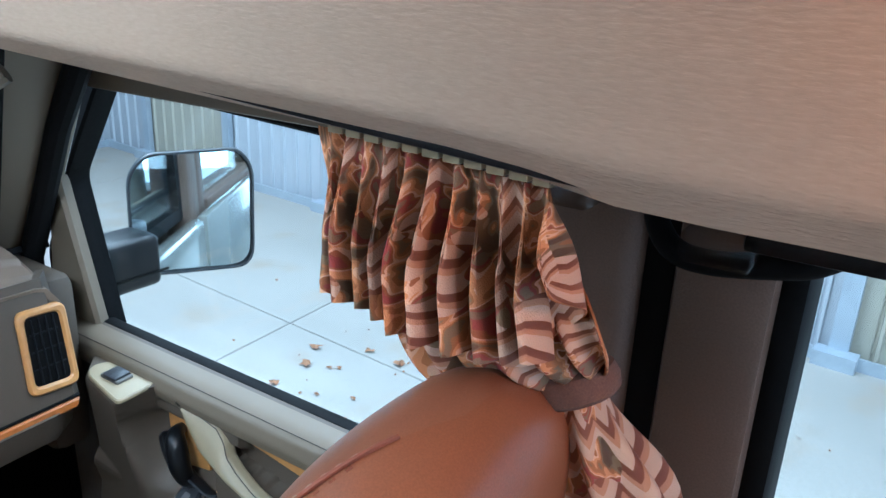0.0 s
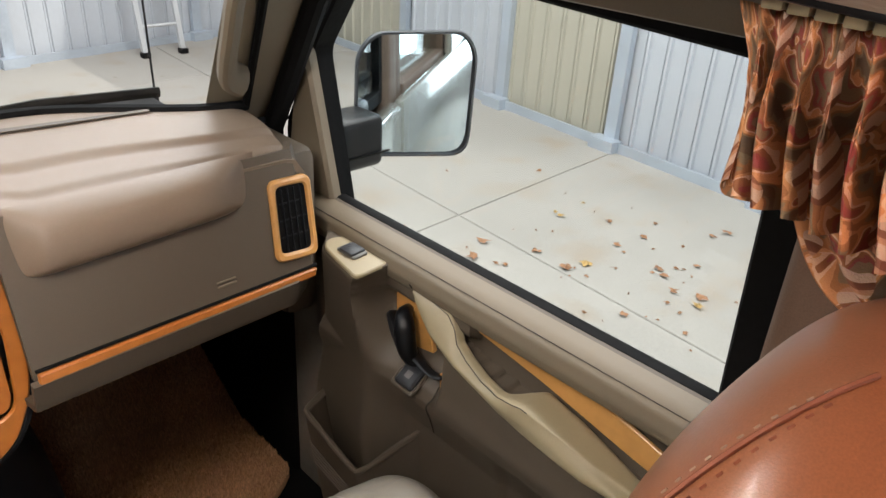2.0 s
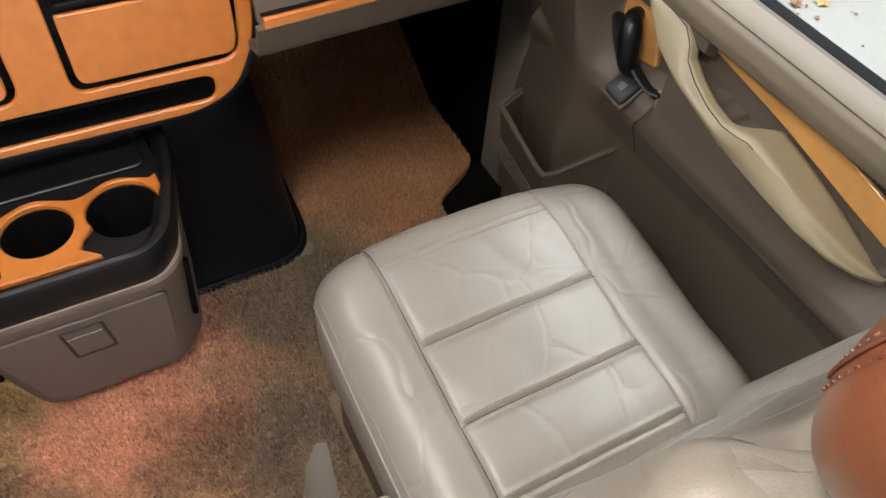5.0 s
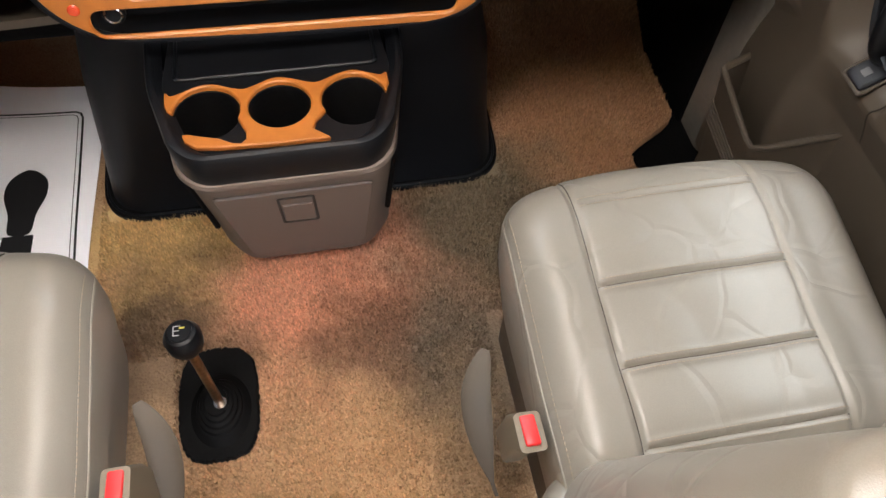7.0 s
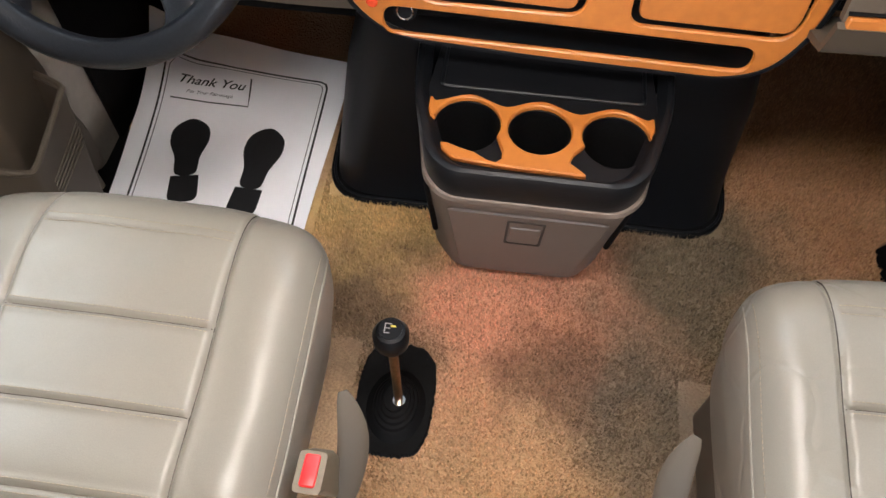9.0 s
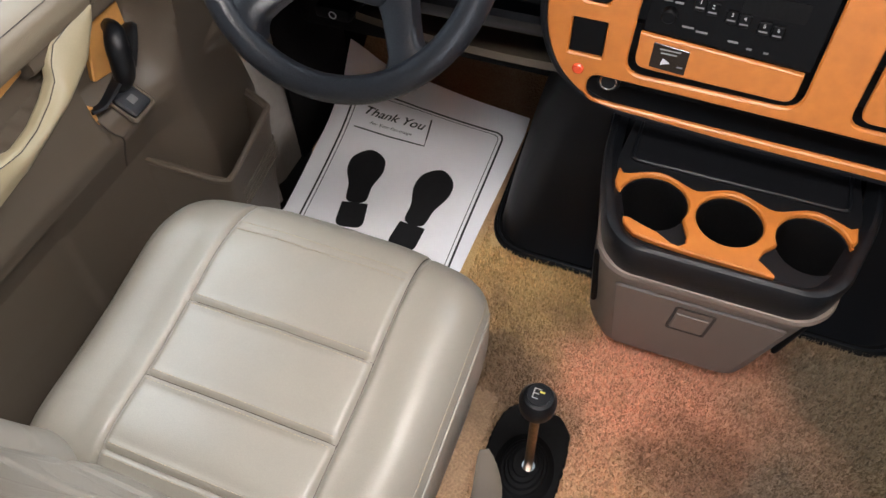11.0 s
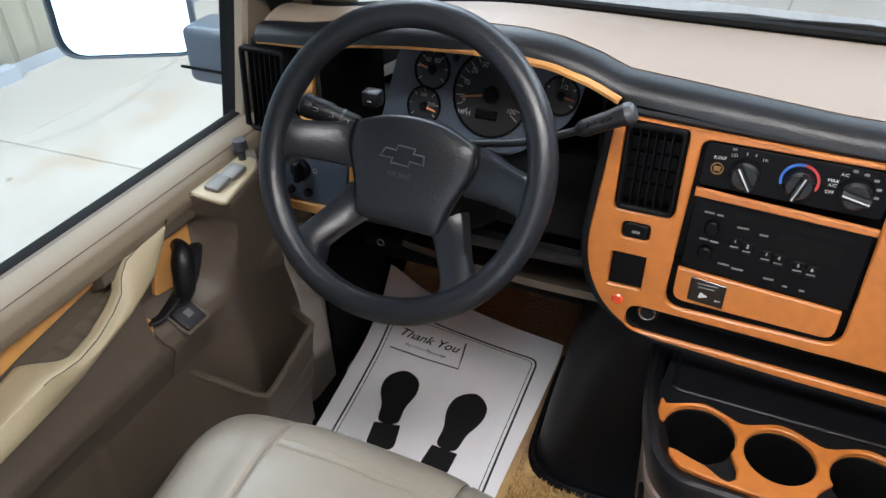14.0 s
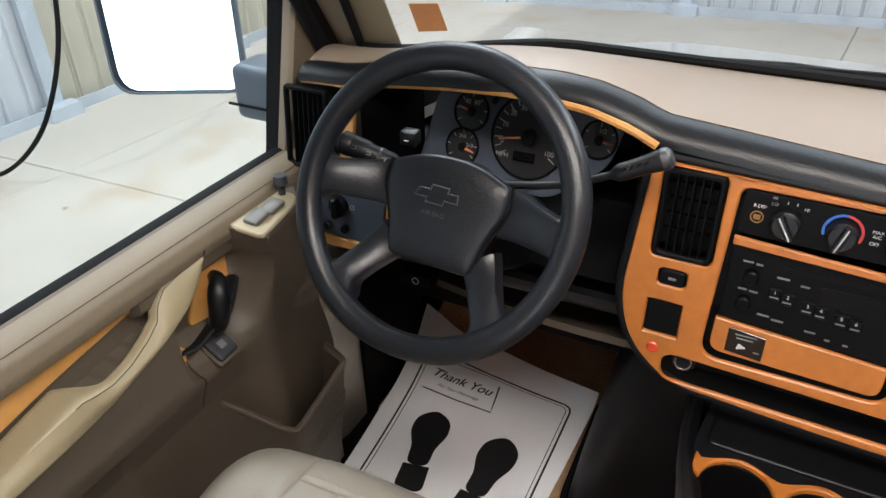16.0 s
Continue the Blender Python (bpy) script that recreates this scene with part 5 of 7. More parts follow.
    for x, z, w in ((-0.135, 0.699, 0.006), (-0.122, 0.698, 0.004), (-0.093, 0.687, 0.007), (-0.068, 0.683, 0.005), (-0.135, 0.662, 0.005), (-0.122, 0.661, 0.005), (-0.105, 0.633, 0.007), (-0.088, 0.630, 0.007), (-0.050, 0.626, 0.006), (-0.030, 0.621, 0.003), (-0.010, 0.620, 0.003)):
        part("print_bar", plate(f, rect(x - w, x + w, z - 0.0012, z + 0.0012, 0.0003), (), 0.0006, 0.0001), GREY_INK, r)
    # small door below the radio, wood-faced
    lowd = part("storage_door", plate(deep(0.002), rounded([(-0.158, 0.568), (0.040, 0.563), (0.040, 0.604), (-0.158, 0.616)], [0.016, 0.016, 0.002, 0.002]), (), 0.006, 0.0015), WOOD, dash, "orange wood-faced storage door")
    plq = part("airbag_plate", plate(deep(-0.004), rounded([(-0.139, 0.574), (-0.094, 0.571), (-0.094, 0.604), (-0.139, 0.608)], 0.001), (), 0.0015, 0.0004), GLOSS_BLACK, lowd, "small black airbag indicator plate")
    for x0, x1, z in ((-0.130, -0.104, 0.601), (-0.128, -0.108, 0.596), (-0.105, -0.098, 0.581)):
        part("print_bar", plate(deep(-0.0053), rect(x0, x1, z - 0.001, z + 0.001, 0.0003), (), 0.0006, 0.0001), GREY_INK, plq)
    part("key_mark", plate(deep(-0.0053), rounded([(-0.126, 0.580), (-0.114, 0.584), (-0.124, 0.589)], 0.0015), (), 0.001, 0.0002), WHITE_INK, plq)
    # tray side
    tray = part("ashtray_door", plate(deep(0.001), rounded([(0.117, 0.560), (0.309, 0.557), (0.317, 0.575), (0.318, 0.648), (0.117, 0.650)], [0.016, 0.03, 0.01, 0.003, 0.003]), (), 0.006, 0.0015), WOOD, dash, "orange wood-faced tray door")
    part("wood_bar", plate(deep(-0.001), rounded([(0.108, 0.714), (0.320, 0.711), (0.320, 0.721), (0.108, 0.724)], 0.001), (), 0.006, 0.0015), WOOD, dash, "orange wood bar")
    part("open_shelf", plate(deep(0.05), rect(0.10, 0.325, 0.705, 0.785, 0.004), (), 0.004, 0.001), RUBBER, dash)

    # passenger side
    part("glove_face", sheet(lambda u, v: glv(0.335 + 0.43 * u + 0.015 * smoothstep(0.9, 1, u) * 0, 0.625 + 0.195 * v, -0.03 * smoothstep(0.93, 1.0, u) ** 2 + 0.004 * math.sin(math.pi * v)), 40, 20, 0.012, seen=(0, -1, 0)), TRIM_DARK, dash, "taupe grained passenger dash face")
    rows = [(p.x, p.y) for p in curve_through([(0.738, -0.004, 0), (0.744, 0.008, 0), (0.753, 0.022, 0), (0.768, 0.031, 0), (0.788, 0.034, 0), (0.804, 0.031, 0), (0.815, 0.022, 0), (0.823, 0.008, 0), (0.826, -0.006, 0)], 4)]
    lid = []
    for z, d in rows:
        line = []
        for k in range(73):
            t = k / 72
            e = smoothstep(0, 0.13, t) ** 0.7 * (1 - smoothstep(0.70, 1.0, t) ** 1.5)
            line.append(glv(0.344 + 0.340 * t, z + 0.014 * t * (1 if z < 0.80 else max(0.0, (0.826 - z) / 0.026)), d * e - 0.006 * (1 - e)))
        lid.append(line)
    part("airbag_lid", loft(lid, caps=False, closed=False), DASHTOP, dash, "tan rounded airbag lid")
    strip = rounded([(0.338, 0.620), (0.742, 0.630), (0.748, 0.642), (0.340, 0.634)], 0.003)
    part("wood_strip", plate(glv, strip, (), 0.008, 0.002), WOOD, dash, "orange wood trim strip")
    part("strip_gap", plate(glv, rounded([(0.338, 0.635), (0.75, 0.643), (0.75, 0.646), (0.338, 0.638)], 0.001), (), 0.005, 0.001), RUBBER, dash)
    part("knee_panel", sheet(lambda u, v: Vector((0.33 + 0.42 * u, 0.150 + 0.02 * v + 0.10 * smoothstep(0.55, 1, v) + 0.03 * smoothstep(0.9, 1, u), 0.622 - 0.078 * v + 0.012 * u - 0.01 * smoothstep(0.6, 1, v))), 20, 12, 0.01, seen=(0, -1, 0)), TRIM_DARK, dash, "taupe lower dash panel")
    for k in range(2):
        part("embossed_bar", plate(glv, rounded([(0.585, 0.660 + 0.006 * k), (0.615, 0.6605 + 0.006 * k), (0.615, 0.6625 + 0.006 * k), (0.585, 0.662 + 0.006 * k)], 0.0004), (), 0.0048, 0.0003), TRIM, dash)
    fr = plate(glv, rounded([(0.681, 0.667), (0.755, 0.663), (0.764, 0.782), (0.692, 0.784)], 0.014), [rounded([(0.692, 0.678), (0.745, 0.675), (0.752, 0.772), (0.702, 0.774)], 0.009)], 0.010, 0.003)
    pv = part("side_vent", fr, WOOD_LIGHT, dash, "black air vent in a pale wood frame")
    part("backing", plate(lambda u, v, d: glv(u, v, d - 0.004), rounded([(0.685, 0.671), (0.752, 0.667), (0.760, 0.778), (0.695, 0.78)], 0.01), (), 0.010, 0.001), RUBBER, pv)
    for k in range(4):
        x = 0.706 + 0.0105 * k
        part("fin", plate(lambda u, v, d: glv(u, v, 0.004 + d), rounded([(x - 0.003, 0.680), (x - 0.001, 0.680), (x + 0.0055, 0.770), (x + 0.0035, 0.770)], 0.0004), (), 0.005, 0.0004), BLACK, pv)
    for k in range(3):
        z = 0.70 + 0.024 * k
        part("cross_fin", plate(lambda u, v, d: glv(u, v, 0.003 + d), rect(0.696 + 0.004 * k, 0.745, z, z + 0.002, 0.0004), (), 0.004, 0.0004), BLACK, pv)

    # driver's side: hood line, cluster, light switches
    hoodline = [Vector((x, poly([(-0.83, 0.256), (-0.264, 0.246)], x), poly(ARCH, x))) for x in [-0.80 + 0.536 * k / 40 for k in range(41)]]
    part("wood_hood_line", tube(hoodline, 0.0055, 8, flat=1.2), WOOD_LIGHT, dash, "pale wood line round the instrument hood")

    def lp(u, v, d):
        return Vector((u, 0.252 + 0.12 * (v - 0.8) - d, v))
    part("wood_side", plate(lp, rounded([(-0.733, 0.700), (-0.709, 0.700), (-0.700, 0.82), (-0.722, 0.828)], 0.004), (), 0.006, 0.002), WOOD_LIGHT, dash, "pale wood upright beside the instruments")
    part("wood_lower", plate(lp, rounded([(-0.79, 0.563), (-0.66, 0.563), (-0.635, 0.60), (-0.628, 0.68), (-0.648, 0.68), (-0.652, 0.61), (-0.668, 0.580), (-0.79, 0.580)], 0.006), (), 0.006, 0.002), WOOD_LIGHT, dash, "pale wood frame round the light switches")
    ls = part("light_switch_panel", plate(lp, rounded([(-0.795, 0.583), (-0.672, 0.583), (-0.656, 0.612), (-0.652, 0.668), (-0.79, 0.660)], 0.008), (), 0.004, 0.001), GREY_BLUE, dash, "dark blue-grey light switch panel")
    part("rotary_switch", plate(lp, circle(-0.736, 0.637, 0.017), (), 0.014, 0.003), BLACK, ls, "black rotary lamp switch")
    part("rotary_grip", plate(lp, rect(-0.741, -0.731, 0.620, 0.654, 0.003), (), 0.024, 0.003), BLACK, ls)
    for x in (-0.757, -0.725):
        part("dimmer", plate(lp, circle(x, 0.599, 0.007), (), 0.012, 0.002), BLACK, ls)
    part("icon", plate(lp, circle(-0.712, 0.637, 0.004), [circle(-0.712, 0.637, 0.003)], 0.0045, 0.0001), WHITE_INK, ls)
    vent("side_vent", dash, lp, -0.832, -0.752, 0.686, 0.815, 6, 3, "black air vent beside the driver's door")

    # instrument cluster: tunnel and dials
    def cl(u, v, d):
        return Vector((u, 0.36 + 0.35 * (v - 0.70) - d, v))
    tunnel = [[Vector((x, y, z)) for x, z in ring] for y, ring in (
        (0.258, [(-0.705, 0.60), (-0.70, 0.815), (-0.62, 0.838), (-0.464, 0.850), (-0.35, 0.845), (-0.282, 0.815), (-0.285, 0.60)]),
        (0.40, [(-0.675, 0.64), (-0.672, 0.795), (-0.60, 0.815), (-0.464, 0.822), (-0.36, 0.815), (-0.315, 0.795), (-0.315, 0.64)]))]
    part("cluster_tunnel", loft(tunnel, caps=False), RUBBER, dash, "black instrument tunnel")
    cluster = part("instrument_panel", plate(cl, rounded([(-0.66, 0.66), (-0.43, 0.662), (-0.350, 0.722), (-0.335, 0.79), (-0.44, 0.81), (-0.60, 0.805), (-0.635, 0.79)], 0.02), (), 0.006, 0.002), GREY_BLUE, dash, "dark instrument cluster with white figures")

    def dial(cx, cz, r, needle, figs, size, a0=215, a1=-35, n=9):
        g = part("dial", plate(cl, circle(cx, cz, r), (), 0.008, 0.0015), INSTR, cluster, "round black dial")
        part("ring", tube([cl(p.x, p.y, 0.008) for p in circle(cx, cz, r, 28)], 0.0020, 8, closed=True), RUBBER, g)
        for k in range(n):
            a = radians(a0 + (a1 - a0) * k / (n - 1))
            c, s_ = math.cos(a), math.sin(a)
            ln = r * (0.15 if k % 2 else 0.22)
            q = [Vector((cx + c * (r * 0.92 - t) - s_ * w, cz + s_ * (r * 0.92 - t) + c * w)) for t, w in ((0, -0.0005), (0, 0.0005), (ln, 0.0005), (ln, -0.0005))]
            part("tick", plate(cl, q, (), 0.0088, 0.0001), WHITE_INK, g)
        for txt, ang, rr in figs:
            x, z = cx + r * rr * math.cos(radians(ang)), cz + r * rr * math.sin(radians(ang))
            letters(txt, size, lambda u, v, d, x=x, z=z: cl(x + u, z + v, 0.0085 + d), WHITE_INK, g)
        c, s_ = math.cos(radians(needle)), math.sin(radians(needle))
        q = [Vector((cx + c * t - s_ * w, cz + s_ * t + c * w)) for t, w in ((0, -0.0014), (r * 0.8, -0.0004), (r * 0.8, 0.0004), (0, 0.0014))]
        part("needle", plate(cl, q, (), 0.0115, 0.0002), NEEDLE, g)
        part("hub", plate(cl, circle(cx, cz, r * 0.17 + 0.002, 16), (), 0.014, 0.002), BLACK, g)
    dial(-0.575, 0.766, 0.028, 165, [("40", 120, 0.55), ("80", 60, 0.55)], 0.010, n=7)
    dial(-0.583, 0.713, 0.027, -15, [("260", 95, 0.6), ("210", 15, 0.5)], 0.008, n=7)
    dial(-0.476, 0.744, 0.060, 190, [("0", 195, 0.72), ("10", 163, 0.70), ("20", 135, 0.70), ("30", 110, 0.70), ("40", 86, 0.72), ("60", 40, 0.72), ("80", 5, 0.70), ("100", -28, 0.66), ("MPH", 218, 0.82)], 0.0105, n=19)
    dial(-0.371, 0.757, 0.026, -8, [("1/2", 75, 0.5)], 0.009, n=5)
    part("odometer", plate(cl, rect(-0.497, -0.462, 0.708, 0.722, 0.002), (), 0.0095, 0.0004), GLOSS_BLACK, cluster)
    part("trip_button", plate(cl, circle(-0.538, 0.787, 0.005, 14), (), 0.012, 0.001), BLACK, cluster)

    # panels under the column
    part("knee_bolster", sheet(lambda u, v: Vector((-0.80 + 0.53 * u, 0.236 + 0.16 * v ** 2 + 0.03 * v, 0.575 - 0.12 * v + 0.01 * u)), 24, 10, 0.012, seen=(0, -1, -0.5)), BLACK, dash, "black lower dash panel under the column")
    part("lower_edge", sheet(lambda u, v: Vector((-0.62 + 0.36 * u, 0.33 + 0.12 * v - 0.06 * u, 0.465 - 0.035 * v + 0.035 * u * u)), 24, 6, 0.012), TRIM_DARK, dash, "taupe lower dash edge")
    pb = part("brake_release", rbox(-0.70, -0.635, 0.33, 0.40, 0.435, 0.46, 0.006), BLACK, dash, "black parking brake release")
    part("icon", plate(lambda u, v, d: Vector((u, 0.329 - d, v)), circle(-0.665, 0.448, 0.007, 16), [circle(-0.665, 0.448, 0.0055, 16)], 0.001, 0.0001), WHITE_INK, pb)
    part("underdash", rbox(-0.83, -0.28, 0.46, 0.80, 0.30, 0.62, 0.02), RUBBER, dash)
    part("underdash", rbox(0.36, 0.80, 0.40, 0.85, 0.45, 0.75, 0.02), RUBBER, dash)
    for s in (-1, 1):
        part("end_cap", rbox(0.745, 0.815, 0.245 if s > 0 else 0.31, 0.50, 0.50, 0.80, 0.02, 2), TRIM_DARK, dash, side=s)
    return dash


GLOSS_BLACK = surface("gloss_black", (0.006, 0.006, 0.007), 0.12, vary=0.05, bump=0)
INSTR = surface("dial_black", (0.010, 0.010, 0.011), 0.5, vary=0.05, bump=0)
dashboard()


# ---- steering wheel ----
BADGE = surface("grey_emboss", (0.04, 0.042, 0.046), 0.35, bump=0)
WC, WT = Vector((-0.48, 0.072, 0.779)), radians(30)
WU, WV, WN = Vector((1, 0, 0)), Vector((0, math.sin(WT), math.cos(WT))), Vector((0, -math.cos(WT), math.sin(WT)))


TURNED = radians(-2.5)


def wh(u, v, d):
    c, q = math.cos(TURNED), math.sin(TURNED)
    return WC + WU * (u * c - v * q) + WV * (u * q + v * c) + WN * d


def steering_wheel():
    R = 0.1735
    w = thing("steering_wheel", WC, "black four-spoke steering wheel with airbag pad", "steering wheel")
    part("rim", tube([wh(R * math.cos(a), R * math.sin(a), 0.0) for a in [2 * math.pi * k / 72 for k in range(72)]], 0.0168, 16, closed=True), WHEEL_VINYL, w, "black grained rim")
    # the airbag pad sits below the plane of the rim and is wider above
    o = rounded([(-0.080, 0.040), (-0.084, 0.010), (-0.064, -0.036), (-0.057, -0.076), (0.057, -0.076), (0.064, -0.036), (0.084, 0.010), (0.080, 0.040), (0.040, 0.056), (0.0, 0.060), (-0.040, 0.056)], [0.010, 0.02, 0.02, 0.012, 0.012, 0.02, 0.02, 0.010, 0.04, 0.04, 0.04], 6)
    rings = []
    for d, k in ((-0.085, 0.90), (-0.048, 0.985), (-0.035, 1.0), (-0.0285, 0.992), (-0.0255, 0.97), (-0.0235, 0.92), (-0.0205, 0.7), (-0.0185, 0.4), (-0.018, 0.2)):
        rings.append([wh(p.x * k, p.y * k - 0.004 * (1 - k), d) for p in o])
    pad = part("airbag_pad", loft(rings), WHEEL_VINYL, w, "black grained airbag pad with an embossed badge", sharp=50)
    badge = [(-0.030, -0.006), (-0.012, -0.006), (-0.012, -0.012), (0.012, -0.012), (0.012, -0.006), (0.030, -0.006), (0.026, 0.006), (0.012, 0.006), (0.012, 0.012), (-0.012, 0.012), (-0.012, 0.006), (-0.026, 0.006)]
    o2 = [Vector((x - 0.004 + y * 0.2, y + 0.010)) for x, y in badge]
    part("badge", plate(lambda u, v, d: wh(u, v, -0.0185 + d), o2, [inset(o2, 0.0022)], 0.003, 0.0008), BADGE, pad, "plain embossed cross-shaped badge outline")
    letters("AIR BAG", 0.0085, lambda u, v, d: wh(u - 0.004, v - 0.013, -0.0168 + d), BADGE, pad)
    for x in (-0.066, 0.064):
        part("horn_mark", plate(lambda u, v, d: wh(u, v, -0.0260 + d), rect(x - 0.005, x + 0.005, 0.009, 0.015, 0.002), [rect(x - 0.0038, x + 0.0038, 0.0102, 0.0138, 0.001)], 0.0025, 0.0003), BADGE, pad)

    def spoke(a, b, wa, wb, crown):
        """A moulded spoke that rises from the pad's depth to the rim and flares where it meets it."""
        a, b = Vector(a), Vector(b)
        d2 = (b - a).normalized()
        nrm = Vector((-d2.y, d2.x))
        rings = []
        for k in range(15):
            t = k / 14
            p = a.lerp(b, t)
            half = wa + (wb - wa) * t - 0.003 * math.sin(math.pi * t) + 0.012 * smoothstep(0.78, 1, t)
            dd = -0.040 + 0.034 * smoothstep(0.0, 0.95, t)
            sec = [(-1, -0.020), (-1.0, -0.004), (-0.92, 0.004), (-0.72, 0.0075), (0.0, 0.0075 + crown), (0.72, 0.0075), (0.92, 0.004), (1.0, -0.004), (1, -0.020), (0.4, -0.026), (-0.4, -0.026)]
            rings.append([wh(p.x + nrm.x * half * q, p.y + nrm.y * half * q, dd + h) for q, h in sec])
        part("spoke", loft(rings), WHEEL_VINYL, w, sharp=40)
    for q in (-1, 1):
        spoke((q * 0.079, 0.010), (q * 0.170, -0.003), 0.0315, 0.0235, 0.0008)
        spoke((q * 0.058, -0.052), (q * 0.107, -0.126), 0.0250, 0.0200, 0.001)
    part("hub", tube([wh(0, 0, -0.09), wh(0, 0, -0.05)], 0.06, 20), BLACK, w)
    for q in (-1, 1):
        part("pad_gap", tube(curve_through([wh(q * 0.082, 0.041, -0.032), wh(q * 0.0855, 0.012, -0.032), wh(q * 0.066, -0.036, -0.032), wh(q * 0.0585, -0.074, -0.034)], 6), 0.0022, 5), RUBBER, w)


steering_wheel()


def column():
    c = thing("steering_column", wh(0, 0, -0.1), "black steering column with stalk and gear lever", "steering column")
    rings = []
    for d, k in ((-0.05, 0.85), (-0.07, 1.0), (-0.22, 1.0), (-0.30, 0.9)):
        rings.append([wh(p.x * k, p.y * k - 0.01, d) for p in rounded([(-0.055, -0.065), (0.055, -0.065), (0.062, 0.03), (0.03, 0.05), (-0.03, 0.05), (-0.062, 0.03)], 0.02)])
    part("shroud", loft(rings), BLACK, c)
    st = part("stalk", tube([wh(-0.050, 0.026, -0.062), wh(-0.085, 0.032, -0.050), wh(-0.092, 0.033, -0.048), wh(-0.122, 0.0375, -0.040), wh(-0.124, 0.038, -0.040), wh(-0.146, 0.041, -0.036)], lambda t: (0.009, 0.010, 0.0130, 0.0130, 0.0148, 0.0148)[round(t * 5)], 16), BLACK, c, "black multi-function stalk")
    part("stalk_end", tube([wh(-0.146, 0.041, -0.036), wh(-0.150, 0.0415, -0.035), wh(-0.160, 0.043, -0.033), wh(-0.163, 0.0434, -0.0325)], lambda t: (0.0140, 0.0158, 0.0158, 0.012)[round(t * 3)], 16), BLACK, st)
    part("collar", tube([wh(-0.106, 0.0350, -0.0443), wh(-0.109, 0.0354, -0.0436)], 0.0138, 16), CHARCOAL, st, "thin grey ring")
    for k in range(3):
        x, y = -0.098 - 0.020 * k, 0.0340 + 0.0030 * k
        part("icon", plate(lambda u, v, d: wh(u, v, -0.0340 + 0.0050 * k + d), rect(x - 0.004, x + 0.004, y - 0.0025, y + 0.0025, 0.001), [rect(x - 0.003, x + 0.003, y - 0.0015, y + 0.0015, 0.0008)], 0.0018, 0.0002), GREY_INK, st)
    hz = part("hazard_button", rbox(-0.012, 0.012, -0.010, 0.010, 0, 0.020, 0.004, m=Matrix.Translation(wh(-0.084, 0.062, -0.070))), BLACK_SOFT, c)
    part("icon", rbox(-0.003, 0.003, -0.0108, -0.0102, 0.008, 0.0095, 0, m=Matrix.Translation(wh(-0.084, 0.062, -0.070))), WHITE_INK, hz)
    lever = curve_through([(-0.435, 0.160, 0.772), (-0.360, 0.164, 0.786), (-0.308, 0.168, 0.806), (-0.286, 0.171, 0.816), (-0.242, 0.178, 0.838)], 6)
    lv = part("gear_lever", tube(lever, lambda t: 0.0050 + 0.0058 * smoothstep(0.62, 0.74, t) + 0.002 * smoothstep(0.85, 1.0, t), 14), BLACK_SOFT, c, "black gear lever with a ribbed grip")
    part("end_button", tube([(-0.2425, 0.178, 0.8378), (-0.236, 0.179, 0.841), (-0.233, 0.1795, 0.8425)], lambda t: 0.0135 - 0.005 * t * t, 16), CHARCOAL, lv)
    for k in range(4):
        a_, b_ = Vector((-0.283 + 0.008 * k, 0.160, 0.823 + 0.004 * k)), Vector((-0.279 + 0.008 * k, 0.160, 0.829 + 0.004 * k))
        part("grip_rib", tube([a_, b_], 0.0014, 5), BLACK, lv)
    part("key_switch", tube([wh(0.055, 0.0, -0.09), wh(0.088, 0.006, -0.085)], 0.018, 16), BLACK, c)


column()


# ---- engine cover, console ----
def engine_cover():
    rings = []
    for z, x0, x1, y0 in ((0.002, -0.368, 0.408, 0.285), (0.012, -0.360, 0.400, 0.295), (0.10, -0.350, 0.392, 0.315), (0.30, -0.315, 0.372, 0.300), (0.47, -0.27, 0.330, 0.262), (0.60, -0.26, 0.32, 0.262)):
        base = rounded([(x0, y0), (x1, y0), (x1 + 0.03, 1.0), (x0 - 0.03, 1.0)], [0.09, 0.09, 0.02, 0.02], 8)
        rings.append([Vector((p.x, p.y, z)) for p in base])
    cover = thing("engine_cover", (0.02, 0.32, 0.0), "black moulded engine cover between the footwells", "engine cover")
    part("shell", loft(rings[1:]), BLACK, cover, sharp=60)
    foot = rounded([(-0.374, 0.280), (0.414, 0.280), (0.444, 1.0), (-0.404, 1.0)], [0.095, 0.095, 0.02, 0.02], 8)
    part("flange", plate(lambda u, v, d: Vector((u, v, 0.0 + d)), foot, (), 0.012, 0.004), RUBBER, cover, "black rubber lower flange")
    part("edge_welt", tube([Vector((p.x, p.y, 0.010)) for p in inset(foot, 0.008)], 0.004, 6, closed=True), BLACK_SOFT, cover)


engine_cover()


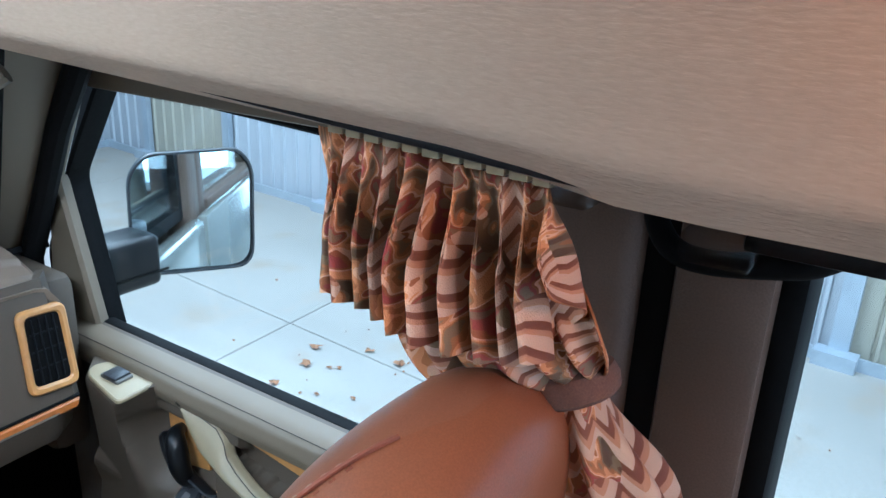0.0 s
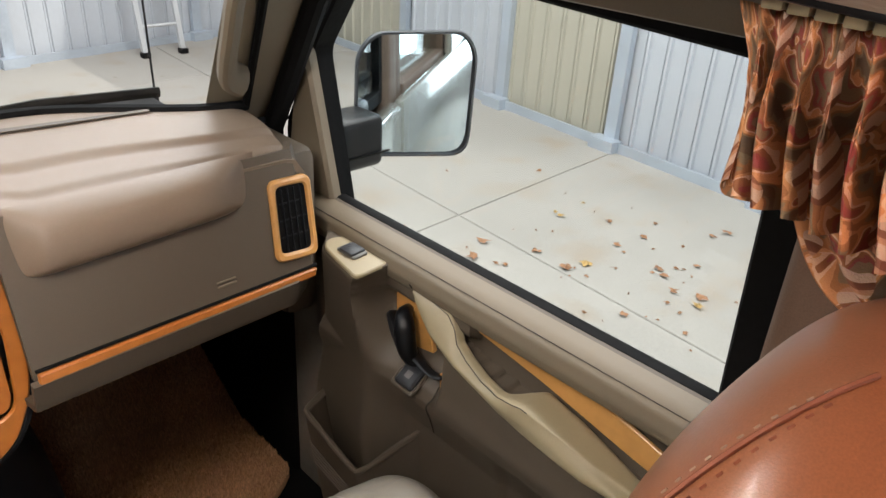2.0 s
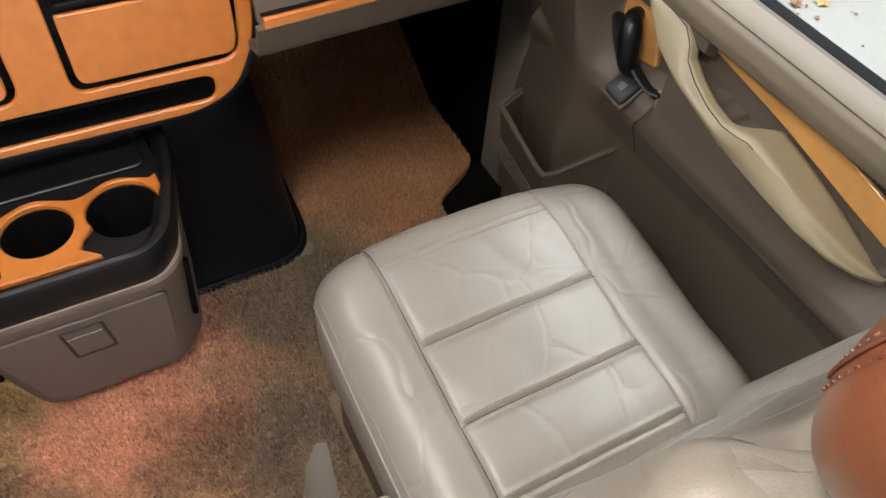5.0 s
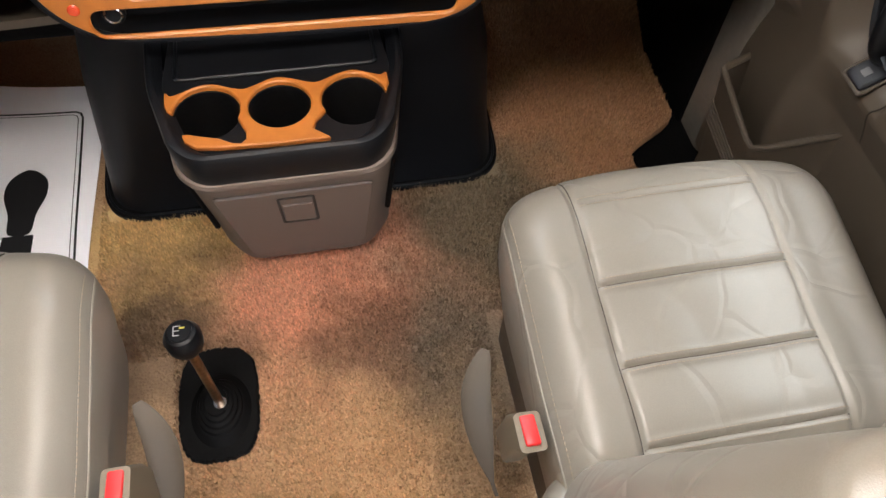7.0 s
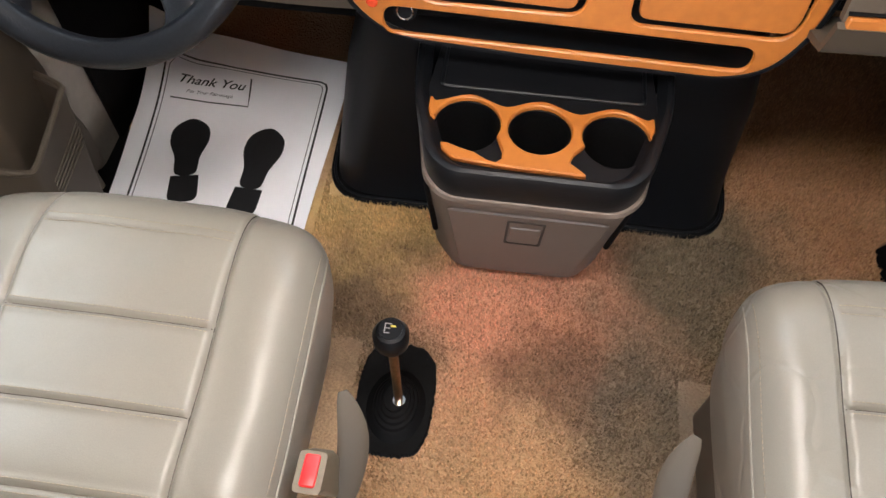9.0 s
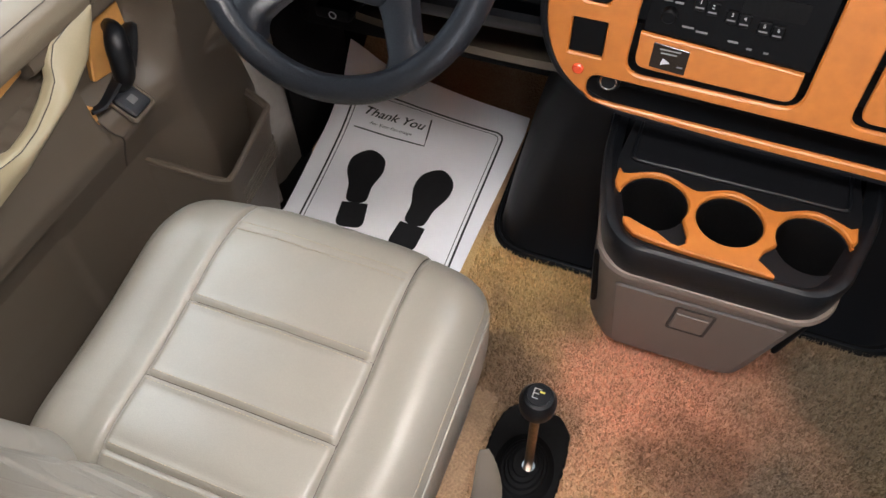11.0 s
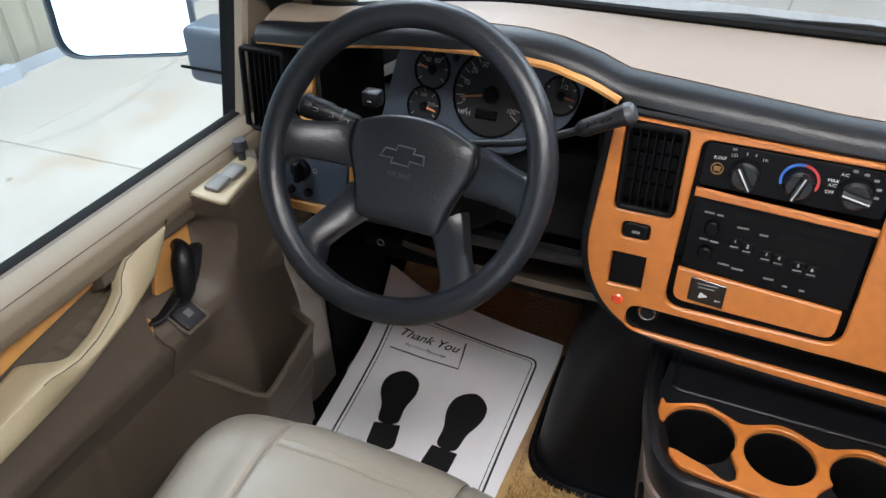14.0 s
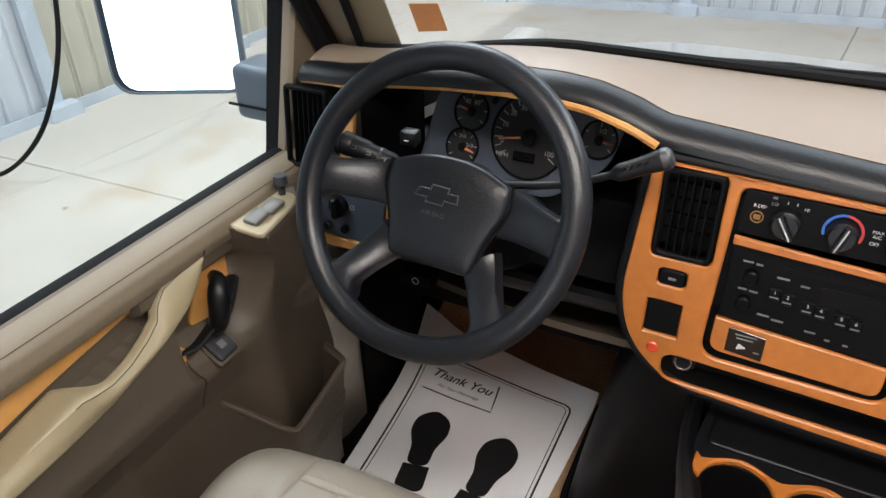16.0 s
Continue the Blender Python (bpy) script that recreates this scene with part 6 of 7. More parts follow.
def console():
    c = thing("centre_console", (0.012, 0.12, 0.0), "beige console bin with three cup holders", "console")
    cx = 0.013

    def shell(z, w, y0):
        p = rounded([(cx - w * 0.77, y0), (cx + w * 0.77, y0), (cx + w * 0.97, y0 + 0.030), (cx + w * 1.12, max(0.17, y0 + 0.06)), (cx + w * 1.17, 0.32), (cx - w * 1.17, 0.32), (cx - w * 1.12, max(0.17, y0 + 0.06)), (cx - w * 0.97, y0 + 0.030)], [0.03, 0.03, 0.04, 0.03, 0.01, 0.01, 0.03, 0.04], 7)
        return [Vector((q.x, q.y, z)) for q in p]
    body = loft([shell(0.008, 0.122, 0.164), shell(0.014, 0.132, 0.152), shell(0.030, 0.138, 0.143), shell(0.20, 0.146, 0.091), shell(0.345, 0.152, 0.044), shell(0.372, 0.155, 0.028), shell(0.386, 0.1565, 0.021), shell(0.393, 0.155, 0.022), shell(0.396, 0.150, 0.030)], caps=False)
    part("bin", body, CONSOLE_TAUPE, c, "beige moulded bin")

    def fr(u, v, d):
        return Vector((u, 0.1445 - (0.102 / 0.32) * (v - 0.03) - d, v))
    part("bin_door", plate(fr, rounded([(cx - 0.102, 0.050), (cx + 0.102, 0.050), (cx + 0.117, 0.338), (cx - 0.117, 0.338)], [0.035, 0.035, 0.012, 0.012]), (), 0.0040, 0.003), CONSOLE_TAUPE, c, "beige pull-out bin front")
    for s in (-1, 1):
        part("side_groove", tube([Vector((cx + s * 0.1520, 0.090, 0.335)), Vector((cx + s * 0.1450, 0.138, 0.15))], 0.0050, 8), RUBBER, c)
    latch = part("latch", plate(fr, rounded([(cx - 0.029, 0.212), (cx + 0.029, 0.212), (cx + 0.028, 0.318), (cx - 0.028, 0.318)], 0.006), [rounded([(cx - 0.025, 0.218), (cx + 0.025, 0.218), (cx + 0.024, 0.314), (cx - 0.024, 0.314)], 0.003)], 0.0062, 0.001), SEAM, c, "dark-edged taupe finger latch")
    part("latch_face", plate(fr, rounded([(cx - 0.0245, 0.219), (cx + 0.0245, 0.219), (cx + 0.0235, 0.290), (cx - 0.0235, 0.290)], 0.003), (), 0.0060, 0.002), CONSOLE_TAUPE, latch)

    def rim(k, z, dy=0.0):
        y0 = 0.024 + k + dy
        p = rounded([(cx - 0.116 + k * 0.5, y0), (cx + 0.116 - k * 0.5, y0), (cx + 0.146 - k, y0 + 0.030), (cx + 0.178 - k, 0.17), (cx + 0.186 - k, 0.30), (cx - 0.186 + k, 0.30), (cx - 0.178 + k, 0.17), (cx - 0.146 + k, y0 + 0.030)], [0.03, 0.03, 0.04, 0.03, 0.01, 0.01, 0.03, 0.04], 7)
        return [Vector((q.x, q.y, z)) for q in p]
    top = loft([rim(0.003, 0.388, 0.0), rim(0.0, 0.394, 0.0), rim(-0.003, 0.441), rim(-0.001, 0.4475), rim(0.004, 0.4495), rim(0.008, 0.4485), rim(0.011, 0.445), rim(0.020, 0.434)], caps=False)
    part("holder_rim", top, BLACK_SOFT, c, "black soft rim")
    cups = [(-0.085, 0.112, 0.0445), (0.013, 0.111, 0.0425), (0.115, 0.110, 0.0445)]
    floor_o = rounded([(cx - 0.140, 0.032), (cx + 0.140, 0.032), (cx + 0.162, 0.17), (cx + 0.150, 0.30), (cx - 0.150, 0.30), (cx - 0.162, 0.17)], [0.05, 0.05, 0.03, 0.01, 0.01, 0.03])
    part("holder_deck", plate(lambda u, v, d: Vector((u, v, 0.430 + d)), floor_o, [circle(x, y, r) for x, y, r in cups], 0.008, 0.001), BLACK, c, "black cup holder deck")
    for x, y, r in cups:
        rings = [[Vector((p.x, p.y, z)) for p in circle(x, y, rr)] for z, rr in ((0.438, r), (0.34, r * 0.9), (0.33, r * 0.85))]
        cup = loft(rings, caps=False)
        cup.faces.new([v for v in cup.verts if abs(v.co.z - 0.33) < 1e-5])
        part("cup_well", cup, RUBBER, c, "black cup well")
    wave = [(-0.141, 0.153)]
    for k in range(1, 40):
        x = -0.141 + 0.306 * k / 40
        near = min(abs(x - q[0]) for q in cups)
        wave.append((x, 0.146 + 0.018 * smoothstep(0.055, 0.0, near)))
    wave += [(0.166, 0.152), (0.167, 0.130), (0.160, 0.116)]
    lower = [(0.076, 0.039), (-0.02, 0.041), (-0.07, 0.044), (-0.098, 0.048), (-0.114, 0.061), (-0.117, 0.072)]
    left = [(-0.137, 0.118), (-0.141, 0.130)]
    def cutround(q, r, a0, a1, n=14):
        return [(q[0] + r * math.cos(radians(a0 + (a1 - a0) * k / n)), q[1] + r * math.sin(radians(a0 + (a1 - a0) * k / n))) for k in range(n + 1)]
    right_cut = cutround(cups[2], 0.0455, 5, 205)
    left_cut = cutround(cups[0], 0.0455, 325, 180 - 5)[::1]
    out = wave + right_cut + [(0.060, 0.075), (0.055, 0.060)] + lower + [(-0.108, 0.0725), (-0.092, 0.0668), (-0.070, 0.0605), (-0.052, 0.0495), (-0.041, 0.0475), (-0.034, 0.054), (-0.034, 0.068)] + cutround(cups[0], 0.0455, -25, 175) + left
    part("wood_plate", plate(lambda u, v, d: Vector((u, v, 0.4395 + d)), [Vector(p) for p in out], [circle(0.013, 0.111, 0.0432)], 0.008, 0.002), WOOD, c, "orange lacquered wood plate round the cups")
    part("back_tray", plate(lambda u, v, d: Vector((u, v, 0.436 + d)), rect(cx - 0.145, cx + 0.145, 0.180, 0.29, 0.012), [rect(cx - 0.140, cx + 0.140, 0.184, 0.286, 0.010)], 0.008, 0.003), BLACK_SOFT, c)


console()


def transfer_lever():
    t = thing("transfer_lever", (-0.16, -0.115, 0.0), "floor shift lever with a black knob and rubber boot", "shift lever")
    rng = random.Random(2)
    o = []
    for k in range(150):
        a = 2 * math.pi * k / 150
        ca, sa = math.cos(a), math.sin(a)
        q = 1.0 / (abs(ca) ** 3.2 + abs(sa) ** 3.2) ** (1 / 3.2)
        q += rng.uniform(-0.02, 0.02)
        o.append(Vector((-0.164 + 0.065 * q * ca, -0.120 + 0.100 * q * sa)))
    part("boot_base", plate(lambda u, v, d: Vector((u, v, 0.004 + d)), o, (), 0.010, 0.003), RUBBER, t, "black rubber boot base")
    rings = []
    for k in range(6):
        for z, q in ((0.012 + 0.007 * k, 1.0), (0.017 + 0.007 * k, 0.94)):
            r = (0.053 - 0.0066 * k) * q
            rings.append([Vector((-0.160 + r * 0.95 * math.cos(a), -0.135 + r * 1.25 * math.sin(a), z)) for a in [2 * math.pi * j / 28 for j in range(28)]])
    part("boot", loft(rings), RUBBER, t, "black rubber bellows boot")
    part("rod", tube([(-0.152, -0.143, 0.04), (-0.155, -0.138, 0.27)], 0.007, 12), BRASS, t, "worn steel rod")
    part("collar", tube([(-0.152, -0.143, 0.045), (-0.152, -0.1425, 0.062)], 0.0105, 14), CHROME, t, "chrome collar")
    kb = part("knob", tube([(-0.155, -0.138, z) for z in (0.245, 0.250, 0.265, 0.285, 0.296, 0.300)], lambda q: (0.011, 0.018, 0.0245, 0.0255, 0.020, 0.012)[round(q * 5)], 24), BLACK, t, "black knob with a yellow shift pattern")
    part("knob_face", plate(lambda u, v, d: Vector((u, v, 0.2995 + d)), circle(-0.155, -0.138, 0.016), (), 0.002, 0.0005), BLACK, kb)
    for a, b_, c_, d_ in ((-0.163, -0.162, -0.145, -0.130), (-0.162, -0.153, -0.1310, -0.1302), (-0.162, -0.155, -0.1378, -0.1370), (-0.162, -0.155, -0.1448, -0.1440)):
        part("pattern_bar", plate(lambda u, v, d: Vector((u, v, 0.3015 + d)), rect(a, b_, c_, d_, 0.0002), (), 0.0006, 0.0001), WHITE_INK, kb)
    part("pattern_bar", plate(lambda u, v, d: Vector((u, v, 0.3015 + d)), rect(-0.155, -0.148, -0.1350, -0.1325, 0.0002), (), 0.0006, 0.0001), YELLOW, kb)


transfer_lever()


# ---- paper floor mat ----
def paper_mat():
    m = thing("paper_floor_mat", (-0.6, 0.4, 0.01), "white paper floor mat printed with two black soles", "paper mat")
    A, B, C, D = Vector((-0.395, 0.150)), Vector((-0.388, 0.632)), Vector((-0.845, 0.675)), Vector((-0.79, 0.150))

    def at(x, y, d=0.0):
        return Vector((x, y, 0.013 + d + 0.05 * smoothstep(-0.72, -0.86, x) * smoothstep(0.45, 0.68, y) + 0.0025 * math.sin(x * 21) * math.sin(y * 17) + 0.62 * max(0.0, y - 0.60)))

    def f(u, v):
        p = A.lerp(D, u).lerp(B.lerp(C, u), v)
        return at(p.x, p.y)
    part("paper", sheet(f, 40, 40, 0.0015), PAPER, m, "white creased paper")
    to = lambda u, v, d: at(u, v, 0.0016 + d)

    def line(pts, w, name="printed_line"):
        part(name, tube([at(x, y, 0.0018) for x, y in pts], w, 4, flat=0.3), INK, m)
    fine = lambda pts: [(p.x, p.y) for p in curve_through([(x, y, 0) for x, y in pts], 8)]
    line(fine([(-0.417, 0.15), (-0.424, 0.35), (-0.431, 0.565)]) + [(-0.436, 0.578), (-0.448, 0.584)] + fine([(-0.46, 0.585), (-0.62, 0.598), (-0.785, 0.612)]) + [(-0.797, 0.610), (-0.802, 0.60)] + fine([(-0.798, 0.58), (-0.775, 0.4), (-0.752, 0.16)]), 0.0022)
    line(fine([(-0.426, 0.15), (-0.433, 0.35), (-0.440, 0.562)]) + [(-0.444, 0.572), (-0.452, 0.576)] + fine([(-0.46, 0.577), (-0.62, 0.590), (-0.78, 0.604)]) + fine([(-0.789, 0.58), (-0.766, 0.4), (-0.743, 0.16)]), 0.0008)
    for cx, cy, turn in ((-0.672, 0.335, 12), (-0.525, 0.325, -2)):
        rot = Matrix.Rotation(radians(turn), 2)
        sole = curve_through([(0.0, 0.108, 0), (0.034, 0.085, 0), (0.040, 0.045, 0), (0.026, 0.0, 0), (0.019, -0.045, 0), (-0.019, -0.045, 0), (-0.026, 0.0, 0), (-0.040, 0.045, 0), (-0.034, 0.085, 0)], 6, closed=True)
        part("printed_sole", plate(to, [Vector((cx, cy)) + rot @ Vector((p.x, p.y)) for p in sole], (), 0.0006, 0.0002), INK, m, "black printed sole")
        heel = rounded([(-0.028, -0.050), (0.028, -0.050), (0.030, -0.115), (-0.030, -0.115)], [0.002, 0.002, 0.02, 0.02])
        part("printed_heel", plate(to, [Vector((cx, cy)) + rot @ p for p in heel], (), 0.0006, 0.0002), INK, m, "black printed heel")
    lay = lambda dx, dy: (lambda u, v, d: at(-0.682 + dx + u * 0.998 - v * 0.1, 0.536 + dy + v - u * 0.03, 0.0016 + d))
    letters("Thank You", 0.0345, lay(-0.006, 0.012), INK, m, shear=0.35, bold=0.0004)
    letters("For Your Patronage", 0.013, lay(0.000, -0.020), INK, m, shear=0.3)
    line([(-0.762, 0.494), (-0.675, 0.492), (-0.588, 0.489), (-0.595, 0.53), (-0.603, 0.572)], 0.0018, "label_line")


paper_mat()


# ---- seats ----
def bucket_seat(side):
    s = side
    seat = thing("bucket_seat", (s * 0.487, -0.25, 0.0), ("beige leather front passenger bucket seat with creased cushion" if s > 0 else "beige leather driver's bucket seat with stitched panels"), "seat", "front seats")
    cx, half, seam_in, seam_out = (0.5165, 0.2585, 0.372, 0.624) if s > 0 else (0.482, 0.272, 0.342, 0.600)

    def cushion(u, v):
        a, b = 2 * u - 1, 2 * v - 1
        # b = 1 at the front edge
        ea, eb = abs(a) ** 5, abs(b) ** 7
        k = max(0.0, (1 - ea) * (1 - eb)) ** 0.42
        x = cx + half * (a - 0.03 * a ** 3) * (1 - 0.10 * max(0, b) ** 4 * abs(a) ** 2)
        y = -0.242 + 0.242 * b - 0.035 * max(0.0, b) ** 3 * a * a
        z = 0.20 + 0.213 * k
        x += 0.030 * max(0.0, -a) * smoothstep(0.75, 0.0, k)
        y -= 0.03 * max(0.0, b) * smoothstep(0.75, 0.0, k)
        if k > 0.5:
            z += 0.025 * smoothstep(0.55, 0.85, abs(a)) * (1 - 0.6 * smoothstep(0.3, 0.9, b)) - 0.010 * smoothstep(0.2, -0.6, b) + 0.022 * bell(b - 0.55, 0.45)
            sx = (x - seam_in, x - seam_out)
            z -= 0.007 * max(bell(sx[0], 0.0034), bell(sx[1], 0.0034)) * (k > 0.6)
            inner = smoothstep(seam_in, seam_in + 0.006, x) * (1 - smoothstep(seam_out - 0.006, seam_out, x))
            for ys in (-0.103, -0.222, -0.326, -0.42):
                z += inner * ((0.0022 * bell(abs(y - ys) - 0.006, 0.0036) - 0.0036 * bell(y - ys, 0.0022)) if ys < -0.15 else -0.0016 * bell(y - ys, 0.003))
            z += inner * 0.0012 * math.cos((y + 0.16) * 2 * math.pi / 0.112)
            z += 0.0022 * noise.noise(Vector((x * 14 * s, y * 14, 3.0))) + (0.0030 if s > 0 else 0.0018) * abs(noise.noise(Vector((x * 9 + 4 * s, y * 9 + x * 7, 7.0))))
        return Vector((x, y, z))
    hide = LEATHER if s > 0 else LEATHER_SMOOTH
    part("cushion", sheet(cushion, 150, 150), hide, seat, "creased beige leather cushion", side=s, sharp=80)

    def onto(x, y):
        # lift a seam line onto the cushion
        best = cushion((x - cx) / half / 2 + 0.5, (y + 0.242) / 0.242 / 2 + 0.5)
        return Vector((best.x, best.y, best.z + 0.0012))
    for ys in (-0.103, -0.222, -0.326, -0.42):
        for off in (-0.0065, 0.0065):
            for k in range(48):
                x = seam_in + 0.006 + 0.0051 * k
                part("stitch", tube([onto(x, ys + off), onto(x + 0.0034, ys + off)], 0.0006, 4), STITCH, seat, side=s)
    edge = cx - half + 0.020
    part("piping", tube([onto(edge, -0.44 + 0.38 * k / 40) for k in range(41)], 0.0016, 6), hide, seat, side=s)
    for k in range(56):
        y = -0.44 + 0.0066 * k
        part("edge_stitch", tube([onto(edge + 0.009, y), onto(edge + 0.009, y + 0.0042)], 0.0006, 4), STITCH, seat, side=s)
    for xs in (seam_in, seam_out):
        part("seam", tube([onto(xs, -0.44 + 0.40 * k / 40) - Vector((0, 0, 0.0012)) for k in range(41)], 0.0009, 5), SEAM, seat, "dark seam", side=s)
    for ys in (-0.222, -0.326, -0.42):
        part("seam", tube([onto(seam_in + 0.002 + (seam_out - seam_in - 0.004) * k / 24, ys) - Vector((0, 0, 0.0012)) for k in range(25)], 0.0009, 5), SEAM, seat, "dark seam", side=s)
    part("seat_base", rbox(0.325, 0.70, -0.50, -0.08, 0.05, 0.25, 0.03, 3), BLACK, seat, "black seat base", side=s)
    part("pedestal", rbox(0.33, 0.65, -0.48, -0.10, 0.0, 0.10, 0.02, 2), RUBBER, seat, side=s)
    part("side_skirt", rbox(0.300, 0.330, -0.50, -0.12, 0.10, 0.24, 0.010, 3), TRIM_DARK, seat, side=s)

    # backrest, leaning back
    lean = radians(14)
    base = Vector((cx, -0.500, 0.36))
    up = Vector((0, -math.sin(lean), math.cos(lean)))
    fw = Vector((0, math.cos(lean), math.sin(lean)))

    def back(u, v):
        # u round the section, v up
        a = 2 * math.pi * u
        h = 0.50 * v
        wide = 0.255 - 0.035 * v ** 3 - 0.10 * smoothstep(0.9, 1.0, v) ** 2
        thick = 0.075 - 0.02 * v - 0.05 * smoothstep(0.88, 1.0, v) ** 2
        c, q = math.cos(a), math.sin(a)
        x = wide * math.copysign(abs(c) ** 0.6, c)
        t = thick * math.copysign(abs(q) ** 0.7, q)
        if q > 0:
            t += 0.022 * smoothstep(0.50, 0.78, abs(x) / wide) * (1 - abs(c) ** 8) - 0.012 * (1 - abs(x / wide))
            t -= 0.016 * bell(abs(x) - 0.132, 0.009)
            t -= 0.007 * (abs(x) < 0.132) * bell((h % 0.14) - 0.07, 0.007)
        t += 0.002 * noise.noise(Vector((x * 10, h * 10, 5.0 * s)))
        return base + Vector((x, 0, 0)) + up * h + fw * t
    bm = sheet(back, 96, 60)
    bmesh.ops.remove_doubles(bm, verts=bm.verts, dist=1e-5)
    part("backrest", bm, LEATHER, seat, "beige leather backrest", side=s, sharp=80)

    part("side_bolster", rbox(0.262, 0.352, -0.585, -0.410, 0.10, 0.342, 0.040, 6), LEATHER, seat, "padded beige lower side bolster", side=s, sharp=80)
    part("bolster_piping", tube(curve_through([(0.330, -0.420, 0.20), (0.336, -0.404, 0.30), (0.345, -0.430, 0.352), (0.352, -0.50, 0.372), (0.356, -0.56, 0.376)], 6), 0.0030, 8), LEATHER, seat, side=s)

    hb = base + up * 0.50

    def head(u, v):
        a, b = 2 * math.pi * u, math.pi * (v - 0.5)
        c, q = math.cos(a), math.sin(a)
        r = math.cos(b) ** 0.75 if abs(math.cos(b)) > 1e-6 else 0.0
        x = 0.157 * r * math.copysign(abs(c) ** 0.8, c)
        t = (0.064 if q > 0 else 0.056) * r * math.copysign(abs(q) ** 0.8, q)
        h = 0.086 + 0.111 * math.sin(b) - 0.02 * (x / 0.157) ** 2
        return hb + Vector((x - 0.018, 0, 0)) + up * h + fw * (t + 0.020)
    bm = sheet(lambda u, v: head(0.385 + 0.615 * u, v), 48, 40)
    bmesh.ops.remove_doubles(bm, verts=bm.verts, dist=1e-5)
    hr = part("head_restraint", bm, LEATHER_BACK, seat, "brown leather head restraint with stitched seam", side=s, sharp=80)
    bm = sheet(lambda u, v: head(0.385 * u, v), 36, 40)
    bmesh.ops.remove_doubles(bm, verts=bm.verts, dist=1e-5)
    part("front_panel", bm, LEATHER_FRONT, hr, "slightly greyer brown leather front panel", side=s, sharp=80)
    for uu in (0.385,):
        pts = []
        for k in range(30):
            q = head(uu, 0.34 + 0.60 * k / 29)
            pts.append(q + fw * 0.001 + up * 0.0006)
        part("seam", tube(pts, 0.0014, 6), STITCH_RED, hr, side=s)
    for k in range(26):
        v0 = 0.36 + 0.54 * k / 26
        a_, b_ = head(0.372, v0), head(0.372, v0 + 0.008)
        part("stitch", tube([a_ + fw * 0.0006, b_ + fw * 0.0006], 0.0006, 4), STITCH_TAN, hr, side=s)
        part("stitch", tube([head(0.400, v0) + fw * 0.0006, head(0.400, v0 + 0.008) + fw * 0.0006], 0.0008, 4), STITCH_RED, hr, side=s)
    # belt buckle on its stem
    bx, by, fx = (0.205, -0.320, -0.012) if s < 0 else (0.258, -0.334, 0.028)
    bk = part("belt_buckle", loft([[Vector((bx + p.x, by + p.y - 0.018 * k, 0.215 + z)) for p in rounded([(-0.016 * q, -0.024), (0.016 * q, -0.024), (0.016 * q, 0.024), (-0.016 * q, 0.024)], 0.007)] for k, (z, q) in enumerate(((0.0, 0.9), (0.10, 1.0), (0.148, 1.0)))]), TRIM, seat, "beige buckle with a red release button", side=s)
    part("release_button", rbox(-0.009, 0.009, -0.018, 0.020, 0, 0.008, 0.003, m=pose(bx, by - 0.036, 0.360, -6, 0, 0)), RED, bk, "red release button", side=s)
    flap = [Vector((fx + 0.205, -0.248, 0.34)), Vector((fx + 0.187, -0.29, 0.30)), Vector((fx + 0.193, -0.34, 0.22)), Vector((fx + 0.210, -0.38, 0.14))]
    part("belt_flap", tube(curve_through(flap, 5), lambda q: 0.003 + 0.017 * math.sin(math.pi * min(1, q * 1.1 + 0.05)), 12, flat=0.18), TRIM_DARK, seat, "beige plastic belt guide", side=s)


bucket_seat(1)
bucket_seat(-1)


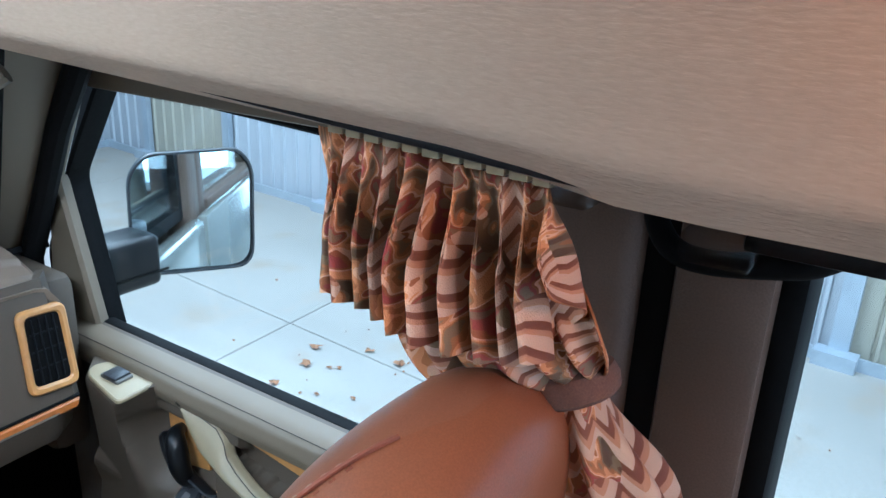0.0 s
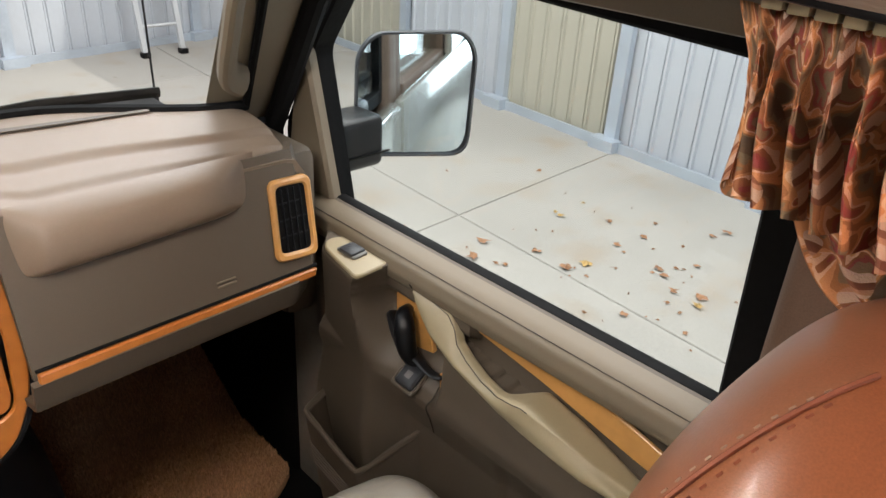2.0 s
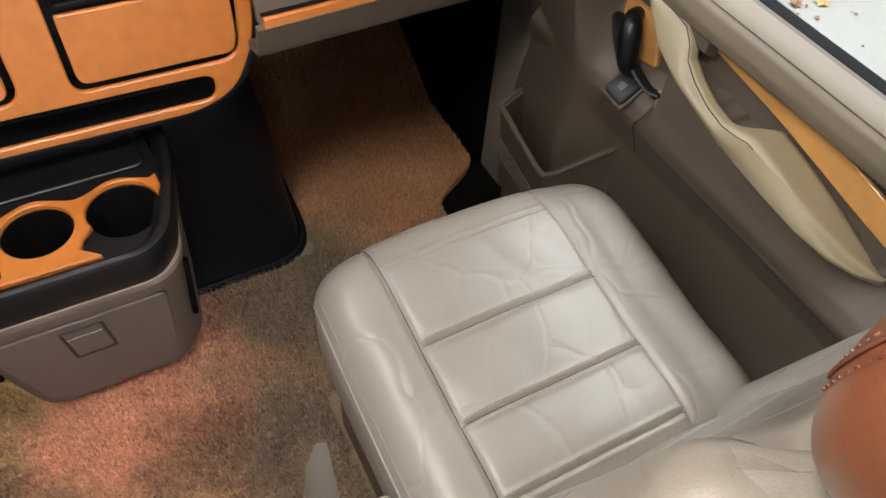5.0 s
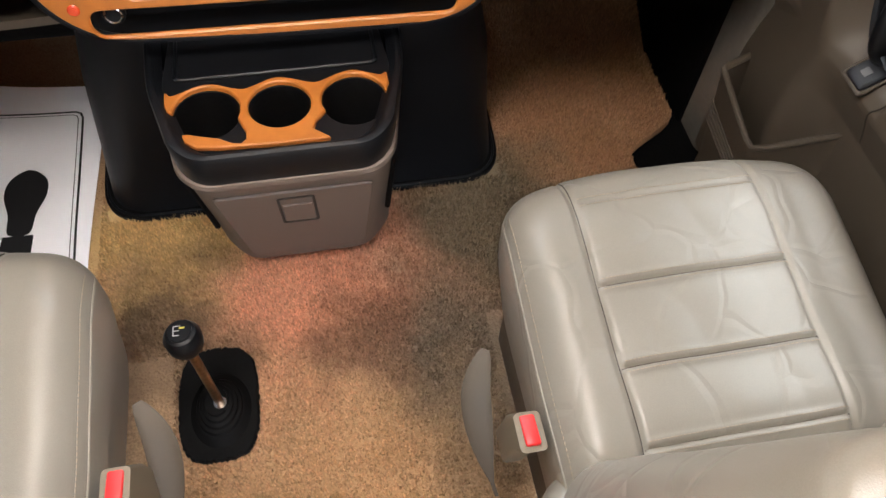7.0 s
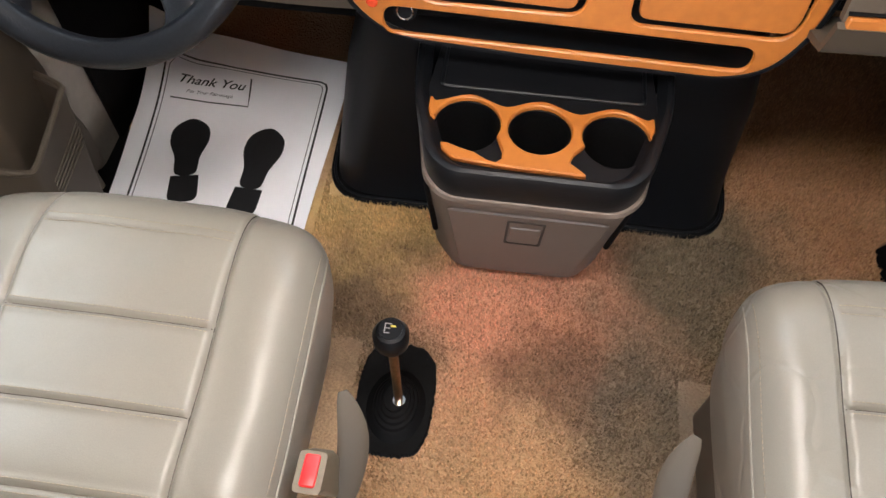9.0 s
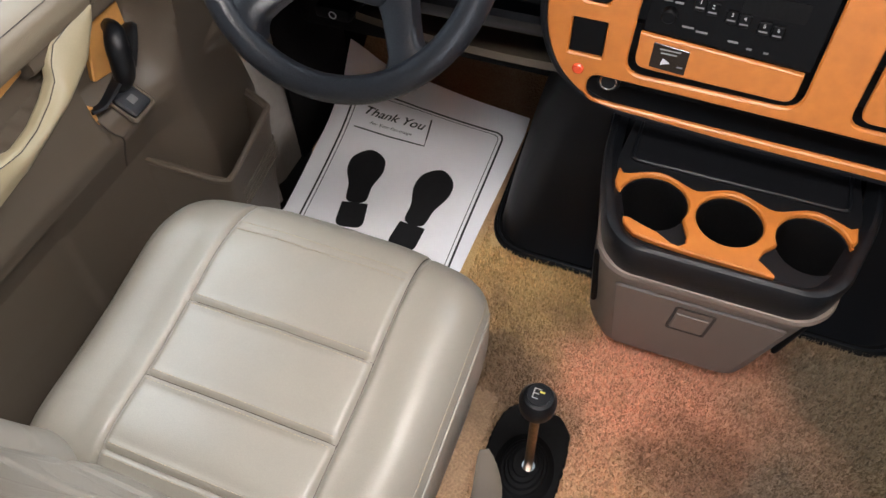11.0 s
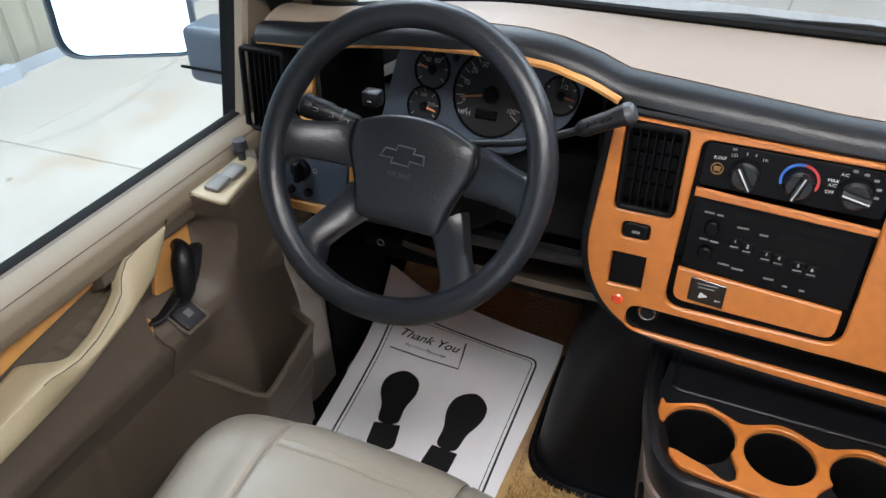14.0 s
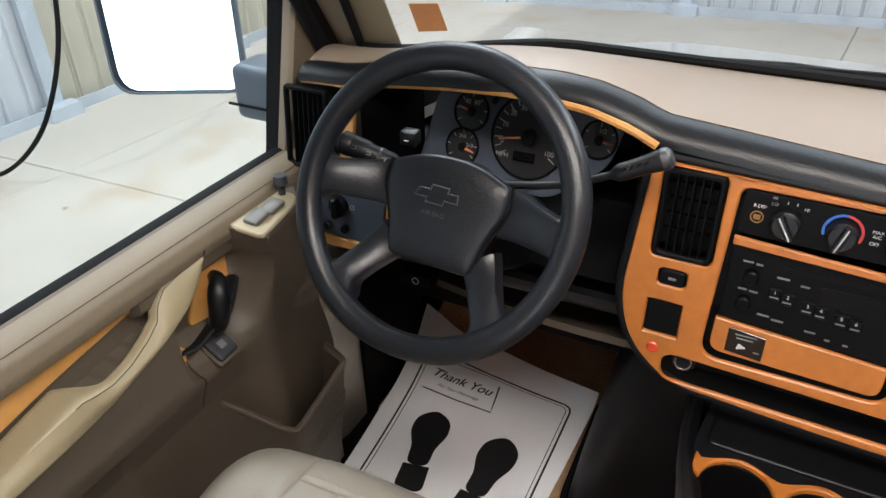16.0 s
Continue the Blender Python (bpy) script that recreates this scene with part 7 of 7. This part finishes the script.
# ---- curtain, rail, handle ----
def curtain():
    c = thing("curtain", (0.60, -0.55, 1.10), "gathered curtain of rust and brown printed cloth, tied back", "curtain")

    folds = 11

    def cloth(u, v):
        # u along the rail from the front, v down; pleats are pinched at the top and flare out into flutes
        hem_y = poly([(0.0, -0.530), (0.2, -0.556), (0.5, -0.606), (0.8, -0.656), (1.0, -0.686)], u)
        hem_z = poly([(0.0, 1.069), (0.2, 1.065), (0.5, 1.064), (0.78, 1.057), (0.92, 1.068), (1.0, 1.116)], u)
        y = (-0.500 - 0.158 * u) * (1 - v) + hem_y * v
        z = (1.157 - 0.011 * u) * (1 - v) + hem_z * v
        ph = u * folds * math.pi + 0.5 * math.sin(7 * u) + 0.15 * math.sin(3 * v + 5 * u)
        c = math.cos(2 * ph)
        wave = 2.0 * (0.5 + 0.5 * c) ** 1.8 - 1.0
        amp = (0.006 + 0.024 * smoothstep(0.0, 0.65, v)) * (0.8 + 0.3 * math.sin(11 * u + 2))
        if u < 0.14:
            amp *= smoothstep(0.02, 0.14, u)
            k = 1 - u / 0.14
            y += k * (-0.010 * math.sin(math.pi * v))
        x = 0.558 - amp * wave - 0.028 * v ** 0.8
        y += 0.0060 * math.sin(2 * ph) * smoothstep(0.1, 1.0, v)
        z += 0.0045 * wave * smoothstep(0.6, 1.0, v)
        return Vector((x, y, z))
    part("valance", sheet(cloth, 300, 30, 0.0012, uv=(0.62, 0.11), seen=(-1, 0, 0)), CURTAIN, c, side=1, sharp=80)

    def swag(u, v):
        # the curtain itself, drawn back in a sweep to its tie
        p0 = Vector((-0.530 - 0.128 * u, 1.104))
        p1 = Vector((-0.586 - 0.136 * u, 0.982 + 0.100 * u))
        p2 = Vector((-0.664 - 0.022 * u, 1.022 + 0.018 * u))
        p = p0 * (1 - v) ** 2 + p1 * (2 * v * (1 - v)) + p2 * v ** 2
        fold = math.cos(2 * math.pi * 6 * u + 1.5 * v + math.sin(5 * u))
        x = 0.582 - 0.030 * math.sin(math.pi * min(1.0, v * 1.05)) - 0.006 * fold * (0.5 + 0.5 * math.sin(math.pi * v))
        return Vector((x, p.x, p.y - 0.003 * fold * v))
    part("drape", sheet(swag, 140, 40, 0.0012, uv=(0.24, 0.16), seen=(-1, 0, 0)), CURTAIN, c, sharp=80)

    def tail(u, v):
        a = 2 * math.pi * u
        r = 0.013 + 0.016 * smoothstep(0, 0.16, v) + 0.012 * v
        f = 1 + 0.26 * math.sin(6 * a + 2 * v) * smoothstep(0, 0.12, v)
        return Vector((0.590 + r * f * math.cos(a), -0.672 - 0.030 * smoothstep(0, 0.2, v) - 0.02 * v + r * f * math.sin(a), 1.030 - 0.40 * v))
    part("tail", sheet(tail, 110, 50, uv=(0.24, 0.40)), CURTAIN_ROWS, c, sharp=80)
    ties = [Vector((0.586 + 0.020 * math.cos(a), -0.669 + 0.021 * math.sin(a), 1.028 - 0.010 * math.sin(a))) for a in [2 * math.pi * k / 32 for k in range(32)]]
    part("tie_band", tube(ties, 0.0050, 8, closed=True, flat=2.0), TIE_BROWN, c, "brown cloth tie")
    rail = thing("curtain_rail", (0.556, -0.55, 1.158), "dark curtain rail with pale glides under the headliner", "curtain rail")
    part("rail", rbox(0.540, 0.572, -0.69, 0.10, 1.160, 1.168, 0.003, m=Matrix.Translation((0, -0.555, 1.16)) @ Matrix.Rotation(0.061, 4, "X") @ Matrix.Translation((0, 0.555, -1.16))), BLACK, rail)
    for k in range(11):
        y = -0.520 - 0.0135 * k
        part("glide", rbox(0.550, 0.562, y - 0.0055, y + 0.0055, 1.1540, 1.160, 0.001, m=Matrix.Translation((0, 0, 0.061 * (y + 0.55)))), GLIDE, rail, "pale yellow plastic glide")
    part("end_stop", rbox(0.540, 0.566, -0.684, -0.662, 1.142, 1.158, 0.004), CLEAR, rail, "clear plastic end stop")
    rear = thing("curtain_rail", (0.66, -0.85, 1.10), "dark curtain rail with a clear end stop over the side window", "curtain rail")
    part("rail", rbox(0.650, 0.672, -1.6, -0.735, 1.105, 1.116, 0.003), BLACK, rear)
    part("end_stop", rbox(0.646, 0.670, -0.742, -0.700, 1.092, 1.112, 0.004), CLEAR, rear, "clear plastic end stop")


TIE_BROWN = surface("brown_cloth", (0.085, 0.038, 0.024), 0.85, vary=0.2, scale=40, grain=900, bump=0.3)
GLIDE = surface("yellowed_plastic", (0.26, 0.22, 0.13), 0.5, vary=0.08, bump=0)
curtain()


def pillar_handle():
    p = curve_through([(0.80, -0.640, 1.105), (0.765, -0.652, 1.082), (0.748, -0.672, 1.066), (0.742, -0.700, 1.064), (0.740, -0.740, 1.071), (0.742, -0.768, 1.079), (0.750, -0.788, 1.097), (0.775, -0.800, 1.13)], 6)
    solid("grab_handle", tube(p, 0.0095, 12), RUBBER, "black bent grab handle on the side door pillar", "grab handle")


pillar_handle()
# housing for the added cabin fill lamp, never in view
dome = thing("added_dome_lamp", (0.0, -0.36, 1.545), "added rectangular ceiling lamp, out of view", "ceiling lamp")
part("frame", rbox(-0.37, 0.37, -0.53, -0.19, 1.535, 1.556, 0.006), TRIM, dome)
reading = thing("reading_lamp", (0.42, -1.06, 1.27), "small amber reading lamp in the overhead", "reading lamp")
part("housing", rbox(0.385, 0.465, -1.10, -1.03, 1.245, 1.30, 0.01), TRIM, reading)
